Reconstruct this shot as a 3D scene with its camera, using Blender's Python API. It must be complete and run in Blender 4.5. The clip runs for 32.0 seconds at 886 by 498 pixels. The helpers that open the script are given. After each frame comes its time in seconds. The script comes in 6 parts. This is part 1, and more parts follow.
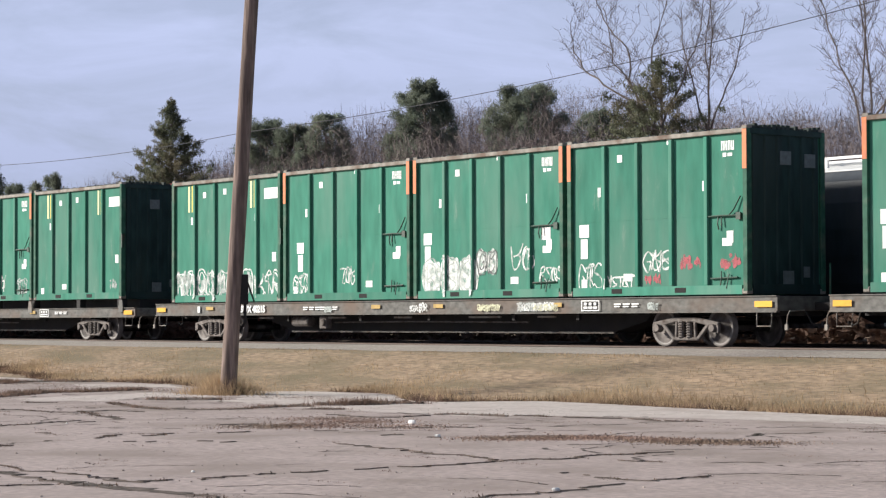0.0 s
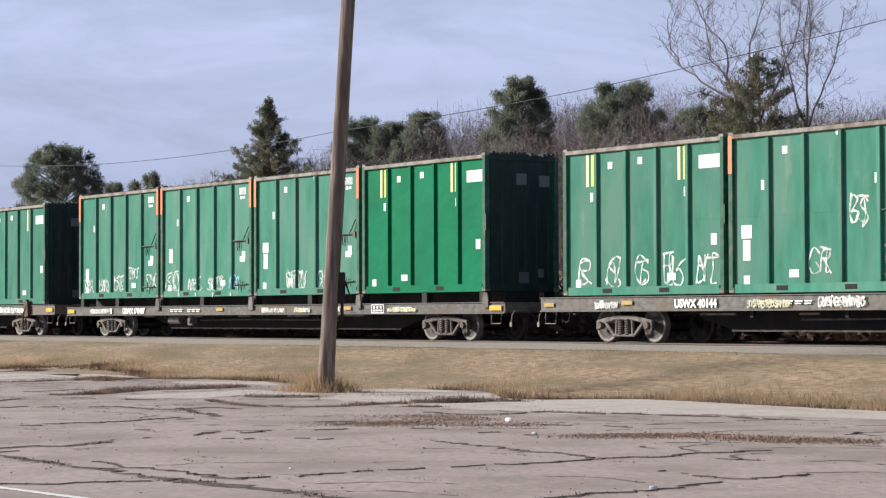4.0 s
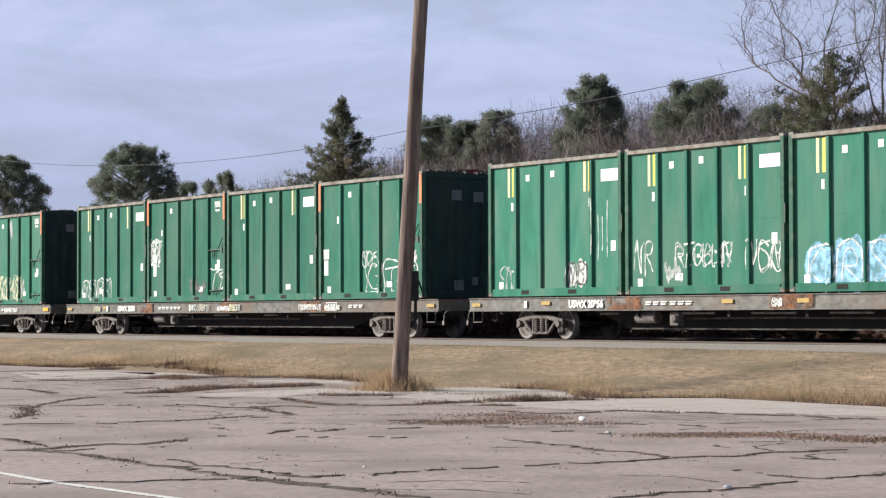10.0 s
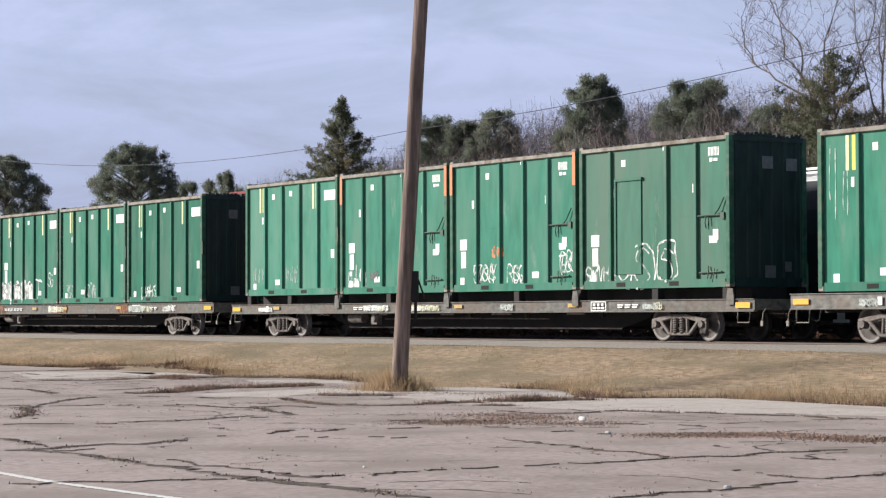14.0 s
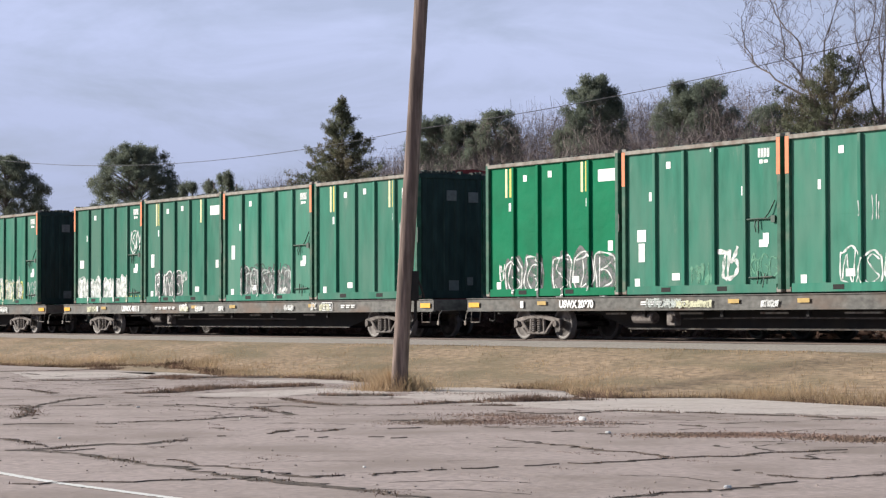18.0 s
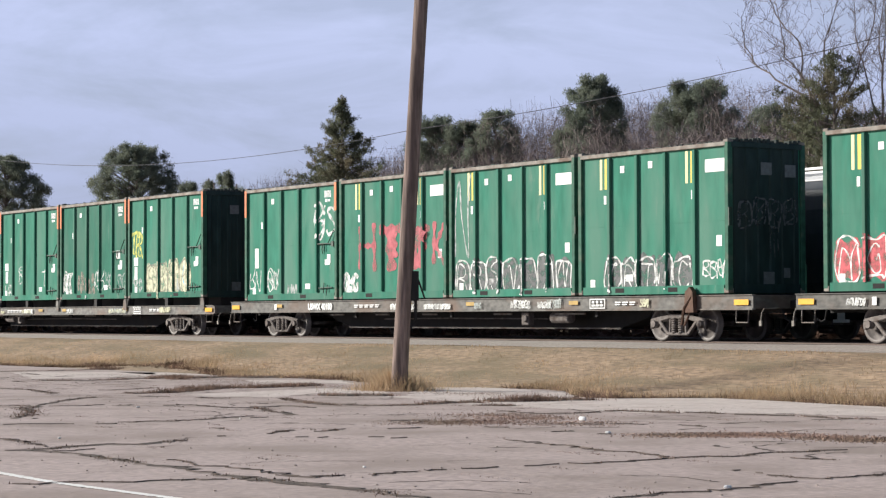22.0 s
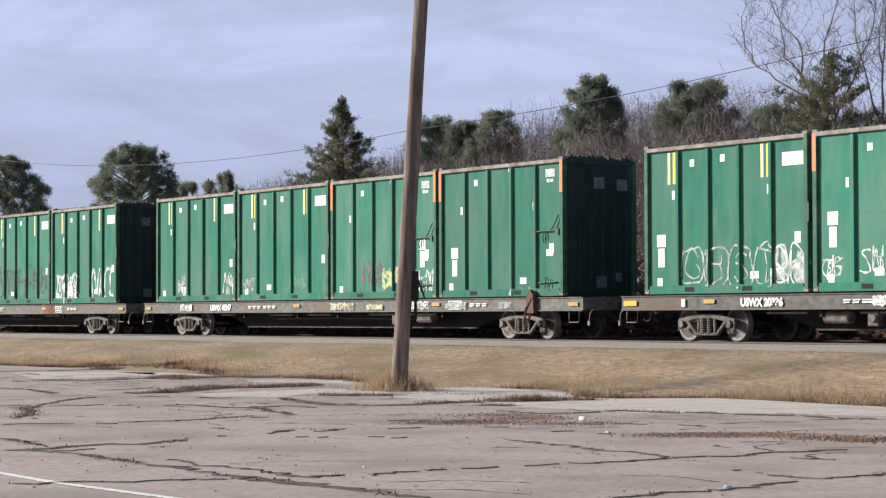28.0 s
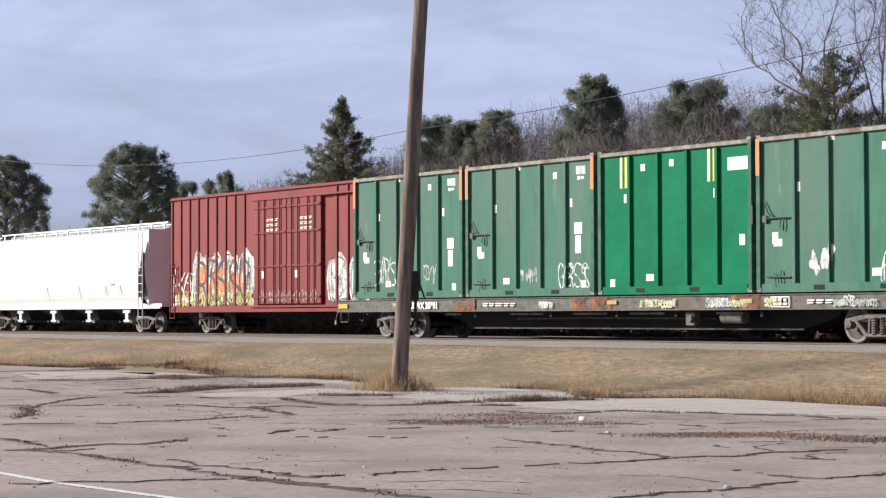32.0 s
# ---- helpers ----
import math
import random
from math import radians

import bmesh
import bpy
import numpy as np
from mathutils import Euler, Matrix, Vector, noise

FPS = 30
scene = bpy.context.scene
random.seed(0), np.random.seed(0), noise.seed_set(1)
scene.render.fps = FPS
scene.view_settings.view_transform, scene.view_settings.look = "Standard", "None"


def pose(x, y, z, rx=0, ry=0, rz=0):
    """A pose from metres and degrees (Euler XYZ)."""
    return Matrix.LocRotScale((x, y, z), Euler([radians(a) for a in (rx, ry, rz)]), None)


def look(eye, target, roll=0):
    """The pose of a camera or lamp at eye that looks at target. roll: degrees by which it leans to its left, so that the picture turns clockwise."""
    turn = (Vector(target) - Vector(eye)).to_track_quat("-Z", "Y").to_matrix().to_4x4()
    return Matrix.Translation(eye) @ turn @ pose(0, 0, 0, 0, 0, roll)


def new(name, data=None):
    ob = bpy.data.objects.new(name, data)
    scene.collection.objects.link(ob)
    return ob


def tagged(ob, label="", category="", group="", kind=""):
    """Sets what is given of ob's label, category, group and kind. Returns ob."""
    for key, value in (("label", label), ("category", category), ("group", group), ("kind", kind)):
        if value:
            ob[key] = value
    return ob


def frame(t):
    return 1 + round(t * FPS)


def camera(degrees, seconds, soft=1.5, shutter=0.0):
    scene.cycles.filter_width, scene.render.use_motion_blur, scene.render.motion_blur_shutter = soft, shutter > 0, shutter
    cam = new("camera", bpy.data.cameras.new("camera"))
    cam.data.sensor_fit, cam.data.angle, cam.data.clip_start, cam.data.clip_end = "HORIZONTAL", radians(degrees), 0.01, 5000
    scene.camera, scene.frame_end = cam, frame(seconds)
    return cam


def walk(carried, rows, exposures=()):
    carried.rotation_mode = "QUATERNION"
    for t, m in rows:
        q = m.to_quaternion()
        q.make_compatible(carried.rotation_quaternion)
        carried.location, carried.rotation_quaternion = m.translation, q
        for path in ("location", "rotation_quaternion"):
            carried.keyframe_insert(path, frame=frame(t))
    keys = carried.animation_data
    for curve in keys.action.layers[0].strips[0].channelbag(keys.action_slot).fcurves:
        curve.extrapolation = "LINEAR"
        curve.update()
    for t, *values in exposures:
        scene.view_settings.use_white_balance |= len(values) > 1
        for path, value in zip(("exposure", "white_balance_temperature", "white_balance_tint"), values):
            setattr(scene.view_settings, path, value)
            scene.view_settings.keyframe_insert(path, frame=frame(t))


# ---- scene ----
cam = camera(22.31, 32.0, soft=1.28)
EYE = (0.0, 0.0, 0.55)


def aim(yaw, pitch):
    """A look from the eye: yaw to the left of the way across the tracks, pitch upwards."""
    a, b = radians(yaw), radians(pitch)
    way = Vector((-math.sin(a) * math.cos(b), math.cos(a) * math.cos(b), math.sin(b)))
    return look(EYE, Vector(EYE) + way * 50, -0.163)


# seconds, yaw, pitch
walk(cam, [(t, aim(yaw, pitch)) for t, yaw, pitch in (
    (0.0, 52.775, 1.79), (1.0, 52.775, 1.79), (2.0, 52.775, 1.79), (2.2, 52.775, 1.79), (2.5, 52.96, 1.79), (3.0, 53.97, 1.77), (3.5, 54.58, 1.75),
    (4.0, 55.24, 1.738), (4.5, 55.86, 1.73), (5.0, 56.28, 1.725), (5.5, 56.42, 1.722), (6.0, 56.43, 1.72), (6.5, 56.48, 1.718), (7.0, 56.76, 1.715), (7.5, 56.96, 1.711),
    (8.0, 57.085, 1.711), (8.5, 57.109, 1.711), (10.0, 57.109, 1.711), (32.0, 57.109, 1.711))])

# ---- light ----
SUN_AZ, SUN_EL = 49.0, 20.5     # degrees: light comes from behind the eye and from the left of the way across
scene.view_settings.exposure = 0.46
to_sun = Vector((-math.sin(radians(SUN_AZ)) * math.cos(radians(SUN_EL)), -math.cos(radians(SUN_AZ)) * math.cos(radians(SUN_EL)), math.sin(radians(SUN_EL))))
sun = new("sun", bpy.data.lights.new("sun", "SUN"))
sun.data.energy, sun.data.angle, sun.data.color = 5.0, radians(9.0), (1.0, 0.95, 0.87)
sun.matrix_world = look(to_sun * 100, (0, 0, 0))

world = bpy.data.worlds.new("world")
scene.world = world
world.use_nodes = True
wn, wl = world.node_tree.nodes, world.node_tree.links
wn.clear()
sky = wn.new("ShaderNodeTexSky")
sky.sky_type, sky.sun_disc = "NISHITA", False
sky.sun_elevation, sky.sun_rotation = radians(SUN_EL), math.atan2(to_sun.x, to_sun.y)
sky.air_density, sky.dust_density, sky.ozone_density = 1.0, 1.2, 1.5
coord = wn.new("ShaderNodeTexCoord")
stretch = wn.new("ShaderNodeMapping")
stretch.inputs["Rotation"].default_value = (0, 0, radians(35))
stretch.inputs["Scale"].default_value = (2.6, 5.0, 16.0)
cloud = wn.new("ShaderNodeTexNoise")
cloud.inputs["Scale"].default_value, cloud.inputs["Detail"].default_value, cloud.inputs["Roughness"].default_value = 2.0, 8, 0.6
cloud.inputs["Distortion"].default_value = 0.4
ramp = wn.new("ShaderNodeValToRGB")
ramp.color_ramp.elements[0].position, ramp.color_ramp.elements[1].position = 0.38, 0.64
ramp.color_ramp.elements[0].color, ramp.color_ramp.elements[1].color = (0.72, 0.72, 0.72, 1), (1.06, 1.06, 1.06, 1)
veil = wn.new("ShaderNodeMix")
veil.data_type = "RGBA"
veil.inputs["B"].default_value = (8.5, 9.6, 13.7, 1)
back = wn.new("ShaderNodeBackground")
back.inputs["Strength"].default_value = 0.0475
wout = wn.new("ShaderNodeOutputWorld")
wl.new(coord.outputs["Generated"], stretch.inputs["Vector"])
wl.new(stretch.outputs["Vector"], cloud.inputs["Vector"])
wl.new(cloud.outputs["Fac"], ramp.inputs["Fac"])
# the thin cloud lies in a low bank and opens overhead
height, bank, share = wn.new("ShaderNodeSeparateXYZ"), wn.new("ShaderNodeMapRange"), wn.new("ShaderNodeMath")
bank.inputs["From Min"].default_value, bank.inputs["From Max"].default_value = 0.17, 0.31
bank.inputs["To Min"].default_value, bank.inputs["To Max"].default_value = 1.0, 0.05
share.operation = "MULTIPLY"
wl.new(coord.outputs["Generated"], height.inputs[0])
wl.new(height.outputs["Z"], bank.inputs["Value"])
wl.new(ramp.outputs["Color"], share.inputs[0])
wl.new(bank.outputs[0], share.inputs[1])
wl.new(share.outputs[0], veil.inputs["Factor"])
wl.new(sky.outputs["Color"], veil.inputs["A"])
dull, haze = wn.new("ShaderNodeMapRange"), wn.new("ShaderNodeMix")
dull.inputs["From Min"].default_value, dull.inputs["From Max"].default_value = 0.03, 0.125
dull.inputs["To Min"].default_value, dull.inputs["To Max"].default_value = 0.79, 1.0
haze.data_type, haze.blend_type = "RGBA", "MULTIPLY"
haze.inputs["Factor"].default_value = 1.0
wl.new(height.outputs["Z"], dull.inputs["Value"])
wl.new(veil.outputs["Result"], haze.inputs["A"])
wl.new(dull.outputs[0], haze.inputs["B"])
wl.new(haze.outputs["Result"], back.inputs["Color"])
wl.new(back.outputs["Background"], wout.inputs["Surface"])

# ---- materials ----


def surface(name, base, rough=0.6, metal=0.0, grain=8.0, vary=0.18, stain=None, stain_scale=1.2, stain_at=0.55, bump=0.15, streak=1.0, tint=0.0, gloss=0.5, along=1.0, dent=0.0, scuff=None, leaf=False):
    """A worn surface: base colour with fine grain and broad blotches, a second colour in stains, relief, and a little difference from thing to thing."""
    m = bpy.data.materials.new(name)
    m.use_nodes = True
    n, l = m.node_tree.nodes, m.node_tree.links
    b = n["Principled BSDF"]
    b.inputs["Roughness"].default_value, b.inputs["Metallic"].default_value = rough, metal
    b.inputs["Specular IOR Level"].default_value = gloss
    tc, mp = n.new("ShaderNodeTexCoord"), n.new("ShaderNodeMapping")
    mp.inputs["Scale"].default_value = (1 / along, 1, 1 / streak)
    info = n.new("ShaderNodeObjectInfo")
    shift = n.new("ShaderNodeVectorMath")
    shift.operation = "MULTIPLY_ADD"
    shift.inputs[1].default_value = (37.0, 11.0, 5.0)
    rnd = n.new("ShaderNodeCombineXYZ")
    for k in range(3):
        l.new(info.outputs["Random"], rnd.inputs[k])
    l.new(rnd.outputs[0], shift.inputs[0])
    l.new(tc.outputs["Object"], mp.inputs[0])
    l.new(mp.outputs[0], shift.inputs[2])
    fine, broad = n.new("ShaderNodeTexNoise"), n.new("ShaderNodeTexNoise")
    fine.inputs["Scale"].default_value, fine.inputs["Detail"].default_value = grain, 5
    broad.inputs["Scale"].default_value, broad.inputs["Detail"].default_value = stain_scale, 6
    l.new(shift.outputs[0], fine.inputs["Vector"])
    l.new(shift.outputs[0], broad.inputs["Vector"])
    val = n.new("ShaderNodeMapRange")
    val.inputs["From Min"].default_value, val.inputs["From Max"].default_value = 0.25, 0.75
    val.inputs["To Min"].default_value, val.inputs["To Max"].default_value = 1 - vary, 1 + vary
    l.new(fine.outputs["Fac"], val.inputs["Value"])
    one = n.new("ShaderNodeMix")
    one.data_type, one.blend_type = "RGBA", "MULTIPLY"
    one.inputs["Factor"].default_value = 1
    one.inputs["A"].default_value = (*base, 1)
    l.new(val.outputs[0], one.inputs["B"])
    colour = one.outputs["Result"]
    if stain:
        edge = n.new("ShaderNodeMapRange")
        edge.inputs["From Min"].default_value, edge.inputs["From Max"].default_value = stain_at - 0.08, stain_at + 0.16
        l.new(broad.outputs["Fac"], edge.inputs["Value"])
        two = n.new("ShaderNodeMix")
        two.data_type = "RGBA"
        two.inputs["B"].default_value = (*stain, 1)
        l.new(edge.outputs[0], two.inputs["Factor"])
        l.new(colour, two.inputs["A"])
        colour = two.outputs["Result"]
    if tint:
        hsv, mr = n.new("ShaderNodeHueSaturation"), n.new("ShaderNodeMapRange")
        mr.inputs["To Min"].default_value, mr.inputs["To Max"].default_value = 1 - tint, 1 + tint
        l.new(info.outputs["Random"], mr.inputs["Value"])
        l.new(mr.outputs[0], hsv.inputs["Value"])
        l.new(colour, hsv.inputs["Color"])
        colour = hsv.outputs["Color"]
    if scuff:
        worn, mask, three = n.new("ShaderNodeTexNoise"), n.new("ShaderNodeMapRange"), n.new("ShaderNodeMix")
        worn.inputs["Scale"].default_value, worn.inputs["Detail"].default_value, worn.inputs["Roughness"].default_value = 2.2, 9, 0.72
        mask.inputs["From Min"].default_value, mask.inputs["From Max"].default_value, mask.inputs["To Max"].default_value = 0.60, 0.72, 0.75
        three.data_type = "RGBA"
        three.inputs["B"].default_value = (*scuff, 1)
        l.new(shift.outputs[0], worn.inputs["Vector"])
        l.new(worn.outputs["Fac"], mask.inputs["Value"])
        l.new(mask.outputs[0], three.inputs["Factor"])
        l.new(colour, three.inputs["A"])
        colour = three.outputs["Result"]
    l.new(colour, b.inputs["Base Color"])
    if leaf:        # thin leaves let light through
        glow, both = n.new("ShaderNodeBsdfTranslucent"), n.new("ShaderNodeAddShader")
        l.new(colour, glow.inputs["Color"])
        l.new(b.outputs[0], both.inputs[0])
        l.new(glow.outputs[0], both.inputs[1])
        l.new(both.outputs[0], n["Material Output"].inputs["Surface"])
    if bump:
        bp = n.new("ShaderNodeBump")
        bp.inputs["Strength"].default_value, bp.inputs["Distance"].default_value = bump, 0.02
        l.new(fine.outputs["Fac"], bp.inputs["Height"])
        l.new(bp.outputs[0], b.inputs["Normal"])
        if dent:
            big = n.new("ShaderNodeBump")
            big.inputs["Strength"].default_value, big.inputs["Distance"].default_value = dent, 0.06
            l.new(broad.outputs["Fac"], big.inputs["Height"])
            l.new(big.outputs[0], bp.inputs["Normal"])
    return m


GREEN = surface("green_paint", (0.040, 0.178, 0.124), 0.65, grain=4.0, vary=0.20, stain=(0.086, 0.198, 0.150), stain_scale=1.1, stain_at=0.50, bump=0.05, streak=3.5, tint=0.18, gloss=0.06, dent=0.6, scuff=(0.15, 0.24, 0.19))
CHALKY = surface("chalky_green_paint", (0.060, 0.222, 0.160), 0.7, grain=4.0, vary=0.20, stain=(0.112, 0.245, 0.190), stain_scale=1.1, stain_at=0.50, bump=0.05, streak=3.5, tint=0.14, gloss=0.06, dent=0.6, scuff=(0.20, 0.29, 0.24))
GREEN_GREY = surface("faded_green_paint", (0.044, 0.156, 0.108), 0.6, grain=4.0, vary=0.2, stain=(0.085, 0.162, 0.122), stain_scale=0.8, stain_at=0.5, bump=0.05, streak=4.0, gloss=0.15, scuff=(0.20, 0.24, 0.20))
GREEN_NEW = surface("fresh_green_paint", (0.002, 0.175, 0.080), 0.6, grain=3.0, vary=0.06, stain=(0.003, 0.145, 0.066), stain_scale=0.9, stain_at=0.5, bump=0.04, dent=0.9, gloss=0.06)
GREEN_RAIL = surface("worn_rail_paint", (0.25, 0.23, 0.20), 0.75, grain=5.0, vary=0.35, stain=(0.13, 0.085, 0.06), stain_scale=2.4, stain_at=0.54)
GREEN_POST = surface("worn_post_paint", (0.035, 0.12, 0.08), 0.65, grain=5.0, vary=0.3, stain=(0.12, 0.14, 0.105), stain_scale=2.5, stain_at=0.62, gloss=0.2)
ORANGE = surface("orange_stripe", (0.65, 0.16, 0.035), 0.55, grain=6.0, vary=0.15, stain=(0.42, 0.11, 0.05), stain_scale=3.0, stain_at=0.6)
YELLOW_PALE = surface("pale_yellow_stripe", (0.72, 0.66, 0.34), 0.55, grain=6.0, vary=0.12)
YELLOW = surface("yellow_stripe", (0.68, 0.52, 0.05), 0.55, grain=6.0, vary=0.12)
AMBER = surface("yellow_reflector", (0.80, 0.40, 0.01), 0.4, grain=6.0, vary=0.1)
AMBER_DULL = surface("dull_yellow_reflector", (0.42, 0.27, 0.06), 0.6, grain=6.0, vary=0.2)
WHITE = surface("white_placard", (0.80, 0.81, 0.80), 0.5, grain=9.0, vary=0.05)
# placard white darkened, standing in for the shade on the ends
PLACARD_SHADED = surface("shaded_placard", (0.14, 0.165, 0.17), 0.7, grain=9.0, vary=0.25)
INK = surface("placard_ink", (0.30, 0.33, 0.36), 0.6, grain=9.0, vary=0.05)
# flat black that stands in for the shade inside slots and openings
BLACK = surface("hollow_shade_black", (0.012, 0.012, 0.012), 0.9, grain=9.0, vary=0.05)
# green of the container ends, with their shade put into the colour
END_SHADED = surface("shaded_end_green", (0.021, 0.046, 0.045), 0.7, grain=4.0, vary=0.35, stain=(0.034, 0.054, 0.050), stain_scale=0.9, stain_at=0.55, bump=0.1, gloss=0.2, streak=3.0)
DARK_GREEN = surface("dark_green_steel", (0.012, 0.05, 0.032), 0.6, grain=6.0, vary=0.2, stain=(0.05, 0.04, 0.03), stain_scale=4.0, stain_at=0.6)
RUBBLE = surface("tarpaulin", (0.035, 0.05, 0.045), 0.8, grain=5.0, vary=0.4)
SILL = surface("deck_paint", (0.135, 0.132, 0.122), 0.8, grain=5.0, vary=0.5, stain=(0.155, 0.108, 0.082), stain_scale=0.8, stain_at=0.57, tint=0.25, streak=0.6)
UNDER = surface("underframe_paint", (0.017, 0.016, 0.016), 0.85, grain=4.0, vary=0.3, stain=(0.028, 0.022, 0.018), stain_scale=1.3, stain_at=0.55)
TRUCK = surface("truck_casting", (0.165, 0.145, 0.133), 0.85, grain=9.0, vary=0.35, stain=(0.07, 0.05, 0.04), stain_scale=5.0, stain_at=0.56, tint=0.2)
WHEEL = surface("wheel_steel", (0.085, 0.072, 0.066), 0.8, grain=7.0, vary=0.35, stain=(0.30, 0.27, 0.25), stain_scale=2.2, stain_at=0.58)
RIM = surface("wheel_rim_steel", (0.185, 0.168, 0.155), 0.6, grain=7.0, vary=0.25, stain=(0.15, 0.12, 0.11), stain_scale=3.0, stain_at=0.55)
RUST = surface("rusty_steel", (0.11, 0.06, 0.04), 0.85, grain=10.0, vary=0.35)
RED = surface("oxide_red_paint", (0.245, 0.048, 0.050), 0.62, grain=4.0, vary=0.12, stain=(0.18, 0.045, 0.042), stain_scale=1.0, stain_at=0.54, bump=0.05, streak=4.0, gloss=0.15)
# hopper white brought down to slate where shade falls
SLATE = surface("shaded_hopper_slate", (0.035, 0.045, 0.06), 0.6, grain=4.0, vary=0.2, stain=(0.06, 0.06, 0.065), stain_scale=1.0, stain_at=0.55, streak=3.0)
HOPPER = surface("white_hopper_paint", (0.80, 0.80, 0.79), 0.45, grain=3.0, vary=0.03, stain=(0.72, 0.70, 0.66), stain_scale=0.7, stain_at=0.62, bump=0.03, streak=3.0)
WOOD = surface("weathered_pole_wood", (0.225, 0.168, 0.145), 0.95, grain=16.0, vary=0.6, stain=(0.105, 0.078, 0.068), stain_scale=5.0, stain_at=0.52, bump=0.6, streak=9.0)
CONCRETE = surface("old_concrete", (0.452, 0.368, 0.346), 0.9, grain=9.0, vary=0.26, stain=(0.33, 0.265, 0.238), stain_scale=0.55, stain_at=0.52, bump=0.6, dent=0.3, scuff=(0.29, 0.24, 0.215))
CONCRETE_PALE = surface("newer_concrete", (0.60, 0.525, 0.49), 0.9, grain=9.0, vary=0.2, stain=(0.47, 0.39, 0.355), stain_scale=1.5, stain_at=0.58, bump=0.5)
LINE_WHITE = surface("road_paint", (0.93, 0.92, 0.89), 0.8, grain=9.0, vary=0.08, stain=(0.55, 0.5, 0.46), stain_scale=4.0, stain_at=0.66)
SOIL = surface("dry_turf", (0.325, 0.233, 0.158), 0.95, grain=9.0, vary=0.55, stain=(0.19, 0.15, 0.092), stain_scale=0.9, stain_at=0.50, bump=0.8, along=2.6)
GRAVEL = surface("pale_gravel", (0.34, 0.295, 0.265), 0.95, grain=14.0, vary=0.35, stain=(0.30, 0.262, 0.235), stain_scale=1.1, stain_at=0.56, bump=0.6)
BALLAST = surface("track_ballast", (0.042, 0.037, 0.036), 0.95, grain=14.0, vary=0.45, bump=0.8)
TIE = surface("creosoted_tie", (0.055, 0.042, 0.034), 0.9, grain=8.0, vary=0.3)
RAIL = surface("rail_steel", (0.095, 0.066, 0.054), 0.6, metal=0.3, grain=8.0, vary=0.2)
STRAW = surface("dry_grass", (0.252, 0.186, 0.122), 0.95, leaf=True, grain=0.9, vary=0.35, stain=(0.175, 0.13, 0.085), stain_scale=0.7, stain_at=0.49, along=2.2, bump=0, gloss=0.1)
WEED = surface("brown_weeds", (0.22, 0.14, 0.105), 0.95, grain=1.5, vary=0.45, stain=(0.12, 0.09, 0.055), stain_scale=0.9, stain_at=0.5, bump=0, gloss=0.1)
DEADWEED = surface("dead_dark_weeds", (0.125, 0.085, 0.068), 0.95, leaf=True, grain=1.5, vary=0.5, stain=(0.062, 0.043, 0.035), stain_scale=1.2, stain_at=0.5, bump=0, gloss=0.1)
DRYWEED = surface("dry_low_weeds", (0.34, 0.235, 0.19), 0.95, grain=1.5, vary=0.4, stain=(0.25, 0.19, 0.145), stain_scale=0.9, stain_at=0.5, bump=0, gloss=0.1)
CRACK = surface("crack_dirt", (0.085, 0.066, 0.055), 0.95, grain=14.0, vary=0.6, stain=(0.20, 0.155, 0.13), stain_scale=2.5, stain_at=0.56, bump=0.6)
SILT = surface("washed_dirt", (0.30, 0.242, 0.218), 0.95, grain=10.0, vary=0.35, stain=(0.21, 0.165, 0.145), stain_scale=2.0, stain_at=0.55, bump=0.4)
NEEDLE = surface("pine_needles", (0.082, 0.096, 0.074), 0.8, grain=0.8, vary=0.5, stain=(0.125, 0.134, 0.104), stain_scale=0.5, stain_at=0.52, bump=0, tint=0.12, gloss=0.2, leaf=True)
CEDAR = surface("cedar_leaves", (0.070, 0.076, 0.050), 0.8, grain=0.8, vary=0.45, stain=(0.12, 0.10, 0.068), stain_scale=0.5, stain_at=0.56, bump=0, gloss=0.2, leaf=True)
BARK = surface("grey_bark", (0.17, 0.14, 0.13), 0.9, grain=6.0, vary=0.3, bump=0.2)
TWIG = surface("bare_twigs", (0.255, 0.215, 0.21), 0.9, grain=0.5, vary=0.4, stain=(0.15, 0.115, 0.10), stain_scale=0.25, stain_at=0.52, bump=0, gloss=0.1)
CABLE = surface("black_cable", (0.05, 0.05, 0.06), 0.6, grain=6.0, vary=0.1, bump=0)
SPRAY = {k: surface(k + "_spray", c, 0.6, grain=6.0, vary=0.1, bump=0, stain=tuple(0.72 * q for q in c), stain_scale=3.0, stain_at=0.62) for k, c in (
    ("white", (0.74, 0.76, 0.74)), ("silver", (0.42, 0.47, 0.45)), ("black", (0.02, 0.022, 0.022)), ("red", (0.55, 0.07, 0.09)), ("pink", (0.46, 0.07, 0.095)), ("blue", (0.25, 0.54, 0.78)),
    ("yellow", (0.62, 0.62, 0.10)), ("cream", (0.62, 0.62, 0.42)), ("orange", (0.62, 0.22, 0.07)), ("lime", (0.52, 0.56, 0.25)), ("tan", (0.20, 0.19, 0.145)), ("faded", (0.11, 0.125, 0.13)), ("green", (0.05, 0.24, 0.14)), ("grey", (0.085, 0.095, 0.098)))}



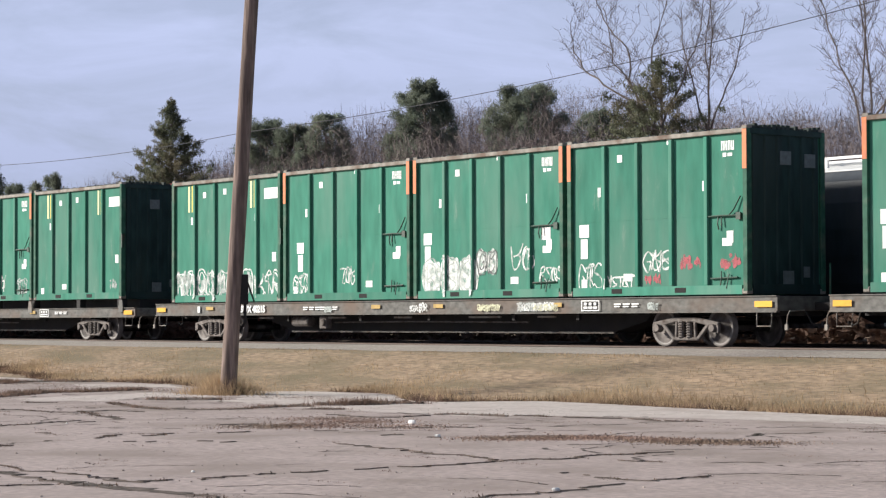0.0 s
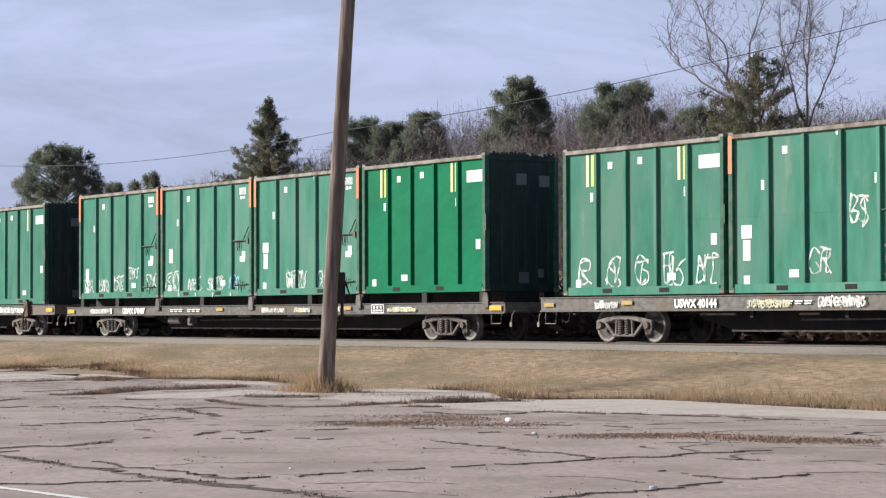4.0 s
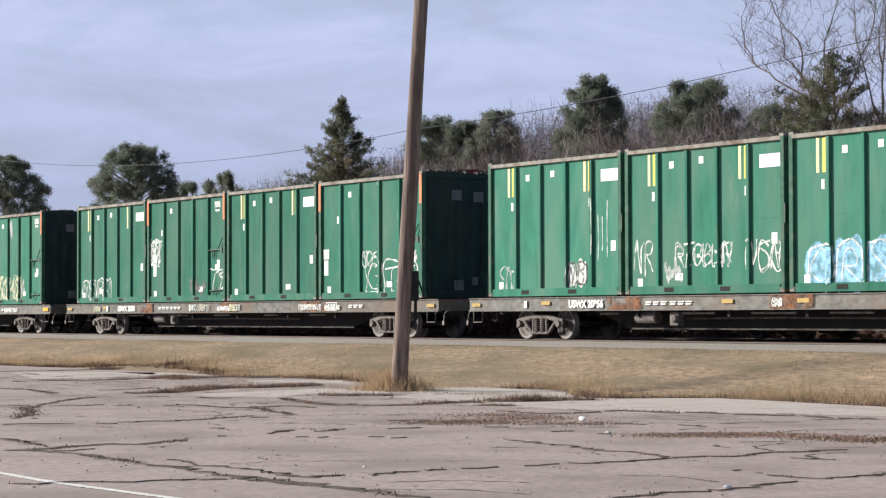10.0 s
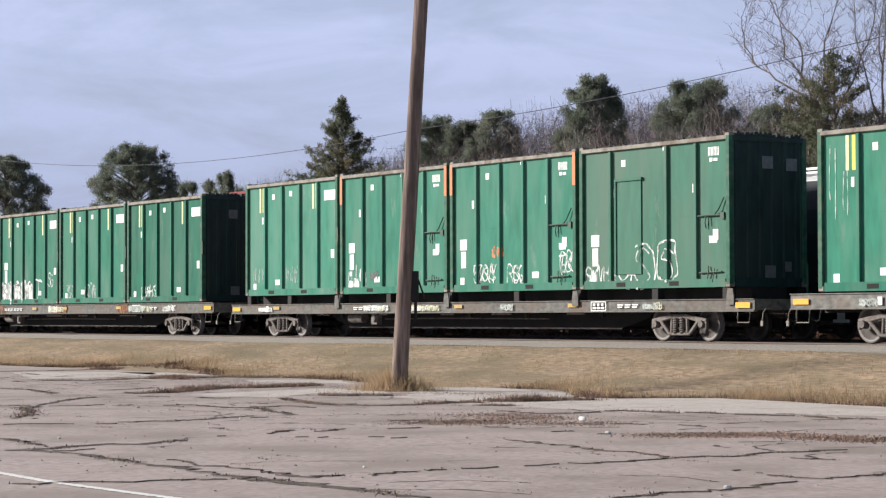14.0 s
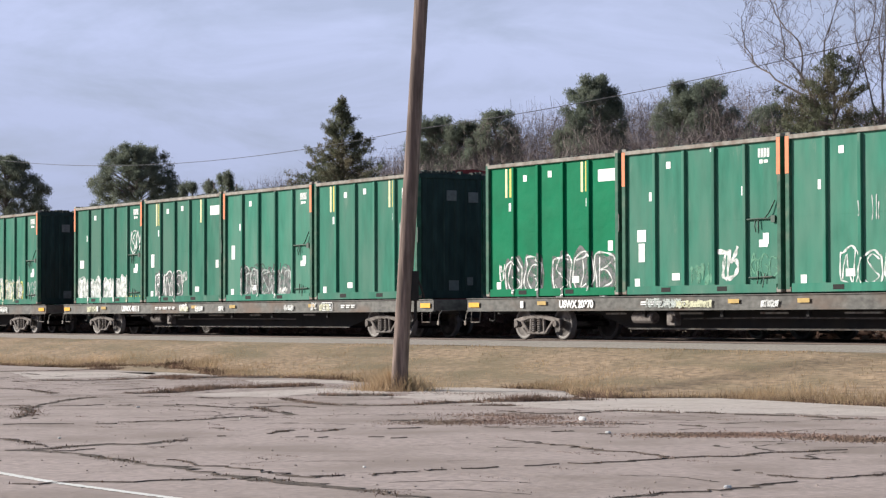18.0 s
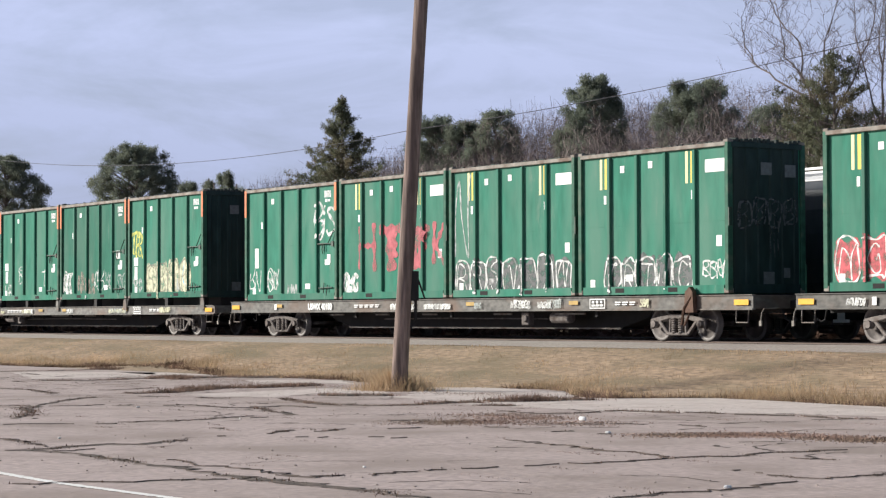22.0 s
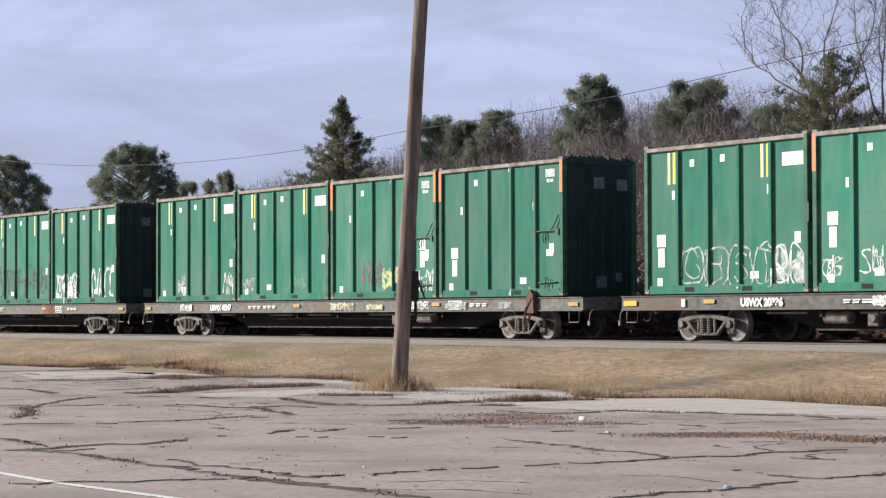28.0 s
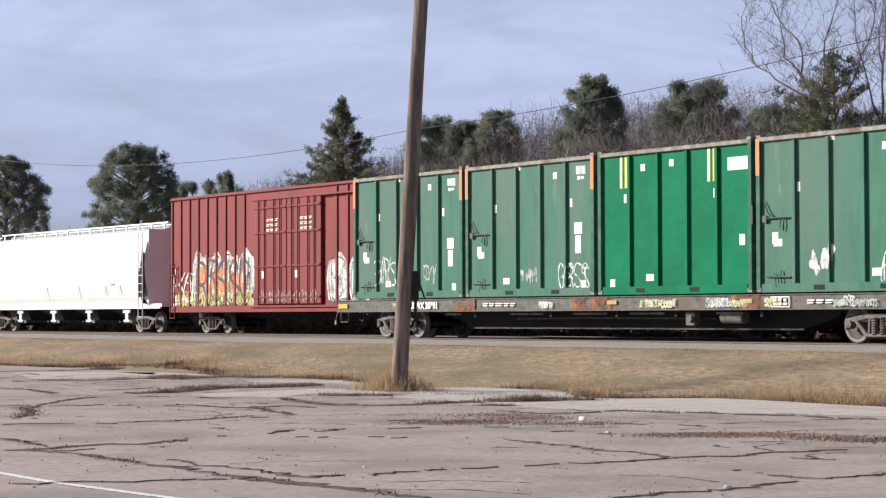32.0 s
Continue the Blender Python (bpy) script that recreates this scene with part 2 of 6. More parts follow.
def wear_through(m, scale, low, high, least):
    """Lets the surface below show through a thin coat in specks."""
    n, l = m.node_tree.nodes, m.node_tree.links
    tc, speck, thin, clear, mix = n.new("ShaderNodeTexCoord"), n.new("ShaderNodeTexNoise"), n.new("ShaderNodeMapRange"), n.new("ShaderNodeBsdfTransparent"), n.new("ShaderNodeMixShader")
    speck.inputs["Scale"].default_value, speck.inputs["Detail"].default_value, speck.inputs["Roughness"].default_value = scale, 6, 0.65
    thin.inputs["From Min"].default_value, thin.inputs["From Max"].default_value, thin.inputs["To Min"].default_value, thin.inputs["To Max"].default_value = low, high, least, 0.97
    l.new(tc.outputs["Object"], speck.inputs["Vector"])
    l.new(speck.outputs["Fac"], thin.inputs["Value"])
    l.new(thin.outputs[0], mix.inputs["Fac"])
    l.new(clear.outputs[0], mix.inputs[1])
    l.new(n["Principled BSDF"].outputs[0], mix.inputs[2])
    l.new(mix.outputs[0], n["Material Output"].inputs["Surface"])


for key, paint in SPRAY.items():
    wear_through(paint, *((2.2, 0.36, 0.62, 0.35) if key == "pink" else (5.0, 0.36, 0.58, 0.25)))
RUST_PATCH = surface("orange_rust", (0.30, 0.13, 0.06), 0.9, grain=9.0, vary=0.4, stain=(0.15, 0.10, 0.08), stain_scale=3.0, stain_at=0.5)
wear_through(RUST_PATCH, 2.6, 0.42, 0.62, 0.0)

# ---- mesh helpers ----


class Shape:
    """Vertices and faces gathered into one mesh."""

    def __init__(self):
        self.v, self.f = [], []

    def box(self, x0, x1, y0, y1, z0, z1, m=None):
        return self.hull([(x0, y0), (x1, y0), (x1, y1), (x0, y1)], z0, z1, m)

    def hull(self, plan, z0, z1, m=None):
        """An upright prism over a plan."""
        k, n = len(self.v), len(plan)
        pts = [(x, y, z0) for x, y in plan] + [(x, y, z1) for x, y in plan]
        self.v += [tuple(m @ Vector(p)) for p in pts] if m else pts
        self.f += [tuple(range(k + n - 1, k - 1, -1)), tuple(range(k + n, k + 2 * n))]
        self.f += [(k + i, k + (i + 1) % n, k + n + (i + 1) % n, k + n + i) for i in range(n)]
        return self

    def slab(self, outline, y0, y1):
        """A plate: an outline in x and z between two depths."""
        k, n = len(self.v), len(outline)
        self.v += [(x, y0, z) for x, z in outline] + [(x, y1, z) for x, z in outline]
        self.f += [tuple(range(k, k + n)), tuple(range(k + 2 * n - 1, k + n - 1, -1))]
        self.f += [(k + (i + 1) % n, k + i, k + n + i, k + n + (i + 1) % n) for i in range(n)]
        return self

    def loft(self, rings, caps=True):
        """Joins rings of equally many points into a closed body."""
        k, n = len(self.v), len(rings[0])
        for r in rings:
            self.v += [tuple(p) for p in r]
        for j in range(len(rings) - 1):
            a, b = k + j * n, k + (j + 1) * n
            self.f += [(a + i, a + (i + 1) % n, b + (i + 1) % n, b + i) for i in range(n)]
        if caps:
            self.f += [tuple(range(k + n - 1, k - 1, -1)), tuple(range(k + (len(rings) - 1) * n, k + len(rings) * n))]
        return self

    def tube(self, path, r, n=6, r2=None):
        """A round bar along a path, tapered to r2."""
        pts, rings = [Vector(p) for p in path], []
        for i, p in enumerate(pts):
            way = (pts[min(i + 1, len(pts) - 1)] - pts[max(i - 1, 0)]).normalized()
            a = way.orthogonal().normalized() if abs(way.z) > 0.95 else way.cross(Vector((0, 0, 1))).normalized()
            b, s = way.cross(a), r if r2 is None else r + (r2 - r) * i / (len(pts) - 1)
            rings.append([p + (a * math.cos(q) + b * math.sin(q)) * s for q in (2 * math.pi * j / n for j in range(n))])
        return self.loft(rings)

    def turned(self, profile, y, x=0.0, z=0.0, n=20):
        """A body turned about an axle along y: profile of (offset in y, radius)."""
        rings = [[(x + r * math.cos(2 * math.pi * j / n), y + o, z + r * math.sin(2 * math.pi * j / n)) for j in range(n)] for o, r in profile]
        return self.loft(rings)

    def flat(self, quad):
        k = len(self.v)
        self.v += [tuple(p) for p in quad]
        self.f.append(tuple(range(k, k + len(quad))))
        return self

    def mesh(self, name, material, smooth=False, bevel=0.0):
        me = bpy.data.meshes.new(name)
        me.from_pydata(self.v, [], self.f)
        if bevel:
            bm = bmesh.new()
            bm.from_mesh(me)
            bmesh.ops.recalc_face_normals(bm, faces=bm.faces)
            bmesh.ops.bevel(bm, geom=[e for e in bm.edges if e.calc_face_angle(0) > 0.5], offset=bevel, segments=1, affect="EDGES", clamp_overlap=True)
            bm.to_mesh(me)
            bm.free()
        me.materials.append(material)
        if smooth:
            me.shade_smooth()
        me.update()
        return me


def part(name, shape, material, parent=None, label="", smooth=False, bevel=0.0, at=None):
    """Links a shape, or a ready mesh, as one object under a thing or a part."""
    ob = new(name, shape if isinstance(shape, bpy.types.Mesh) else shape.mesh(name, material, smooth, bevel))
    ob.parent = parent
    if at is not None:
        ob.matrix_basis = at
    return tagged(ob, label)


def thing(name, label, category, at=None, group="", kind=""):
    ob = tagged(new(name), label, category, group, kind)
    if at is not None:
        ob.matrix_basis = at
    return ob

# ---- ground ----
LOT = -1.05
RAIL_Z = -0.08      # top of the rails


def ground_z(y):
    """The height of the land across the tracks."""
    ys = (-4000, 24.5, 28.2, 29.3, 30.7, 32.3, 33.0, 34.0, 34.5, 46.0, 48.0, 60.0, 4000)
    zs = (-1.12, -1.12, -1.10, -0.93, -0.58, -0.255, -0.2, -0.18, -0.4, -0.4, -0.1, 0.0, 0.0)
    return float(np.interp(y, ys, zs))


def lumps(x, y):
    return 0.05 * noise.noise((x * 0.35, y * 0.6, 3.0)) + 0.02 * noise.noise((x * 1.7, y * 1.7, 8.0))


def lot_edge(x):
    """How far the old paving reaches towards the tracks."""
    xs = (-4000, -90, -69, -65, -61, -58, -55.5, -53, -51, -48.8, -46.4, -44.2, -42.6, -41.6, -41.2, -40.1, -38.6, -36.8, -35.2, -34.6, -34.2, -33.6, -32.2, -30.4, -28.5, 4000)
    ys = (28.2, 28.2, 28.5, 29.0, 29.4, 29.1, 28.3, 27.7, 28.5, 28.6, 27.9, 26.8, 26.1, 26.2, 28.2, 28.4, 28.1, 26.9, 26.1, 26.3, 27.3, 28.0, 28.0, 27.8, 27.6, 27.6)
    return float(np.interp(x, xs, ys)) + 0.12 * noise.noise((x * 1.3, 0, 0)) + 0.06 * noise.noise((x * 5.0, 1, 0))


def grid(xs, ys, height):
    s = Shape()
    s.v = [(x, y, height(x, y)) for y in ys for x in xs]
    n = len(xs)
    s.f = [(j * n + i, j * n + i + 1, (j + 1) * n + i + 1, (j + 1) * n + i) for j in range(len(ys) - 1) for i in range(n - 1)]
    return s


near_x = [-4000, -1200, -400, -200] + [-120 + 0.8 * k for k in range(135)] + [20, 100, 400, 4000]
near_y = [-4000, -300, -40, 0, 15, 24.5] + [26 + 0.4 * k for k in range(22)] + [35.2, 40, 46, 48, 54, 60, 80, 120, 200, 600, 4000]
ground = part("ground", grid(near_x, near_y, lambda x, y: ground_z(y) + (lumps(x, y) if 28.4 < y < 32.4 else 0)), SOIL, smooth=True)
tagged(ground, "dry brown winter turf rising to the railway", "ground", kind="structure")

lot_x = [-4000, -400, -120] + [-90 + 0.4 * k for k in range(200)] + [0, 40, 400, 4000]
lot = Shape()
for x in lot_x:
    lot.v += [(x, -4000, LOT), (x, -60, LOT), (x, 5, LOT), (x, 20, LOT), (x, lot_edge(x), LOT), (x, lot_edge(x), LOT - 0.14)]
lot.f = [(6 * i + k, 6 * i + 6 + k, 6 * i + 7 + k, 6 * i + 1 + k) for i in range(len(lot_x) - 1) for k in range(5)]
pavement = part("pavement", lot, CONCRETE)
tagged(pavement, "cracked old concrete car park with weeds", "pavement", kind="structure")

strip = part("gravel_road", grid([-4000, -300] + [-120 + 1.0 * k for k in range(110)] + [0, 300, 4000], [32.6, 32.8, 33.0, 33.4, 33.8, 34.05, 34.4], lambda x, y: float(np.interp(y, (32.6, 33.4, 33.85, 34.05, 34.4), (-0.225, -0.135, -0.095, -0.11, -0.39))) + 0.25 * lumps(x, y)), GRAVEL)
tagged(strip, "pale gravel path beside the track", "gravel", kind="structure")
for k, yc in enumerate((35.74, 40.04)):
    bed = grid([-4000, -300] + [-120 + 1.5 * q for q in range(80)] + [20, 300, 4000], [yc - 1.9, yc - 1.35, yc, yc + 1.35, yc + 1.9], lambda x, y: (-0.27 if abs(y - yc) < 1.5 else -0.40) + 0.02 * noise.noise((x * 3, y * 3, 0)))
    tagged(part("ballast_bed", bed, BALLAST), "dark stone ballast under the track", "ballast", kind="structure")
    track = thing("railway_track", "worn steel rails on dark wooden ties", "railway", kind="structure")
    for side in (-0.7525, 0.7525):
        r = Shape()
        y = yc + side
        outline = [(-0.07, -0.17), (0.07, -0.17), (0.07, -0.155), (0.012, -0.14), (0.012, -0.045), (0.036, -0.035), (0.036, -0.006), (0.028, 0.0), (-0.028, 0.0), (-0.036, -0.006), (-0.036, -0.035), (-0.012, -0.045), (-0.012, -0.14), (-0.07, -0.155)]
        r.loft([[(x, y + a, b + RAIL_Z) for a, b in outline] for x in (-600, -150, 150, 600)])
        part("rail", r, RAIL, track)
    tie = Shape().box(-0.115, 0.115, yc - 1.3, yc + 1.3, -0.41, -0.251).mesh("tie", TIE, bevel=0.012)
    for q in range(150):
        part("tie", tie, TIE, track, at=pose(-105 + 0.55 * q, 0, 0, 0, 0, 0.8 * math.sin(q * 7.1)))

# cracks in the paving, each a ragged furrow of dirt
random.seed(5)


def ragged(points, step=0.25, wobble=0.07):
    out = []
    for (x0, y0), (x1, y1) in zip(points, points[1:]):
        n = max(1, int(math.hypot(x1 - x0, y1 - y0) / step))
        for k in range(n):
            f = k / n
            out.append((x0 + (x1 - x0) * f + random.uniform(-wobble, wobble), y0 + (y1 - y0) * f + random.uniform(-wobble, wobble)))
    return out + [points[-1]]


CRACKS, margin = [], Shape()


def crack(width, *points):
    line = ragged(points, 0.12, 0.10)
    s = Shape()
    for i, (x, y) in enumerate(line):
        a, b = line[max(i - 1, 0)], line[min(i + 1, len(line) - 1)]
        d = Vector((b[0] - a[0], b[1] - a[1])).normalized()
        whole = 0.45 + 1.5 * noise.noise((x * 1.1, y * 1.1, width * 50)) + 0.7 * noise.noise((x * 4.1, y * 4.1, 3))
        w = width * min(1.3, max(0.04, whole)) * random.uniform(0.4, 1.3)
        s.v += [(x - d.y * w, y + d.x * w, LOT + 0.004), (x, y, LOT + 0.012), (x + d.y * w, y - d.x * w, LOT + 0.004)]
    for i in range(len(line) - 1):
        k = 3 * i
        s.f += [(k, k + 1, k + 4, k + 3), (k + 1, k + 2, k + 5, k + 4)]
    part("crack", s, CRACK, pavement)
    k0 = len(margin.v)
    for x, y in line:        # dirt washed out beside the crack
        w = width * random.uniform(0.6, 2.6)
        margin.v += [(x - 0.84 * w, y + 0.54 * w, LOT + 0.0015), (x, y, LOT + 0.0025), (x + 0.84 * w, y - 0.54 * w, LOT + 0.0015)]
    for i in range(len(line) - 1):
        k = k0 + 3 * i
        margin.f += [(k, k + 1, k + 4, k + 3), (k + 1, k + 2, k + 5, k + 4)]
    CRACKS.append((width, line))


RIDGES = []


def ridge(width, height, *points):
    """A low bank of dirt in a wide joint, overgrown with dead weeds."""
    line = ragged(points, 0.16, 0.05)
    s = Shape()
    for i, (x, y) in enumerate(line):
        a, b = line[max(i - 1, 0)], line[min(i + 1, len(line) - 1)]
        d = Vector((b[0] - a[0], b[1] - a[1])).normalized()
        w = width * random.uniform(0.5, 1.2) * (0.4 if i in (0, len(line) - 1) else 1)
        z = height * 0.35 * random.uniform(0.4, 1.2)
        s.v += [(x - d.y * w, y + d.x * w, LOT + 0.003), (x - d.y * w * 0.4, y + d.x * w * 0.4, LOT + z), (x + d.y * w * 0.5, y - d.x * w * 0.5, LOT + z * 0.8), (x + d.y * w, y - d.x * w, LOT + 0.003)]
    s.f = [(4 * i + k, 4 * i + k + 1, 4 * i + k + 5, 4 * i + k + 4) for i in range(len(line) - 1) for k in range(3)]
    part("overgrown_joint", s, CRACK, pavement)
    RIDGES.append((width, height, line))


crack(0.1, (-25.59, 10.21), (-25.49, 10.53), (-25.59, 10.79), (-25.76, 11.16), (-26.08, 11.75), (-25.83, 12.10), (-26.08, 12.61), (-26.27, 13.03))
crack(0.05, (-28.21, 11.25), (-27.27, 11.18), (-26.58, 11.05), (-26.04, 10.98))
crack(0.1, (-25.43, 10.43), (-25.06, 10.56), (-24.45, 10.66), (-23.31, 10.64), (-22.38, 10.62), (-21.59, 10.64), (-20.46, 10.46), (-19.87, 10.47), (-19.37, 10.52), (-18.79, 10.57), (-18.32, 10.62), (-17.82, 10.62), (-17.19, 10.61), (-16.95, 10.63), (-16.42, 10.64))
crack(0.06, (-24.91, 10.57), (-25.07, 10.93), (-25.25, 11.27))
crack(0.03, (-22.76, 11.08), (-21.81, 10.95), (-21.16, 11.09), (-20.35, 11.05), (-19.75, 11.05))
crack(0.04, (-20.41, 8.26), (-20.23, 8.53), (-20.28, 8.96), (-19.96, 9.29), (-20.00, 9.61), (-19.88, 9.92), (-19.76, 10.23))
crack(0.06, (-19.92, 10.95), (-19.51, 10.98), (-19.65, 11.19), (-19.56, 11.46))
crack(0.035, (-19.46, 11.60), (-19.57, 12.00), (-19.55, 12.33))
crack(0.04, (-19.64, 12.49), (-19.66, 12.75))
crack(0.045, (-19.68, 12.87), (-19.68, 13.18), (-19.72, 13.43))
crack(0.02, (-19.69, 13.77), (-19.71, 14.23))
crack(0.03, (-19.71, 14.38), (-19.64, 14.64), (-19.62, 15.00), (-19.74, 15.49), (-19.79, 15.77))
crack(0.045, (-19.75, 15.82), (-19.84, 16.22), (-19.58, 16.58), (-19.75, 17.06), (-19.92, 17.55), (-19.85, 17.84), (-19.79, 18.49))
crack(0.04, (-24.04, 16.55), (-23.34, 16.42), (-22.81, 16.30), (-22.35, 16.31), (-21.67, 16.06))
crack(0.03, (-21.67, 16.06), (-21.08, 16.12), (-20.67, 16.14), (-20.34, 16.05), (-19.67, 15.76))
crack(0.035, (-19.02, 17.01), (-18.66, 17.01), (-18.48, 17.10))
crack(0.04, (-17.91, 15.08), (-17.84, 15.18))
crack(0.04, (-17.52, 15.06), (-17.39, 15.09))
crack(0.05, (-15.77, 11.99), (-15.89, 12.47), (-15.90, 12.80), (-15.93, 13.21), (-15.98, 13.60), (-16.17, 14.18), (-16.32, 14.59))
crack(0.045, (-17.05, 15.02), (-16.51, 14.98), (-16.43, 15.35), (-16.56, 15.99))
crack(0.09, (-47.88, 19.10), (-46.75, 19.30), (-45.53, 19.06), (-43.96, 18.78))
crack(0.08, (-45.38, 20.45), (-45.42, 21.01), (-45.90, 21.64), (-46.03, 22.12))
crack(0.08, (-38.62, 15.51), (-38.50, 15.68), (-38.13, 15.74), (-37.35, 15.53), (-38.46, 16.16), (-40.04, 17.22), (-41.16, 18.18), (-41.60, 18.62))
crack(0.14, (-37.47, 15.37), (-35.61, 14.75), (-34.41, 14.21), (-33.61, 13.59))
crack(0.08, (-33.26, 13.74), (-33.37, 13.92))
crack(0.06, (-31.72, 12.74), (-31.61, 13.19), (-31.28, 13.64))
crack(0.07, (-31.03, 13.98), (-31.06, 14.23))
crack(0.05, (-37.88, 16.07), (-37.57, 16.49), (-37.77, 17.07))
crack(0.09, (-37.32, 17.24), (-37.47, 17.46))
crack(0.06, (-31.32, 14.48), (-31.24, 14.59), (-31.33, 14.77), (-31.24, 15.20), (-31.49, 15.81), (-31.75, 16.44), (-32.02, 17.09))
crack(0.06, (-36.94, 17.75), (-36.80, 18.36), (-35.92, 18.26), (-35.29, 18.27), (-35.05, 18.59), (-35.35, 19.43), (-34.33, 19.55))
crack(0.07, (-41.41, 19.40), (-41.13, 19.76), (-40.70, 19.81))
crack(0.1, (-40.07, 20.12), (-39.69, 20.11), (-39.45, 20.43))
crack(0.1, (-35.43, 18.91), (-34.03, 18.38), (-32.86, 18.07), (-32.00, 17.80))
crack(0.12, (-36.52, 19.60), (-36.42, 19.73))
crack(0.06, (-31.48, 16.80), (-31.53, 17.08))
crack(0.05, (-26.12, 14.61), (-26.05, 14.71))
crack(0.05, (-25.89, 14.70), (-25.90, 14.92))
crack(0.06, (-25.57, 15.38), (-25.46, 15.53))
crack(0.05, (-25.18, 15.44), (-25.16, 15.70))
crack(0.06, (-28.95, 14.81), (-28.74, 14.83))
crack(0.06, (-27.01, 13.86), (-26.96, 13.94))
crack(0.07, (-24.48, 18.34), (-24.27, 18.37))
crack(0.06, (-60.51, 24.81), (-58.43, 24.46))
crack(0.06, (-56.47, 24.13), (-56.72, 24.72))
crack(0.06, (-55.86, 22.27), (-56.24, 22.66))
crack(0.05, (-53.16, 21.57), (-52.06, 21.42))
crack(0.05, (-31.28, 21.30), (-29.94, 21.28), (-29.66, 21.65))
crack(0.05, (-26.92, 18.14), (-26.60, 18.31))
crack(0.05, (-27.07, 19.66), (-26.50, 19.86))
crack(0.05, (-26.68, 20.20), (-26.11, 20.39))
crack(0.05, (-25.64, 20.75), (-25.06, 20.69))
crack(0.06, (-25.20, 18.10), (-25.30, 18.47))
crack(0.05, (-29.34, 18.10), (-29.19, 18.62))
crack(0.05, (-27.19, 16.68), (-27.36, 17.26))
crack(0.05, (-27.13, 15.45), (-27.57, 16.16))
crack(0.05, (-27.15, 14.66), (-27.72, 15.42))
ridge(0.16, 0.07, (-53.23, 22.28), (-52.50, 23.19), (-52.51, 23.97), (-53.10, 24.87), (-53.02, 25.80))
ridge(0.1, 0.05, (-62.83, 25.06), (-62.72, 26.25), (-62.72, 27.34), (-63.00, 28.11))
ridge(0.22, 0.12, (-63.68, 28.41), (-62.61, 28.58), (-62.16, 29.12), (-60.95, 29.48))
ridge(0.25, 0.11, (-52.82, 25.22), (-53.52, 26.04), (-51.89, 25.57))
ridge(0.25, 0.13, (-52.93, 25.92), (-52.95, 26.75), (-53.06, 27.47), (-52.10, 27.80), (-52.11, 28.65), (-50.70, 28.70), (-49.87, 28.90))
ridge(0.16, 0.07, (-43.36, 20.12), (-42.93, 20.11), (-42.96, 20.64))
ridge(0.3, 0.14, (-42.96, 20.64), (-43.38, 21.24), (-44.15, 22.03), (-44.88, 22.95), (-45.08, 23.34), (-44.68, 23.84))
ridge(0.22, 0.12, (-44.68, 23.84), (-45.00, 24.74), (-45.12, 25.25), (-45.62, 25.98))
ridge(0.2, 0.12, (-39.67, 22.72), (-39.18, 22.83), (-38.83, 23.29), (-38.52, 23.70))
ridge(0.13, 0.06, (-38.51, 21.17), (-37.03, 20.72), (-35.89, 20.44), (-34.96, 20.37))
ridge(0.13, 0.06, (-35.09, 20.63), (-34.43, 20.65), (-34.35, 21.19), (-34.26, 21.73))
ridge(0.22, 0.11, (-34.48, 21.87), (-34.73, 22.40), (-34.64, 22.97), (-34.30, 22.98))
ridge(0.14, 0.06, (-33.43, 22.40), (-32.86, 22.75))
ridge(0.34, 0.16, (-34.91, 23.52), (-34.65, 23.86), (-34.56, 24.44), (-34.70, 25.20), (-34.15, 25.45))
ridge(0.1, 0.05, (-29.81, 21.81), (-29.90, 22.41))
ridge(0.12, 0.06, (-30.21, 22.73), (-29.97, 23.05), (-29.40, 23.08), (-28.79, 23.18))
ridge(0.1, 0.05, (-28.87, 23.43), (-28.68, 23.69), (-28.19, 23.63))
ridge(0.1, 0.05, (-27.92, 23.65), (-27.23, 23.88), (-26.90, 24.00))
ridge(0.1, 0.05, (-26.84, 24.07), (-26.37, 24.05), (-25.95, 23.96))
ridge(0.09, 0.05, (-25.90, 24.03), (-25.63, 24.08))
ridge(0.09, 0.05, (-25.73, 24.26), (-25.29, 24.22))

tagged(part("dirt_margin", margin, SILT, pavement), "thin grey-brown dirt beside the cracks", kind="stuff")

# the paler slab poured along the turf
slab = Shape()
seam = ((-38.3, -37.0, -33.6, -32.0, -29.3, -28.2, -27.0, -25.8, -14.0), (23.1, 23.3, 22.3, 22.6, 22.6, 24.0, 24.6, 25.1, 27.0))
slab_x = [-38.3 + 0.3 * k for k in range(65)]
for x in slab_x:
    y0, y1 = float(np.interp(x, *seam)) + 0.12, lot_edge(x) - 0.01
    slab.v += [(x, min(y0, y1 - 0.05), LOT + 0.001), (x, min(y0, y1 - 0.05) + 0.3, LOT + 0.0035), (x, y1, LOT + 0.005), (x, y1, LOT - 0.02)]
slab.f = [(4 * i + k, 4 * i + 4 + k, 4 * i + 5 + k, 4 * i + 1 + k) for i in range(len(slab_x) - 1) for k in range(3)]
part("slab", slab, CONCRETE_PALE, pavement, "paler newer concrete slab")

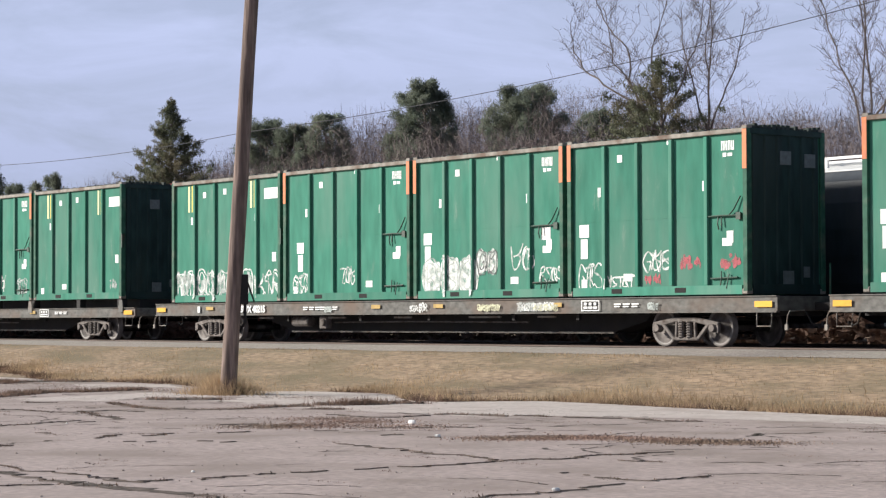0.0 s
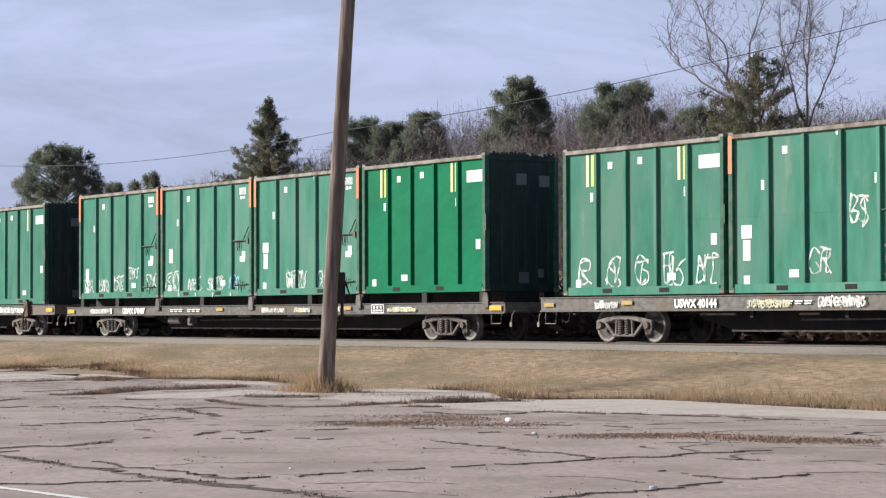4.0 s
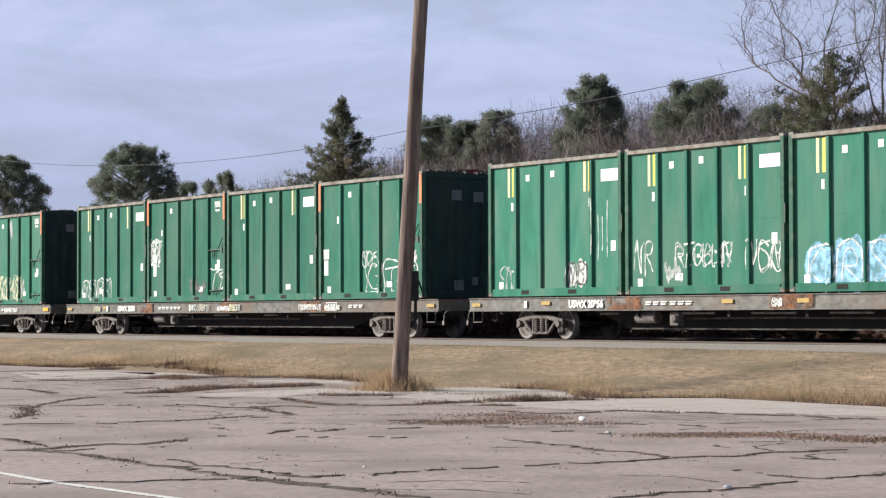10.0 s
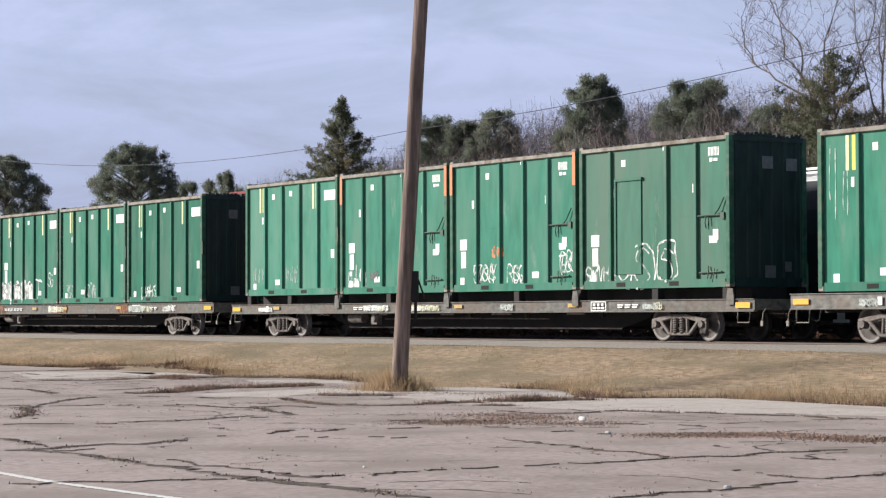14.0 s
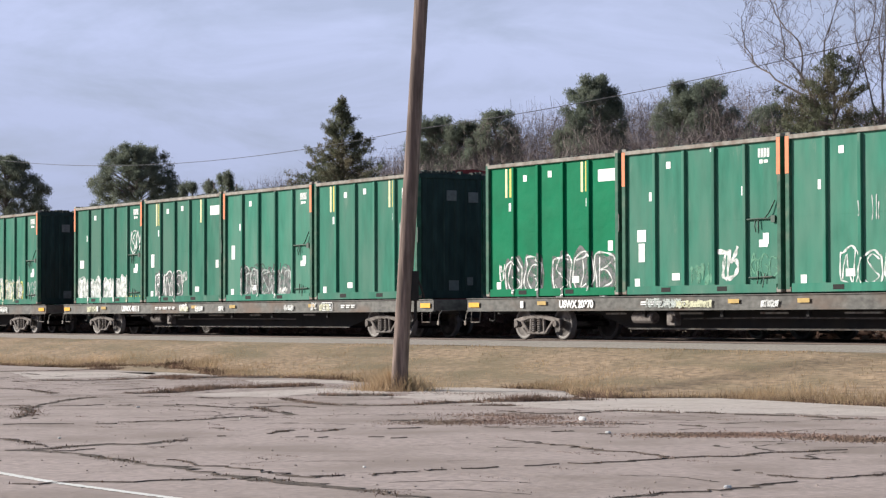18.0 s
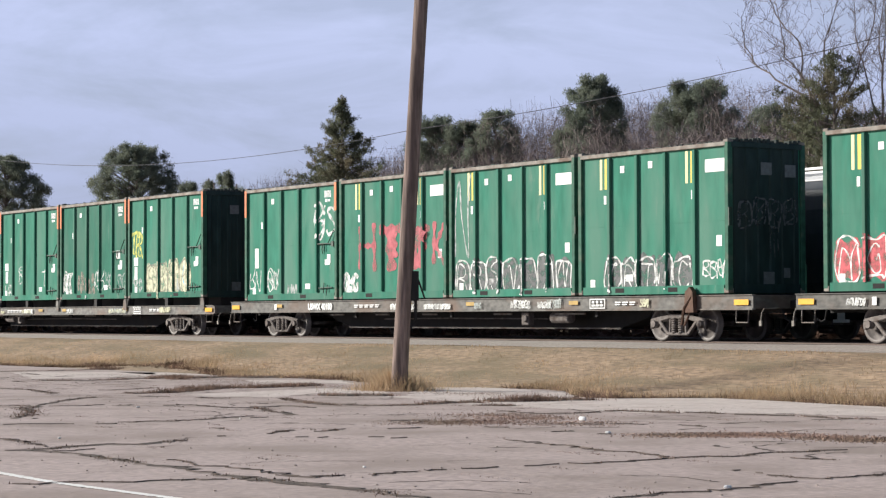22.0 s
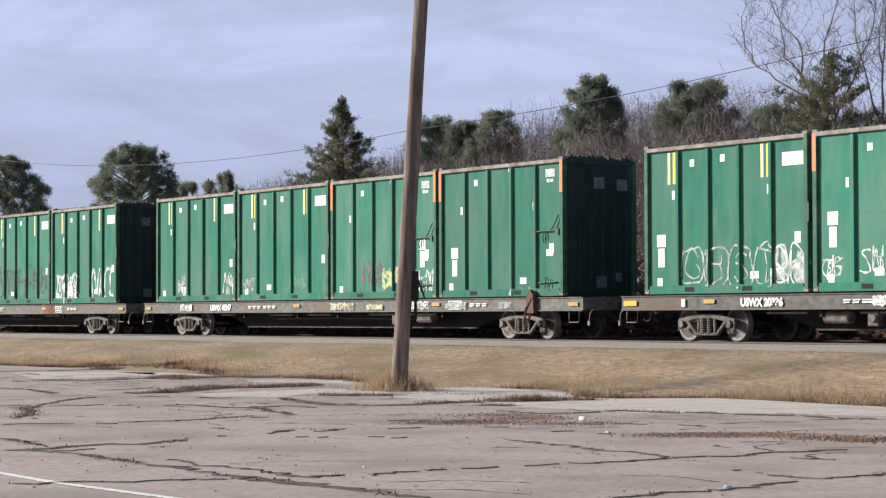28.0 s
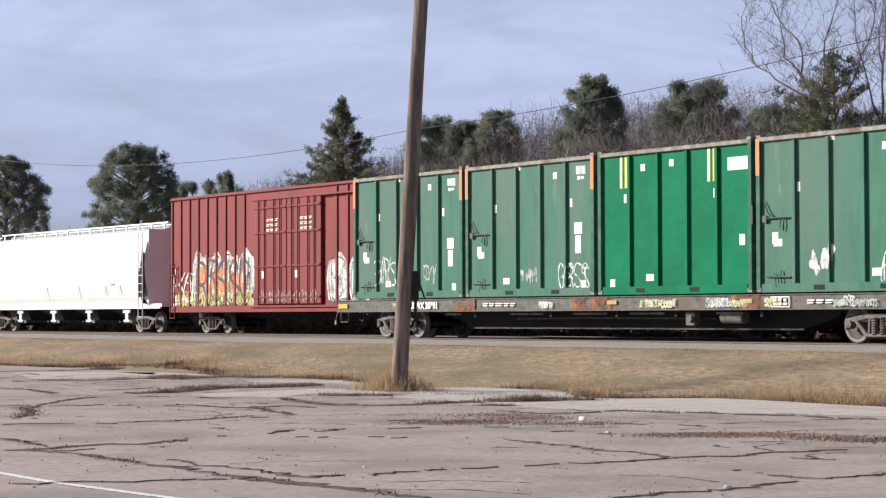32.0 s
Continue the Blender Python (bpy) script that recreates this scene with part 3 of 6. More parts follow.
for outline in (
        ((-61.97, 25.06), (-59.19, 28.44), (-54.91, 26.06), (-54.78, 22.77)),
        ((-50.34, 26.70), (-48.47, 28.25), (-45.79, 27.15), (-47.17, 26.86), (-46.91, 25.03)),
        ((-41.97, 20.81), (-42.75, 23.23), (-43.39, 24.86), (-40.94, 24.98), (-39.68, 24.34), (-40.91, 23.30), (-39.45, 21.43), (-40.64, 20.40)),
        ((-42.74, 26.97), (-41.80, 28.17), (-38.02, 27.61), (-36.67, 26.63), (-36.60, 24.66), (-36.16, 22.81), (-38.60, 24.11)),
        ((-60.04, 27.41), (-58.38, 28.41), (-55.32, 28.29), (-55.58, 27.05))):        # other pale slabs between the overgrown joints
    rough = ragged(list(outline) + [outline[0]], 0.3, 0.08)
    pale = Shape().flat([(x, y, LOT + 0.003) for x, y in rough[:-1]])
    part("slab", pale, CONCRETE_PALE, pavement, "paler concrete slab")

fine = Shape()
for k in range(420):
    x, y = random.uniform(-58, -14), random.uniform(8.5, 26)
    if y < 16 and k % 4:
        continue
    a = random.uniform(0, math.pi) if k % 3 == 0 else random.gauss(0.99, 0.22)        # most run with the joints
    run, w = random.uniform(0.2, 1.9), random.uniform(0.008, 0.03) * (1 + max(0, y - 13) * 0.16)
    path = ragged([(x, y), (x + run * 0.5 * math.cos(a + 0.4), y + run * 0.5 * math.sin(a + 0.4)), (x + run * math.cos(a), y + run * math.sin(a))], 0.1, 0.045)
    k0 = len(fine.v)
    for px, py in path:
        g = w * random.uniform(0.2, 1.2)
        fine.v += [(px - g * math.sin(a), py + g * math.cos(a), LOT + 0.003), (px + g * math.sin(a), py - g * math.cos(a), LOT + 0.003)]
    fine.f += [(k0 + 2 * i, k0 + 2 * i + 1, k0 + 2 * i + 3, k0 + 2 * i + 2) for i in range(len(path) - 1)]
tagged(part("hairline_cracks", fine, CRACK, pavement), "fine dirty cracks", kind="stuff")

line = Shape()
stops = [(-26.5, 8.85), (-24, 8.75), (-21.9, 8.73), (-20.3, 8.66), (-19.7, 8.69), (-18.0, 8.78), (-15.5, 8.84)]
for k in range(221):
    x = -26.5 + 0.05 * k
    y = float(np.interp(x, *zip(*stops)))
    line.v += [(x, y - random.uniform(0.045, 0.075), LOT + 0.006), (x, y + random.uniform(0.045, 0.075), LOT + 0.006)]
line.f = [(2 * i, 2 * i + 2, 2 * i + 3, 2 * i + 1) for i in range(220)]
tagged(part("parking_line", line, LINE_WHITE), "worn white painted parking line", "road marking", kind="structure")

# ---- grass and weeds ----
rng = np.random.default_rng(11)


def blades(spots, name, material, label, kind="stuff"):
    """Thin leaning blades: spots of (x, y, z, height, width)."""
    p = np.array(spots)
    n = len(p)
    turn, lean = rng.uniform(0, 2 * np.pi, n), rng.normal(0, 0.45, (n, 2))
    dx, dy = np.cos(turn) * p[:, 4], np.sin(turn) * p[:, 4]
    v = np.empty((n, 3, 3))
    v[:, 0] = np.c_[p[:, 0] - dx, p[:, 1] - dy, p[:, 2] - 0.02]
    v[:, 1] = np.c_[p[:, 0] + dx, p[:, 1] + dy, p[:, 2] - 0.02]
    v[:, 2] = np.c_[p[:, 0] + lean[:, 0] * p[:, 3], p[:, 1] + lean[:, 1] * p[:, 3], p[:, 2] + p[:, 3]]
    s = Shape()
    s.v, s.f = v.reshape(-1, 3).tolist(), np.arange(3 * n).reshape(-1, 3).tolist()
    return tagged(part(name, s, material), label, "grass", kind=kind)


short, fringe, weeds, mats, dark, crumbs = [], [], [], [], [], []
while len(short) < 42000:
    x, y = random.uniform(-92, -22), random.uniform(26.0, 32.6)
    if y > lot_edge(x) + 0.05 and random.random() < 0.55 + 0.6 * noise.noise((x * 0.25, y * 0.5, 2)):
        short.append((x, y, ground_z(y) + lumps(x, y), random.uniform(0.015, 0.045) * (1 + 1.2 * max(0, noise.noise((x * 0.6, y * 1.1, 5)))), random.uniform(0.004, 0.010)))
while len(fringe) < 52000:
    x = random.uniform(-90, -22)
    y = lot_edge(x) + abs(random.gauss(0, 0.75)) - 0.05
    tall = (0.21 if x > -37.5 else 0.13 if x > -46 else 0.07) + 0.12 * noise.noise((x * 0.5, 3, 0))
    fringe.append((x, y, max(ground_z(y), LOT - 0.08), max(0.03, random.gauss(tall * 0.55 + 0.02, 0.035)), random.uniform(0.004, 0.010)))
for k in range(2900):        # the tuft at the pole
    a, d = random.uniform(0, 6.28), abs(random.gauss(0, 0.42))
    fringe.append((-41.35 + math.cos(a) * d * 1.3, 25.45 + math.sin(a) * d, LOT - 0.02, random.uniform(0.12, 0.62) * max(0.3, 1 - 0.6 * d), random.uniform(0.005, 0.011)))
for width, height, path in RIDGES:        # dark dead weeds in the wide joints
    for (x0, y0), (x1, y1) in zip(path, path[1:]):
        lush = 0.75 + 0.9 * noise.noise((x0 * 1.1, y0 * 1.1, 7))
        for k in range(int(4200 * width * math.hypot(x1 - x0, y1 - y0) * max(0.25, lush)) + 2):
            f = random.random()
            dark.append((x0 + (x1 - x0) * f + random.gauss(0, width * 0.5), y0 + (y1 - y0) * f + random.gauss(0, width * 0.5), LOT, max(0.012, random.gauss(height * 0.42 * max(0.3, lush), height * 0.28)), random.uniform(0.005, 0.013)))
for k in range(24000):        # dark stems at the foot of the turf
    x = random.uniform(-75, -22) if k % 3 else random.uniform(-37.5, -26)
    y = lot_edge(x) + abs(random.gauss(0.0, 0.10))
    dark.append((x, y, max(ground_z(y), LOT - 0.08), (0.03 + abs(random.gauss(0, 0.09 if x > -37.5 else 0.06))) * max(0.3, 0.6 + 1.3 * noise.noise((x * 0.5, 4, 0))), random.uniform(0.006, 0.014)))
for k in range(6000):        # russet weeds before the taller grass
    x = random.choice((-36.5, -34.0, -31.0, -28.2, -26.3, -24.5, -56.0, -60.0)) + random.gauss(0, 0.55)
    y = lot_edge(x) + abs(random.gauss(0.05, 0.18))
    weeds.append((x, y, max(ground_z(y), LOT - 0.08), abs(random.gauss(0.08, 0.06)), random.uniform(0.006, 0.014)))
for k in range(14000):
    x = random.uniform(-90, -22)
    y = lot_edge(x) + random.gauss(0.0, 0.10)
    weeds.append((x, y, max(ground_z(y), LOT - 0.05), (0.02 + abs(random.gauss(0, 0.05))) * max(0.3, 0.8 + noise.noise((x * 0.6, 9, 0))), random.uniform(0.006, 0.016)))
for width, path in CRACKS:
    if width < 0.03:
        continue
    for (x0, y0), (x1, y1) in zip(path, path[1:]):
        if noise.noise((x0 * 0.7, y0 * 0.7, 4)) < -0.12:
            continue
        for k in range(int(420 * math.hypot(x1 - x0, y1 - y0) * (0.25 + 1.6 * max(0, noise.noise((x0 * 0.9, y0 * 0.9, 2)))))):        # crumbs of dirt and moss beside the crack
            f, w = random.random(), random.uniform(0.008, 0.028)
            crumbs.append((x0 + (x1 - x0) * f + random.gauss(0, width * 1.3), y0 + (y1 - y0) * f + random.gauss(0, width * 1.3), LOT - 0.004, random.uniform(0.005, 0.018), 0.6 * w))
        for k in range(int(900 * width * math.hypot(x1 - x0, y1 - y0)) + 1):
            f = random.random()
            weeds.append((x0 + (x1 - x0) * f + random.gauss(0, width * 0.7), y0 + (y1 - y0) * f + random.gauss(0, width * 0.7), LOT, abs(random.gauss(0, 0.008 + (0.10 if width > 0.15 else 0.05) * width)) + 0.008, random.uniform(0.006, 0.02)))
for cx, cy, rx, ry, n in ((-28.4, 18.4, 0.8, 0.9, 2200), (-28.2, 18.9, 0.9, 0.8, 3000), (-29.9, 20.4, 1.0, 0.9, 2200), (-28.7, 20.2, 0.8, 0.8, 2200), (-27.0, 19.8, 0.8, 0.8, 1500), (-23.6, 18.8, 0.6, 0.6, 1800), (-23.2, 19.4, 0.6, 0.6, 3200), (-22.9, 20.0, 0.6, 0.6, 3400), (-21.9, 20.2, 0.6, 0.6, 3200), (-21.2, 20.2, 0.5, 0.6, 3400), (-20.6, 20.6, 0.6, 0.6, 2200), (-38.0, 25.6, 2.4, 0.8, 2200), (-46.5, 25.8, 2.6, 0.8, 2400), (-53.5, 26.2, 3.5, 0.7, 2600)):
    for k in range(n):
        x, y = random.gauss(cx, rx * 0.55), random.gauss(cy, ry * 0.55)
        mats.append((x, y, max(LOT, ground_z(y)), abs(random.gauss(0, 0.008)) + 0.004, random.uniform(0.008, 0.03)))
for k in range(300):        # scattered low tufts and crumbs of dead weed
    cx, cy = random.uniform(-62, -15), random.uniform(11, 26.3) if k % 3 else random.uniform(20, 26.3)
    for q in range(random.choice((20, 40, 70))):
        weeds.append((cx + random.gauss(0, 0.2), cy + random.gauss(0, 0.06), LOT, abs(random.gauss(0, 0.008)) + 0.004, random.uniform(0.004, 0.012)))
blades(short, "short_grass", STRAW, "short straw-coloured winter grass on the bank")
blades(mats, "low_weeds", DRYWEED, "flat mats of dry reddish weeds on the concrete")
blades(fringe, "tall_grass", STRAW, "tall dry grass along the paving edge")
blades(crumbs, "dirt_crumbs", CRACK, "dark crumbs of dirt and moss along the cracks")
blades(dark, "dark_weeds", DEADWEED, "dark dead weeds in the wide joints of the concrete")
blades(weeds, "weeds", WEED, "brown dead weeds in the paving cracks")

# litter on the paving
for k, (x, y, s) in enumerate(((-27.65, 20.4, 0.09), (-24.4, 18.43, 0.05), (-16.0, 13.47, 0.05), (-27.6, 11.83, 0.035), (-31.2, 16.4, 0.03), (-20.4, 12.2, 0.03), (-36.2, 17.0, 0.04))):
    lump = Shape().hull([(s * math.cos(a) * random.uniform(0.6, 1.2), s * 0.6 * math.sin(a) * random.uniform(0.6, 1.2)) for a in (0, 0.9, 1.9, 2.9, 4.0, 5.1)], 0, s * 0.7)
    tagged(part("litter", lump, WHITE, at=pose(x, y, LOT + 0.001, 0, 0, 40 * k), bevel=s * 0.2), "small pale scrap of litter on the concrete", "litter", "litter on the car park")
pebbles = Shape()
for k in range(700):
    x, y, r = random.uniform(-60, -14), random.uniform(8, 26), random.uniform(0.005, 0.016)
    pebbles.hull([(x + r * math.cos(a), y + r * math.sin(a)) for a in (0.2, 1.5, 2.7, 4.1, 5.3)], LOT, LOT + r * 0.8)
tagged(part("pebbles", pebbles, GRAVEL), "loose pebbles and crumbs on the concrete", "pebbles", kind="stuff")

# ---- the near pole ----
pole = thing("utility_pole", "weathered grey-brown wooden pole leaning slightly beside the car park", "utility pole", pose(-41.069, 25.411, LOT - 0.1))
lean = Vector((0.0325, 0.0503, 1.0))
shaft = Shape()
rings = []
for k in range(25):
    z = 0.5 * k
    c, r = lean * z, 0.178 - 0.0034 * z
    rings.append([(c.x + (r + 0.008 * noise.noise((math.cos(q) * 3, math.sin(q) * 3, z * 0.7))) * math.cos(q), c.y + (r + 0.008 * noise.noise((math.cos(q) * 3, math.sin(q) * 3, z * 0.7))) * math.sin(q), z) for q in (2 * math.pi * j / 18 for j in range(18))])
part("shaft", shaft.loft(rings), WOOD, pole, smooth=True)
right = Vector((0.543, 0.839, 0))
c = lean * 2.35 + right * 0.2
box = Shape().hull([(-0.10, -0.09), (0.10, -0.09), (0.10, 0.09), (-0.10, 0.09)], -0.32, 0.32)
part("meter_box", box, UNDER, pole, "dark metal box strapped to the pole", at=Matrix.Translation(c) @ pose(0, 0, 0, 0, 0, 57), bevel=0.012)
part("conduit", Shape().tube([c + right * 0.03 + Vector((0, 0, -0.32)), c + right * 0.03 + Vector((0, 0, -0.7)), lean * 1.45 + right * 0.17], 0.035, 8), UNDER, pole, "dark conduit stub")
part("visor", Shape().slab([(0.0, 0.22), (0.16, -0.25), (0.13, -0.27), (0.0, 0.1)], -0.07, 0.07), UNDER, pole, "bent metal flap", at=Matrix.Translation(c + right * 0.08) @ pose(0, 0, 0, 0, 0, 57))

# ---- the far line ----
FAR_POLES = [(-126.0, 50.0, 10.0), (-79.3, 50.0, 8.45), (-38.0, 50.0, 10.6)]
for x, y, top in FAR_POLES:
    p = thing("utility_pole", "thin grey wooden line pole behind the tracks", "utility pole", pose(x, y, 0), "line poles")
    part("shaft", Shape().tube([(0, 0, -0.3), (0, 0, top * 0.5), (0, 0, top)], 0.10, 10, 0.07), WOOD, p, smooth=True)
    part("insulator", Shape().turned([(-0.04, 0.03), (-0.04, 0.05), (0.04, 0.05), (0.04, 0.03)], -0.12, 0, top - 0.12, 10), CABLE, p)
for (xa, ya, za), (xb, yb, zb), sag in ((FAR_POLES[0], FAR_POLES[1], 0.85), (FAR_POLES[1], FAR_POLES[2], 0.55)):
    path = [(xa + (xb - xa) * f, ya - 0.12, za - 0.1 + (zb - za) * f - 4 * sag * f * (1 - f)) for f in (k / 20 for k in range(21))]
    tagged(part("power_line", Shape().tube(path, 0.014, 5), CABLE), "thin dark overhead cable between line poles", "cable", "overhead cables")

# ---- trees ----


def tufts(centres, size, count, name, material, parent, spread=0.6, slim=0.22, up=0.7):
    """Sprays of narrow leaves round many centres."""
    c = np.repeat(np.array(centres), count, 0)
    n = len(c)
    way = rng.normal(0, 1, (n, 3))
    way[:, 2] = np.abs(way[:, 2]) * up
    way /= np.linalg.norm(way, axis=1)[:, None]
    side = np.cross(way, rng.normal(0, 1, (n, 3)))
    side /= np.linalg.norm(side, axis=1)[:, None]
    base = c + rng.normal(0, size * spread, (n, 3))
    long = size * rng.uniform(0.6, 1.4, (n, 1))
    v = np.stack([base - side * long * slim, base + side * long * slim, base + way * long], 1)
    s = Shape()
    s.v, s.f = v.reshape(-1, 3).tolist(), np.arange(3 * n).reshape(-1, 3).tolist()
    return part(name, s, material, parent)


def pine(x, y, top, radius, label, low=0.5, clumps=110, seed=1, each=15, knob=0.34, gaps=-0.16):
    """A trunk, limbs, and a domed crown of many knobs of needles with gaps between."""
    random.seed(seed)
    t = thing("pine_tree", label, "tree", pose(x, y, 0), "pines behind the tracks")
    wood = Shape().tube([(0, 0, -0.3), (0.1, 0, top * 0.4), (0, 0.1, top * 0.72), (0, 0, top * 0.95)], 0.022 * top, 8, 0.04)
    centres, made = [], 0
    while made < clumps:
        g, a = random.random() ** 0.85, random.uniform(0, 6.283)
        env = radius * math.sqrt(max(0.02, 1 - (max(0, g - 0.4) / 0.64) ** 2)) * (1 + 0.3 * noise.noise((math.cos(a) * 1.3, math.sin(a) * 1.3, g * 4 + seed)))
        reach = env * math.sqrt(random.uniform(0.1, 1))
        tip = Vector((reach * math.cos(a), reach * math.sin(a), top * (low + (1 - low) * g) - knob * 0.7))
        if noise.noise((tip.x * 0.75 + seed * 3.1, tip.y * 0.75, tip.z * 0.9)) < gaps:
            continue
        made += 1
        if made % 3 == 0:
            root = max(top * 0.3, tip.z - 0.5 * reach - 0.2)
            wood.tube([(0, 0, root), (tip.x * 0.5, tip.y * 0.5, root * 0.45 + tip.z * 0.55), tip], 0.05, 5, 0.015)
        ball = knob * random.uniform(0.6, 1.25)
        for q in range(each):
            d = Vector((random.gauss(0, 1), random.gauss(0, 1), random.gauss(0.1, 0.75))).normalized() * ball * random.uniform(0.3, 1.0)
            centres.append(tuple(tip + d))
    part("trunk", wood, BARK, t)
    tufts(centres, 0.17, 20, "crown", NEEDLE, t, 0.6, 0.10, 1.3)
    return t


def cedar(x, y, top, radius, label, seed=1, whorls=46, size=0.24, widest=4.6, full=1.0, taper=1.12):
    random.seed(seed)
    t = thing("cedar_tree", label, "tree", pose(x, y, 0), "cedars behind the tracks")
    wood = Shape().tube([(0, 0, -0.3), (0.05, 0, top * 0.5), (0, 0, top)], 0.2, 7, 0.015)
    centres = []
    for k in range(whorls):
        f = 0.12 + 0.86 * k / whorls
        for b in range(4):
            a = random.uniform(0, 6.28)
            reach = min(widest, radius * (1 - f) ** taper) * random.choice((0.5, 0.7, 0.85, 1.0, 1.3)) * random.uniform(0.8, 1.1) + 0.04
            tp = Vector((reach * math.cos(a), reach * math.sin(a), top * f + 0.35 * reach))
            root = Vector((0, 0, top * f))
            if b < 2:
                wood.tube([root, tp], 0.05 * (1 - f) + 0.012, 4, 0.01)
            for q in range(int((3 + 9 * reach) * full)):
                c = root.lerp(tp, random.uniform(0.25, 1.0) ** 0.7)
                centres.append((c.x + random.gauss(0, 0.07), c.y + random.gauss(0, 0.07), c.z + random.gauss(0, 0.07)))
    part("trunk", wood, BARK, t)
    tufts(centres, size * 0.8, 20, "crown", CEDAR, t, 0.5, 0.13, 1.6)
    return t


pine(-100.4, 75, 13.95, 1.95, "tall round-topped dark green pine", 0.5, 230, 3, 15, 0.34, -0.18)
pine(-103.4, 76, 12.4, 1.5, "low dark green pine beside a tall one", 0.5, 90, 18)
pine(-91.2, 75, 12.9, 2.6, "broad dark green pine with a gapped crown", 0.52, 260, 4, 15, 0.34, -0.2)
pine(-87.0, 76, 11.3, 1.6, "low dark green pine beside a broad one", 0.5, 80, 17)
pine(-124.6, 80, 13.9, 2.1, "dark green pine in a grey thicket", 0.4, 230, 5, 15, 0.34, -0.26)
pine(-121.8, 80.5, 13.2, 2.0, "dark green pine in a grey thicket", 0.4, 220, 15, 15, 0.34, -0.26)
pine(-119.0, 81, 13.7, 2.1, "dark green pine in a grey thicket", 0.4, 230, 6, 15, 0.34, -0.26)
pine(-149.3, 70, 13.1, 3.45, "wide bushy dark green pine", 0.45, 420, 7, 15, 0.4, -0.3)
pine(-174.5, 70, 13.8, 3.7, "wide bushy dark green pine", 0.45, 380, 8, 15, 0.4, -0.3)
for x, top in ((-141.6, 10.2), (-140.3, 10.0), (-137.8, 10.7), (-137.0, 10.3), (-135.8, 10.6), (-134.8, 10.5), (-133.7, 10.1)):
    pine(x, 70, top - 0.15, 0.30, "small slim young pine", 0.4, 34, int(-x * 7), 12, 0.24)
cedar(-102.6, 60, 12.3, 6.6, "pointed dark green cedar standing alone", 2, 110, 0.15, 2.6, 0.8, 1.12)
cedar(-62.1, 57.5, 10.5, 6.6, "brownish green cedar before a bare tree", 3, 60, 0.17, 2.0, 0.5, 0.95)
cedar(-64.6, 58.5, 9.0, 6.0, "brownish green cedar before a bare tree", 4, 46, 0.17, 1.8, 0.55, 0.95)


def twigs(shape, path, r, reach, every, depth):
    """Fine side branches along a limb, each forking again."""
    for p, q in zip(path, path[1:]):
        p, q = Vector(p), Vector(q)
        way = (q - p).normalized()
        for k in range(max(1, int((q - p).length / every))):
            root = p.lerp(q, random.random())
            side = Vector((random.gauss(0, 1), random.gauss(0, 1), random.gauss(0.2, 0.5))).normalized()
            out = (way * 0.55 + side * 0.75 + Vector((0, 0, 0.15))).normalized()
            run = reach * random.uniform(0.35, 1.1)
            mid = root + out * run * 0.5
            tip = mid + (out + Vector((random.gauss(0, 0.25), random.gauss(0, 0.25), random.gauss(0.25, 0.2)))).normalized() * run * 0.5
            shape.tube([root, mid, tip], r, 3, 0.004)
            if depth:
                twigs(shape, [root.lerp(mid, 0.4), mid, tip], max(0.0055, r * 0.6), reach * 0.5, every * 0.62, depth - 1)


def forked_tree(x, y, label, seed, trunk, ways, r=0.11):
    """A leafless tree: a trunk and its main limbs, each through a few turns of (x, depth, height)."""
    random.seed(seed)
    t = thing("bare_tree", label, "tree", pose(x, y, 0), "bare trees behind the tracks")
    part("trunk", Shape().tube([(0, 0, -0.3), (0.06, 0, trunk * 0.5), (0, 0, trunk)], r * 1.5, 8, r), BARK, t)
    for way in ways:
        path = [Vector((0, 0, trunk - 0.15))] + [Vector(p) for p in way]
        smooth = [path[0]]
        for a, b in zip(path, path[1:]):
            for f in (0.33, 0.67, 1.0):
                smooth.append(a.lerp(b, f) + Vector((random.gauss(0, 0.05), random.gauss(0, 0.05), random.gauss(0, 0.04))))
        limb = Shape().tube(smooth, r * 0.5, 5, 0.012)
        twigs(limb, smooth[2:], 0.011, 1.5, 0.24, 2)
        part("limb", limb, BARK, t)
    return t


forked_tree(-62.7, 57.5, "tall bare tree with wide forked limbs", 21, 6.6, (
    ((-0.7, 0.1, 8.6), (-2.3, -0.3, 9.55), (-3.5, -0.3, 10.25), (-4.4, 0, 11.0), (-4.8, 0.1, 12.3)),
    ((-0.6, 0.2, 8.5), (-1.6, 0.4, 9.6), (-2.6, 0.5, 10.5), (-3.0, 0.6, 11.8), (-3.3, 0.6, 12.8)),
    ((-0.3, -0.3, 8.4), (-0.6, -0.4, 9.6), (-0.75, -0.5, 10.8), (-1.7, -0.6, 11.7), (-2.4, -0.6, 12.7), (-2.7, -0.5, 13.9)),
    ((-0.1, 0.4, 8.9), (-0.5, 0.6, 10.9), (-0.1, 0.8, 12.0), (0.1, 0.8, 13.6)),
    ((0.5, 0.3, 8.3), (1.2, 0.6, 9.6), (1.9, 0.8, 11.2), (2.1, 0.8, 12.8))))
forked_tree(-60.3, 58.2, "slim bare tree beside a cedar", 22, 7.4, (
    ((-0.05, 0.1, 9.0), (-0.1, 0.1, 11.0), (0.0, 0.2, 13.4)),
    ((-0.4, -0.2, 8.8), (-0.9, -0.3, 10.2), (-1.2, -0.2, 12.2)),
    ((0.5, 0.2, 8.7), (1.2, 0.3, 9.8), (1.6, 0.4, 11.8)),
    ((0.3, -0.3, 9.4), (0.6, -0.4, 11.0), (0.75, -0.5, 13.0))), 0.09)
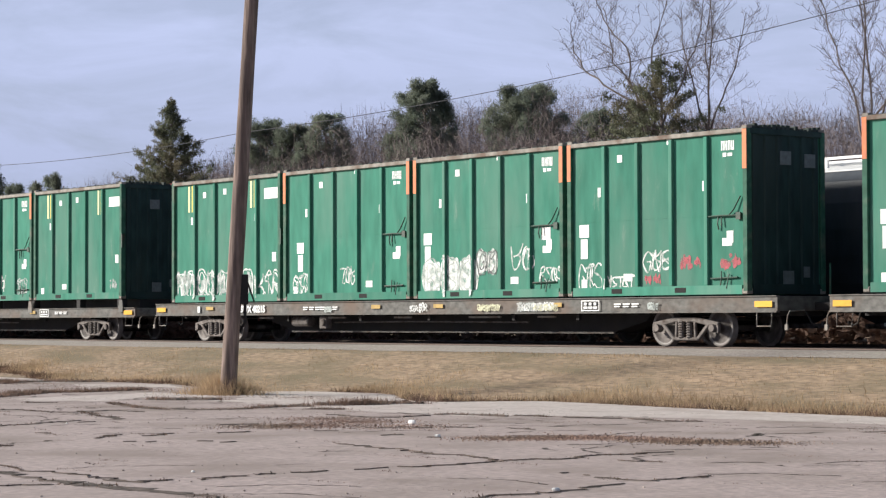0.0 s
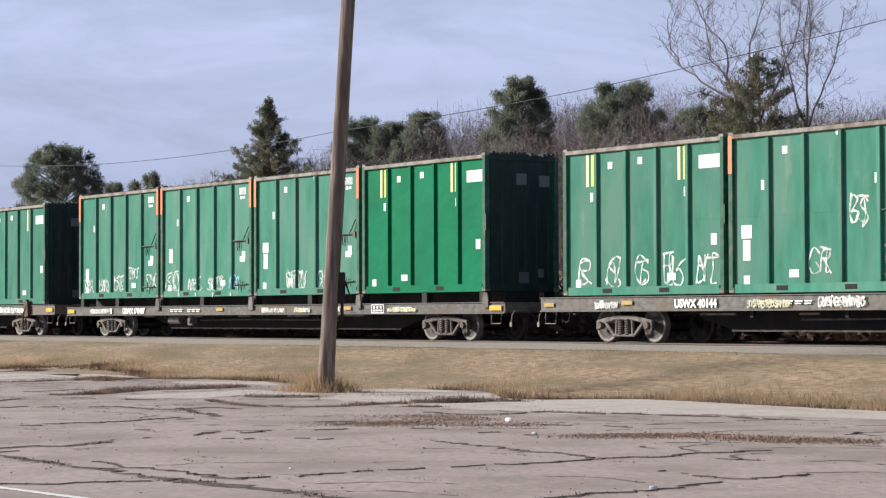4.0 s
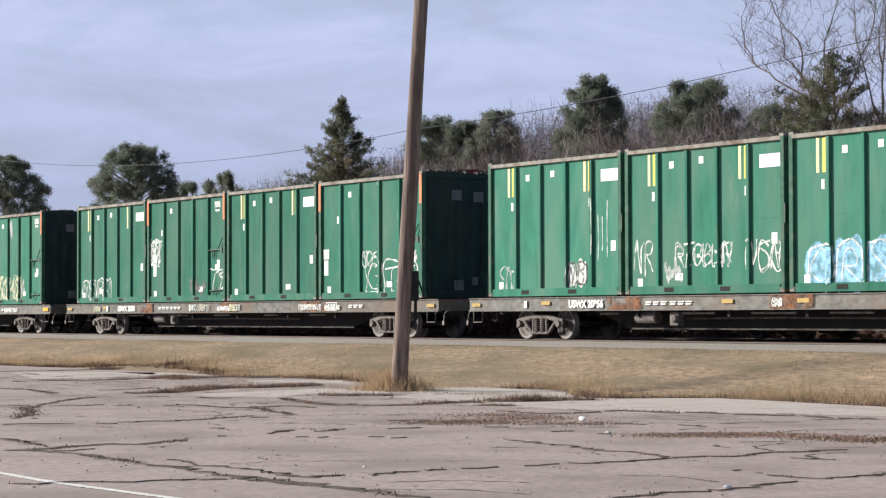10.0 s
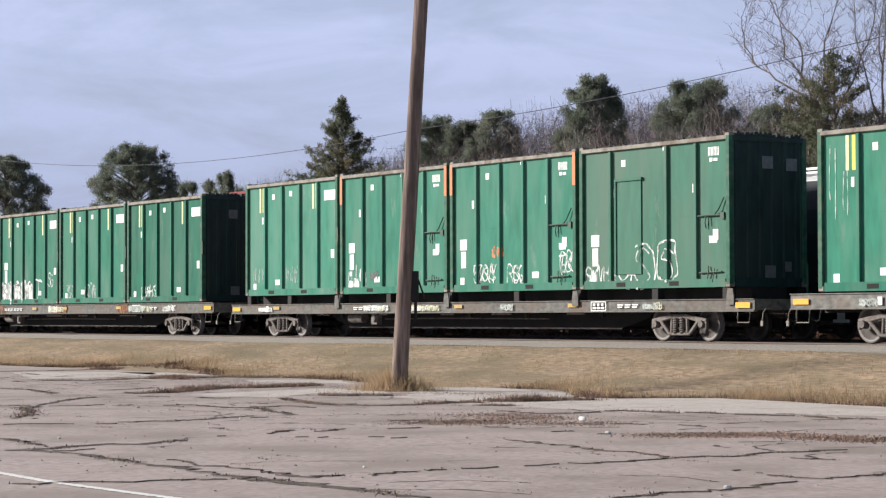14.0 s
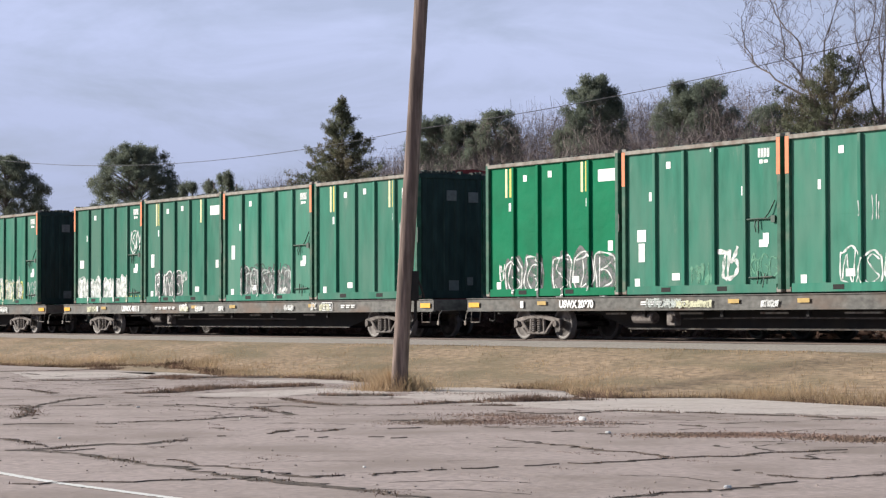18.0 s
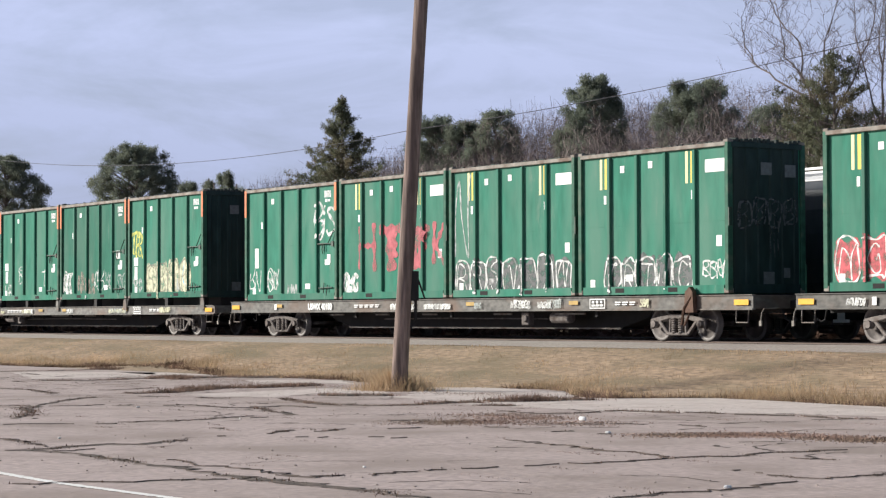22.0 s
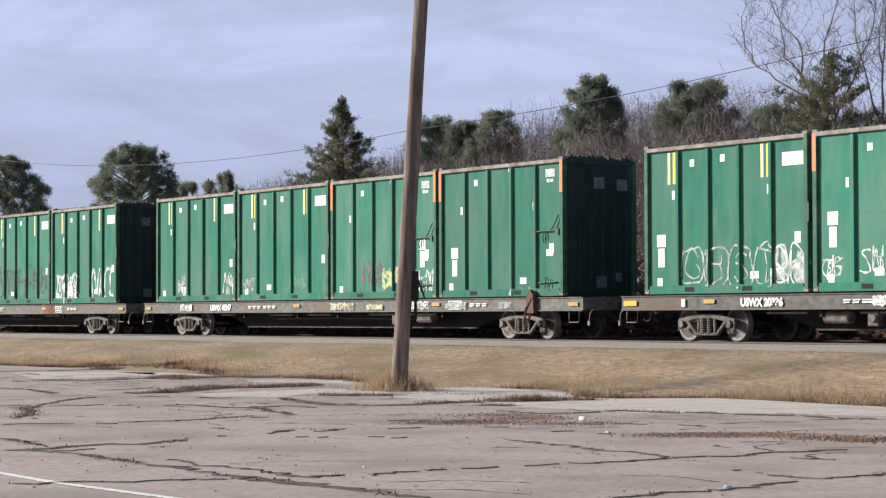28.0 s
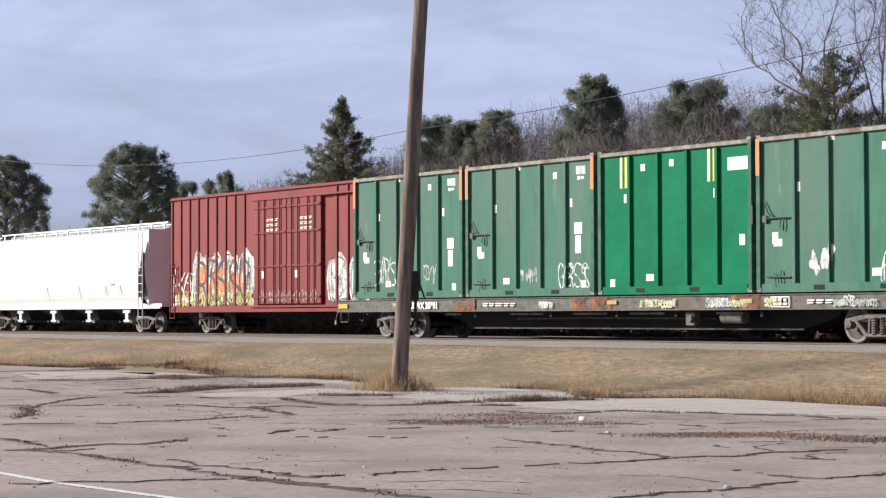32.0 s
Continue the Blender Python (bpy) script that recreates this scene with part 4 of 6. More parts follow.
forked_tree(-51.4, 57.0, "tall bare tree with upright limbs", 23, 5.6, (
    ((-0.5, 0.1, 7.6), (-1.3, 0.2, 9.2), (-2.2, 0.3, 11.2), (-2.6, 0.3, 12.8)),
    ((-0.2, 0.4, 7.8), (-0.5, 0.5, 10.0), (-0.9, 0.6, 12.0), (-1.0, 0.6, 13.8)),
    ((0.1, -0.3, 7.9), (0.3, -0.4, 10.2), (0.2, -0.5, 12.2), (0.4, -0.5, 14.0)),
    ((0.5, 0.2, 7.5), (1.3, 0.4, 9.4), (1.7, 0.5, 11.4), (2.0, 0.5, 13.0)),
    ((0.7, -0.4, 7.2), (1.9, -0.6, 8.6), (2.9, -0.6, 10.4), (3.3, -0.6, 11.8))), 0.1)
forked_tree(-93.5, 70, "slim pale bare tree before the pines", 24, 7.0, (((0.1, 0, 8.8), (0, 0.1, 10.2), (0.1, 0.1, 11.1)), ((-0.5, 0.1, 8.4), (-0.9, 0.2, 9.6)), ((0.5, 0, 8.6), (1.0, 0.1, 9.8))), 0.07)
forked_tree(-84.4, 70, "slim pale bare tree before the pines", 25, 7.0, (((0.05, 0, 9.0), (0.1, 0.1, 11.3)), ((-0.5, 0.1, 8.4), (-1.0, 0.2, 9.8)), ((0.6, 0, 8.6), (0.9, 0.1, 10.1))), 0.07)

# the grey thicket behind
random.seed(31)
wood = Shape()


def thicket_top(x):
    return float(np.interp(x, (-260, -170, -150, -138, -132, -121, -116, -106, -102, -94, -86, -76, -60, 0), (9, 9.5, 11.4, 12.0, 12.6, 14.3, 14.3, 13.5, 12.9, 11.8, 11.2, 10.6, 9.6, 8.6)))


for k in range(2900):
    x, y = random.uniform(-160, -62) if k % 8 else random.uniform(-230, -150), random.uniform(78, 104)
    top = thicket_top(x * 83 / y if x > -140 else x) * (y / 83) * random.uniform(0.55, 1.04)
    p, way = Vector((x, y, -0.2)), Vector((random.gauss(0, 0.05), random.gauss(0, 0.05), 1)).normalized()
    wood.tube([p, p + way * top * 0.5, p + way * top + Vector((random.gauss(0, 0.3), 0, 0))], 0.03, 3, 0.006)
    for q in range(14):
        f = random.uniform(0.3, 0.95)
        a = random.uniform(0, 6.28)
        root = p + way * top * f
        out = Vector((math.cos(a) * 0.5, math.sin(a) * 0.5, 1)).normalized() * top * random.uniform(0.1, 0.28) * (1.2 - f)
        wood.tube([root, root + out], 0.012, 3, 0.005)
tagged(part("woodland", wood, TWIG), "grey-brown leafless thicket along the horizon", "woodland", kind="stuff")
under, brush = [], []
BRUSH_X = (-116, -110.3, -101.6, -96.3, -93.3, -90.4, -88.1, -86.8, -84.6, -82.5, -80.5, -77.7, -72.3, -66)
BRUSH_Z = (9.0, 9.0, 9.0, 8.9, 8.8, 9.8, 9.3, 8.9, 9.2, 9.3, 9.3, 9.0, 8.7, 8.6)
while len(under) < 42000:
    x, y = random.uniform(-165, -62), random.uniform(79, 100)
    top = (thicket_top(x) * 0.92 + 0.9 * noise.noise((x * 0.35, 1, 0)) + 0.5 * noise.noise((x * 1.1, 6, 0))) * (y / 83)
    under.append((x, y, top * (0.3 + 0.7 * random.random() ** 1.15)))
# lower brush before the pines
while len(brush) < 15000:
    x, y = random.uniform(-116, -66), random.uniform(66, 72)
    top = float(np.interp(x, BRUSH_X, BRUSH_Z)) + 0.5 * noise.noise((x * 0.45, 2, 0)) + 0.3 * noise.noise((x * 1.3, 5, 0))
    brush.append((x, y, top * (0.35 + 0.65 * random.random() ** 1.2) - 0.3))
tagged(tufts(brush, 0.6, 9, "brush", TWIG, None, 0.8, 0.015, 2.0), "low grey-brown brush before the pines", "brush", kind="stuff")
# unseen growth, added to close off the bright land beneath the cars
low = [(random.uniform(-150, -8), random.uniform(45.5, 49.5), abs(random.gauss(0, 0.75))) for k in range(26000)]
tagged(tufts(low, 0.35, 3, "undergrowth", DEADWEED, None), "dense brown undergrowth added behind the far track", "undergrowth", kind="stuff")
scrub = tufts(under, 0.6, 9, "scrub", TWIG, None, 0.55, 0.017, 1.8)
tagged(scrub, "tangled grey-brown scrub under the bare trees", "scrub", kind="stuff")
# ---- rolling stock ----
SPEED, PITCH = 17.36, 27.80      # metres a second, metres from car to car
SLIP = 0.6                       # metres by which the train falls back at 11.6 s
TRAIN_Y, PARKED_Y = 35.74, 40.04
LEN, WID, TALL = 5.99, 2.44, 3.64
RIBS = [-LEN / 2 + 0.16 + k * (LEN - 0.32) / 5 for k in range(1, 5)]
RIB_W = 0.10
SKIN = -WID / 2 + 0.075          # the side sheet, set in behind rails, ribs and posts


def catmull(points, steps=6):
    p = [Vector((*q, 0)) for q in points]
    p = [p[0]] + p + [p[-1]]
    out = []
    for i in range(1, len(p) - 2):
        for k in range(steps):
            t = k / steps
            out.append(0.5 * ((2 * p[i]) + (p[i + 1] - p[i - 1]) * t + (2 * p[i - 1] - 5 * p[i] + 4 * p[i + 1] - p[i + 2]) * t * t + (3 * p[i] - p[i - 1] - 3 * p[i + 1] + p[i + 2]) * t ** 3))
    return out + [p[-2]]


class Spray:
    """Paint strokes on an upright face seen in x and z; depth(x) gives the face's y."""

    def __init__(self, depth):
        self.s, self.depth, self.laid = Shape(), depth, 0

    def quad(self, pts, lift):
        self.laid = (self.laid + 1) % 61
        y = self.depth(sum(p[0] for p in pts) / len(pts)) - lift - 0.00012 * self.laid
        self.s.flat([(p[0], y, p[1]) for p in pts])

    def stroke(self, pts, width, lift=0.005):
        c = catmull(pts)
        sides = []
        for i, p in enumerate(c):
            d = (c[min(i + 1, len(c) - 1)] - c[max(i - 1, 0)])
            d = d.normalized() if d.length > 1e-6 else Vector((1, 0, 0))
            w = width * (0.8 + 0.3 * math.sin(i * 0.9)) / 2
            sides.append(((p.x - d.y * w, p.y + d.x * w), (p.x + d.y * w, p.y - d.x * w)))
        for (a, b), (c2, d2) in zip(sides, sides[1:]):
            self.quad((a, b, d2, c2), lift)

    def blob(self, cx, cz, rx, rz, lift=0.004, wobble=0.09, cells=11):
        """A filled rounded patch, cut into upright slices so that it follows the ribs."""
        ph = random.uniform(0, 6)
        for k in range(cells):
            x0, x1 = cx - rx + 2 * rx * k / cells, cx - rx + 2 * rx * (k + 1) / cells
            edge = []
            for x in (x0, x1):
                u = max(-1, min(1, (x - cx) / rx))
                h = rz * (1 - abs(u) ** 6) ** 0.6 * (1 + wobble * math.sin(5 * u + ph))
                edge.append((x, cz - h * 0.97, cz + h))
            (xa, la, ha), (xb, lb, hb) = edge
            self.quad(((xa, la), (xb, lb), (xb, hb), (xa, ha)), lift)


def letter_path(cx, cz, w, h):
    """One made-up sweeping stroke inside a cell."""
    kind = random.randrange(6)
    j = lambda a: a + random.uniform(-0.12, 0.12)
    forms = (
        ((-.5, -.5), (-.4, .1), (-.2, .5), (0, 0), (.15, -.5), (.3, .1), (.5, .5)),
        ((-.4, .5), (-.45, -.4), (0, -.5), (.4, -.2), (.1, .05), (-.3, .05), (.2, .2), (.45, .5)),
        ((.45, .4), (0, .5), (-.4, .25), (.1, 0), (.4, -.3), (-.1, -.5), (-.5, -.35)),
        ((-.5, .45), (.5, .45), (.1, .4), (0, -.1), (-.05, -.5), (.3, -.45)),
        ((-.45, -.5), (-.3, .45), (.3, .4), (.3, .05), (-.25, 0), (.1, -.1), (.5, -.5)),
        ((.4, .3), (-.1, .5), (-.45, 0), (-.1, -.5), (.4, -.3), (.35, 0), (.05, -.02)))
    return [(cx + j(a) * w, cz + j(b) * h) for a, b in forms[kind]]


def graffiti(owner, depth, x0, x1, z0, z1, style, colour, edge="", seed=0):
    """Spray paint in a patch of the face. Styles: tag (thin strokes), bold (thick strokes), outline (bubble rings), fill (filled bubbles with an edge), smear, drip."""
    random.seed(seed)
    main, rim = Spray(depth), Spray(depth)
    w, h = x1 - x0, z1 - z0
    n = 0 if style == "block" else max(1, round(w / (h * (0.72 if style in ("fill", "outline") else 0.6))))
    if style == "block":        # tall soft letters sprayed in broad bands
        for (xa, za), (xb, zb), width in (((.02, .95), (.02, .1), .16), ((.04, .56), (.2, .56), .2), ((.19, 1.0), (.2, .05), .22), ((.28, .85), (.52, .87), .3), ((.37, .9), (.4, .05), .55), ((.42, .8), (.43, .3), .4), ((.58, .9), (.7, .1), .5), ((.78, .92), (.7, .1), .5), ((.6, .75), (.8, .75), .4), ((.88, .95), (.87, .15), .2), ((.89, .5), (.99, .9), .2), ((.89, .5), (.99, .15), .2)):
            main.stroke([(x0 + w * (xa + (xb - xa) * f), z0 + h * (za + (zb - za) * f)) for f in (0, 0.33, 0.67, 1)], width)
    cell = w / max(1, n)
    for k in range(n):
        cx, cz = x0 + cell * (k + 0.5), (z0 + z1) / 2 + random.uniform(-0.05, 0.05) * h
        if style in ("tag", "bold"):
            main.stroke(letter_path(cx, cz, cell * 1.05, h * 0.95), 0.038 + 0.018 * h if style == "tag" else 0.12)
            if random.random() < 0.6:
                main.stroke(letter_path(cx, cz, cell * 0.9, h * 0.8), 0.036 + 0.016 * h if style == "tag" else 0.09)
        if style in ("fill", "outline"):
            target, ink = (main, rim) if style == "fill" else (None, main)
            if target:
                target.blob(cx, cz, cell * 0.55, h * random.uniform(0.40, 0.5), wobble=0.16)
            square = lambda v: math.copysign(abs(v) ** 0.55, v)
            ring = [(cx + cell * 0.50 * square(math.cos(a)) * random.uniform(0.72, 1.06), cz + h * 0.48 * square(math.sin(a)) * random.uniform(0.72, 1.06)) for a in (0.4 + 6.28 * q / 11 for q in range(11))]
            ink.stroke(ring + ring[:1], 0.058, 0.0065)
            ink.stroke(letter_path(cx, cz, cell * 0.62, h * 0.66), 0.045, 0.0065)
        if style == "scribble":
            for q in range(4):
                main.stroke(letter_path(cx + random.uniform(-0.2, 0.2) * cell, cz, cell * 1.1, h * random.uniform(0.65, 1.0)), 0.06)
        if style == "smear":
            for q in range(7):
                a = cx + random.uniform(-0.5, 0.5) * cell
                main.blob(a, random.uniform(z0 + 0.15 * h, z1 - 0.15 * h), cell * random.uniform(0.1, 0.3), h * random.uniform(0.1, 0.3), cells=4)
        if style == "drip":
            for q in range(4):
                a = cx + random.uniform(-0.5, 0.5) * cell
                top = z1 - random.uniform(0, 0.4) * h
                main.stroke([(a, top), (a + random.uniform(-0.04, 0.04), (top + z0) / 2), (a, z0 + random.uniform(0, 0.3) * h)], 0.035)
    made = [tagged(part("graffiti", main.s, SPRAY[colour], owner), colour + " spray-painted graffiti", kind="stuff")]
    if rim.s.v:
        made.append(tagged(part("graffiti", rim.s, SPRAY[edge or "black"], owner), (edge or "black") + " spray-painted outlines", kind="stuff"))
    return made


def container_face(x):
    return -WID / 2 - 0.004 if any(abs(x - r) < RIB_W / 2 for r in RIBS) else SKIN


# meshes that every container shares
def placard(w, h):
    return Shape().box(-w / 2, w / 2, -0.006, 0.0, -h / 2, h / 2).mesh("placard", WHITE)


PLACARD = {k: placard(*v) for k, v in {"square": (0.17, 0.17), "slip": (0.10, 0.22), "wide": (0.72, 0.31), "card": (0.34, 0.30), "tall": (0.24, 0.46), "note": (0.30, 0.17), "mark": (0.20, 0.26)}.items()}
END_PLACARD = [Shape().box(-w / 2, w / 2, -0.006, 0.0, -h / 2, h / 2).mesh("placard", PLACARD_SHADED) for w, h in ((0.34, 0.30), (0.2, 0.24))]
LINES = Shape().box(-0.24, 0.24, -0.004, 0, 0.03, 0.10).box(-0.2, 0.2, -0.004, 0, -0.10, -0.03).mesh("writing", INK)
CODE = Shape()
for k in range(4):
    x = -0.20 + 0.105 * k
    CODE.box(x, x + 0.028, -0.005, 0, 0.0, 0.21).box(x + 0.052, x + 0.08, -0.005, 0, 0.0, 0.21).box(x + 0.028, x + 0.052, -0.005, 0, (0.17, 0.09, 0.17, 0.0)[k], (0.21, 0.13, 0.21, 0.05)[k])
CODE.box(-0.15, -0.04, -0.005, 0, -0.14, -0.05).box(0.0, 0.14, -0.005, 0, -0.13, -0.06)
CODE = CODE.mesh("writing", WHITE)


def ribbed(paint):
    rib = Shape()
    rib.hull([(-RIB_W / 2, 0.10), (-RIB_W / 2, 0.004), (-RIB_W / 2 + 0.012, 0.0), (RIB_W / 2 - 0.012, 0.0), (RIB_W / 2, 0.004), (RIB_W / 2, 0.10)], 0.22, TALL - 0.16)
    return rib.mesh("rib", paint)


RIB_MESH = {m.name: ribbed(m) for m in (GREEN, CHALKY, GREEN_GREY, GREEN_NEW)}
POST = Shape().box(0, 0.15, 0, 0.14, 0.0, TALL - 0.10)
POST = POST.mesh("corner_post", GREEN_POST, bevel=0.012)
CASTING = Shape().box(-0.09, 0.09, -0.085, 0.085, 0, 0.12).mesh("corner_casting", GREEN_RAIL, bevel=0.015)
TOP_RAIL = Shape().box(-LEN / 2 + 0.1, LEN / 2 - 0.1, 0, 0.10, TALL - 0.135, TALL - 0.035).mesh("top_rail", GREEN_RAIL, bevel=0.01)
END_RAIL = Shape().box(0, 0.09, -WID / 2 + 0.1, WID / 2 - 0.1, TALL - 0.17, TALL - 0.035).mesh("end_rail", END_SHADED, bevel=0.01)
# a plate, not a hole: the pocket's inner shade is its black
SLOT = Shape().box(-0.18, 0.18, -0.004, 0.02, -0.055, 0.055).mesh("fork_pocket", BLACK)
LATCH = Shape()
LATCH.tube([(-0.52, 0, 0), (-0.1, -0.015, 0.01), (0.42, 0, 0.0)], 0.022, 6).tube([(-0.2, 0, 0), (-0.21, -0.02, -0.16), (-0.19, 0, -0.3)], 0.016, 5).tube([(-0.1, 0, 0), (-0.09, -0.02, -0.22)], 0.016, 5)
LATCH.tube([(0.1, 0, 0), (0.3, -0.03, 0.13), (0.48, 0, 0.42)], 0.016, 5).box(0.36, 0.50, -0.03, 0.01, -0.09, 0.07)
LATCH = LATCH.mesh("latch", DARK_GREEN)
LATCH_LOW = Shape().tube([(-0.45, 0, 0), (0.38, 0, 0.02)], 0.022, 6).tube([(-0.12, 0, 0.16), (-0.1, -0.02, 0), (-0.16, 0, -0.2)], 0.016, 5).tube([(0.12, 0, 0.1), (0.05, -0.02, -0.22)], 0.014, 5).mesh("latch", DARK_GREEN)
TARP = Shape()
random.seed(77)
tx, ty = [-LEN / 2 + 0.06 + k * (LEN - 0.12) / 24 for k in range(25)], [-WID / 2 + 0.08 + k * (WID - 0.16) / 10 for k in range(11)]
TARP = grid(tx, ty, lambda x, y: TALL - 0.10 + (0.05 + 0.09 * noise.noise((x * 2.3, y * 2.9, 5)) + 0.05 * noise.noise((x * 7, y * 7, 9))) * min(1, 6 * (1.14 - abs(y)), 6 * (2.97 - abs(x)))).mesh("tarpaulin", RUBBLE)
CRUMPLE = Shape()
for k in range(16):
    y, w, h = -1.05 + 2.1 * k / 15, random.uniform(0.08, 0.2), random.uniform(0.02, 0.11)
    CRUMPLE.hull([(LEN / 2 - 0.20, y - w / 2), (LEN / 2 - 0.04, y - w / 3), (LEN / 2 - 0.03, y + w / 2), (LEN / 2 - 0.22, y + w / 3)], TALL - 0.1, TALL - 0.03 + h)
LIP = Shape()
for k in range(70):
    x, w, h = random.uniform(-LEN / 2 + 0.15, LEN / 2 - 0.15), random.uniform(0.03, 0.14), abs(random.gauss(0, 0.012)) + 0.003
    LIP.hull([(x - w / 2, 0.0), (x + w / 2, 0.0), (x + w / 3, 0.07), (x - w / 3, 0.07)], TALL - 0.04, TALL - 0.03 + h)
LIP = LIP.mesh("tarpaulin_edge", RUBBLE)
CRUMPLE = CRUMPLE.mesh("tarpaulin_edge", RUBBLE)


def body_mesh(paint):
    """The closed box: side sheets, end sheets with shallow folds, and the floor frame."""
    a, b, seam_z = LEN / 2 - 0.06, -SKIN, 0.475 * TALL
    rings = []
    for z, out in ((0.06, 0), (seam_z, 0), (seam_z, 0.005), (seam_z + 0.014, 0.005), (seam_z + 0.014, 0), (TALL - 0.11, 0)):        # a welded seam half-way up
        rings.append([(-a, -b - out, z), (a, -b - out, z), (a, b + out, z), (-a, b + out, z)])
    s = Shape().loft(rings)
    return s.mesh("body", paint)


def end_mesh(paint):
    """An end sheet with six shallow upright folds."""
    plan = [(-0.01, -1.09)]
    for k in range(6):
        y = -0.95 + 0.38 * k
        plan += [(0.0, y - 0.09), (0.038, y - 0.06), (0.038, y + 0.06), (0.0, y + 0.09)]
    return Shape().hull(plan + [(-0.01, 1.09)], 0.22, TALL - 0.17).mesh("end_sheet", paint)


SIDE_FOOT = Shape().box(-LEN / 2 + 0.19, LEN / 2 - 0.19, 0.0, 0.055, 0.0, 0.20)
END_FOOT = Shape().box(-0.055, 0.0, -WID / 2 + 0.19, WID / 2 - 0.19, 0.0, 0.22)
FEET = {m.name: (SIDE_FOOT.mesh("bottom_rail", m), END_FOOT.mesh("end_sill", END_SHADED)) for m in (GREEN, CHALKY, GREEN_GREY, GREEN_NEW)}


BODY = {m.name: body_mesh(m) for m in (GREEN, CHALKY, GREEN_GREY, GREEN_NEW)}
END_SHEET = end_mesh(END_SHADED)


def container(kind, paint, seed):
    """kind 'y': yellow and white stripes, no latches. 'o': orange corners and latches at its right end. 'O': the same the other way round. 'd': as 'o' with a small hatch and no orange."""
    random.seed(seed)
    words = {"y": "tall ribbed green steel waste container with yellow and white stripes", "o": "tall ribbed green steel waste container with orange corners and latches",
             "O": "tall ribbed green steel waste container with orange corners and latches", "d": "faded grey-green steel waste container with a small side hatch"}[kind]
    if paint is GREEN_GREY and kind != "d":
        words = "faded scratched green steel waste container with orange corners and latches"
    if paint is CHALKY:
        words = words.replace("green steel", "chalky green steel")
    if paint is GREEN_NEW:
        words = "freshly repainted bright green steel waste container with yellow stripes"
    c = thing("waste_container", words, "container", group="containers on the train")
    put = lambda name, mesh, x, z, label="", y=SKIN - 0.001: part(name, mesh, None, c, label, at=pose(x, y, z))
    part("body", BODY[paint.name], paint, c)
    for s in (0, 180):
        part("end_sheet", END_SHEET, END_SHADED, c, "end wall in green darkened for shade", at=pose(0, 0, 0, 0, 0, s) @ Matrix.Translation((LEN / 2 - 0.059, 0, 0)))
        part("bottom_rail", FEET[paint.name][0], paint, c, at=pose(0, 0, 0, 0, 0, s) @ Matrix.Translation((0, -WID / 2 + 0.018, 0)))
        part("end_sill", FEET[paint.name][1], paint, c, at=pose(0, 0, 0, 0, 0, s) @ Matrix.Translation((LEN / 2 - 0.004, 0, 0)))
    for r in RIBS:
        if not (kind == "d" and r == RIBS[1]):
            part("rib", RIB_MESH[paint.name], paint, c, at=pose(r, -WID / 2 - 0.002, 0))
        part("rib", RIB_MESH[paint.name], paint, c, at=pose(r, WID / 2 + 0.002, 0, 0, 0, 180))
    for sx in (-1, 1):
        for sy in (-1, 1):
            part("corner_post", POST, GREEN_POST, c, at=pose(sx * LEN / 2, sy * WID / 2, 0.06, 0, 0, {(-1, -1): 0, (1, -1): 90, (1, 1): 180, (-1, 1): 270}[(sx, sy)]))
            part("corner_casting", CASTING, GREEN_RAIL, c, at=pose(sx * (LEN / 2 - 0.092), sy * (WID / 2 - 0.09), TALL - 0.10))
            part("corner_casting", CASTING, GREEN_RAIL, c, at=pose(sx * (LEN / 2 - 0.092), sy * (WID / 2 - 0.088), 0.0))
    part("top_rail", TOP_RAIL, GREEN_RAIL, c, "pale scuffed rail", at=pose(0, -WID / 2 - 0.004, 0))
    part("top_rail", TOP_RAIL, GREEN_RAIL, c, "pale scuffed rail", at=pose(0, WID / 2 - 0.096, 0))
    part("end_rail", END_RAIL, GREEN_POST, c, at=pose(LEN / 2 - 0.085, 0, 0))
    part("end_rail", END_RAIL, GREEN_POST, c, at=pose(-LEN / 2 - 0.005, 0, 0))
    part("tarpaulin", TARP, RUBBLE, c, "dark sagging cover")
    tagged(part("tarpaulin_edge", CRUMPLE, RUBBLE, c), "dark crumpled cover edge", kind="stuff")
    tagged(part("tarpaulin_edge", LIP, RUBBLE, c, at=pose(0, -WID / 2 + 0.01, 0)), "dark ragged cover edge", kind="stuff")
    flip = -1 if kind == "O" else 1
    at = lambda u: flip * (u - 0.5) * LEN
    for u in (0.29, 0.645):
        put("fork_pocket", SLOT, at(u), 0.105, "fork slot, shade inside painted black", -WID / 2 + 0.017)
    put("placard", PLACARD["square"], at(0.30), 0.87 * TALL)
    put("placard", PLACARD["slip"], at(0.18 if kind != "d" else 0.24), 0.665 * TALL)
    put("placard", PLACARD["slip"], at(0.765), 0.66 * TALL)
    if kind == "y":
        for u in (0.152, 0.728):
            part("stripe", Shape().box(-0.05, 0.05, -0.005, 0, -0.39, 0.39), YELLOW_PALE, c, "pale yellow stripe", at=pose(at(u), SKIN - 0.001, 0.845 * TALL))
            part("stripe", Shape().box(-0.06, 0.06, -0.005, 0, -0.39, 0.39), YELLOW, c, "yellow stripe", at=pose(at(u) + 0.21, -WID / 2 - 0.003 if abs(at(u) + 0.21 - min(RIBS, key=lambda q: abs(q - at(u) - 0.21))) < 0.06 else SKIN - 0.001, 0.845 * TALL))
        put("placard", PLACARD["wide"], at(0.905), 0.842 * TALL, "large white placard")
        put("placard", PLACARD["square"], at(0.49), 0.885 * TALL)
        put("placard", PLACARD["mark"], at(0.93), 0.345 * TALL)
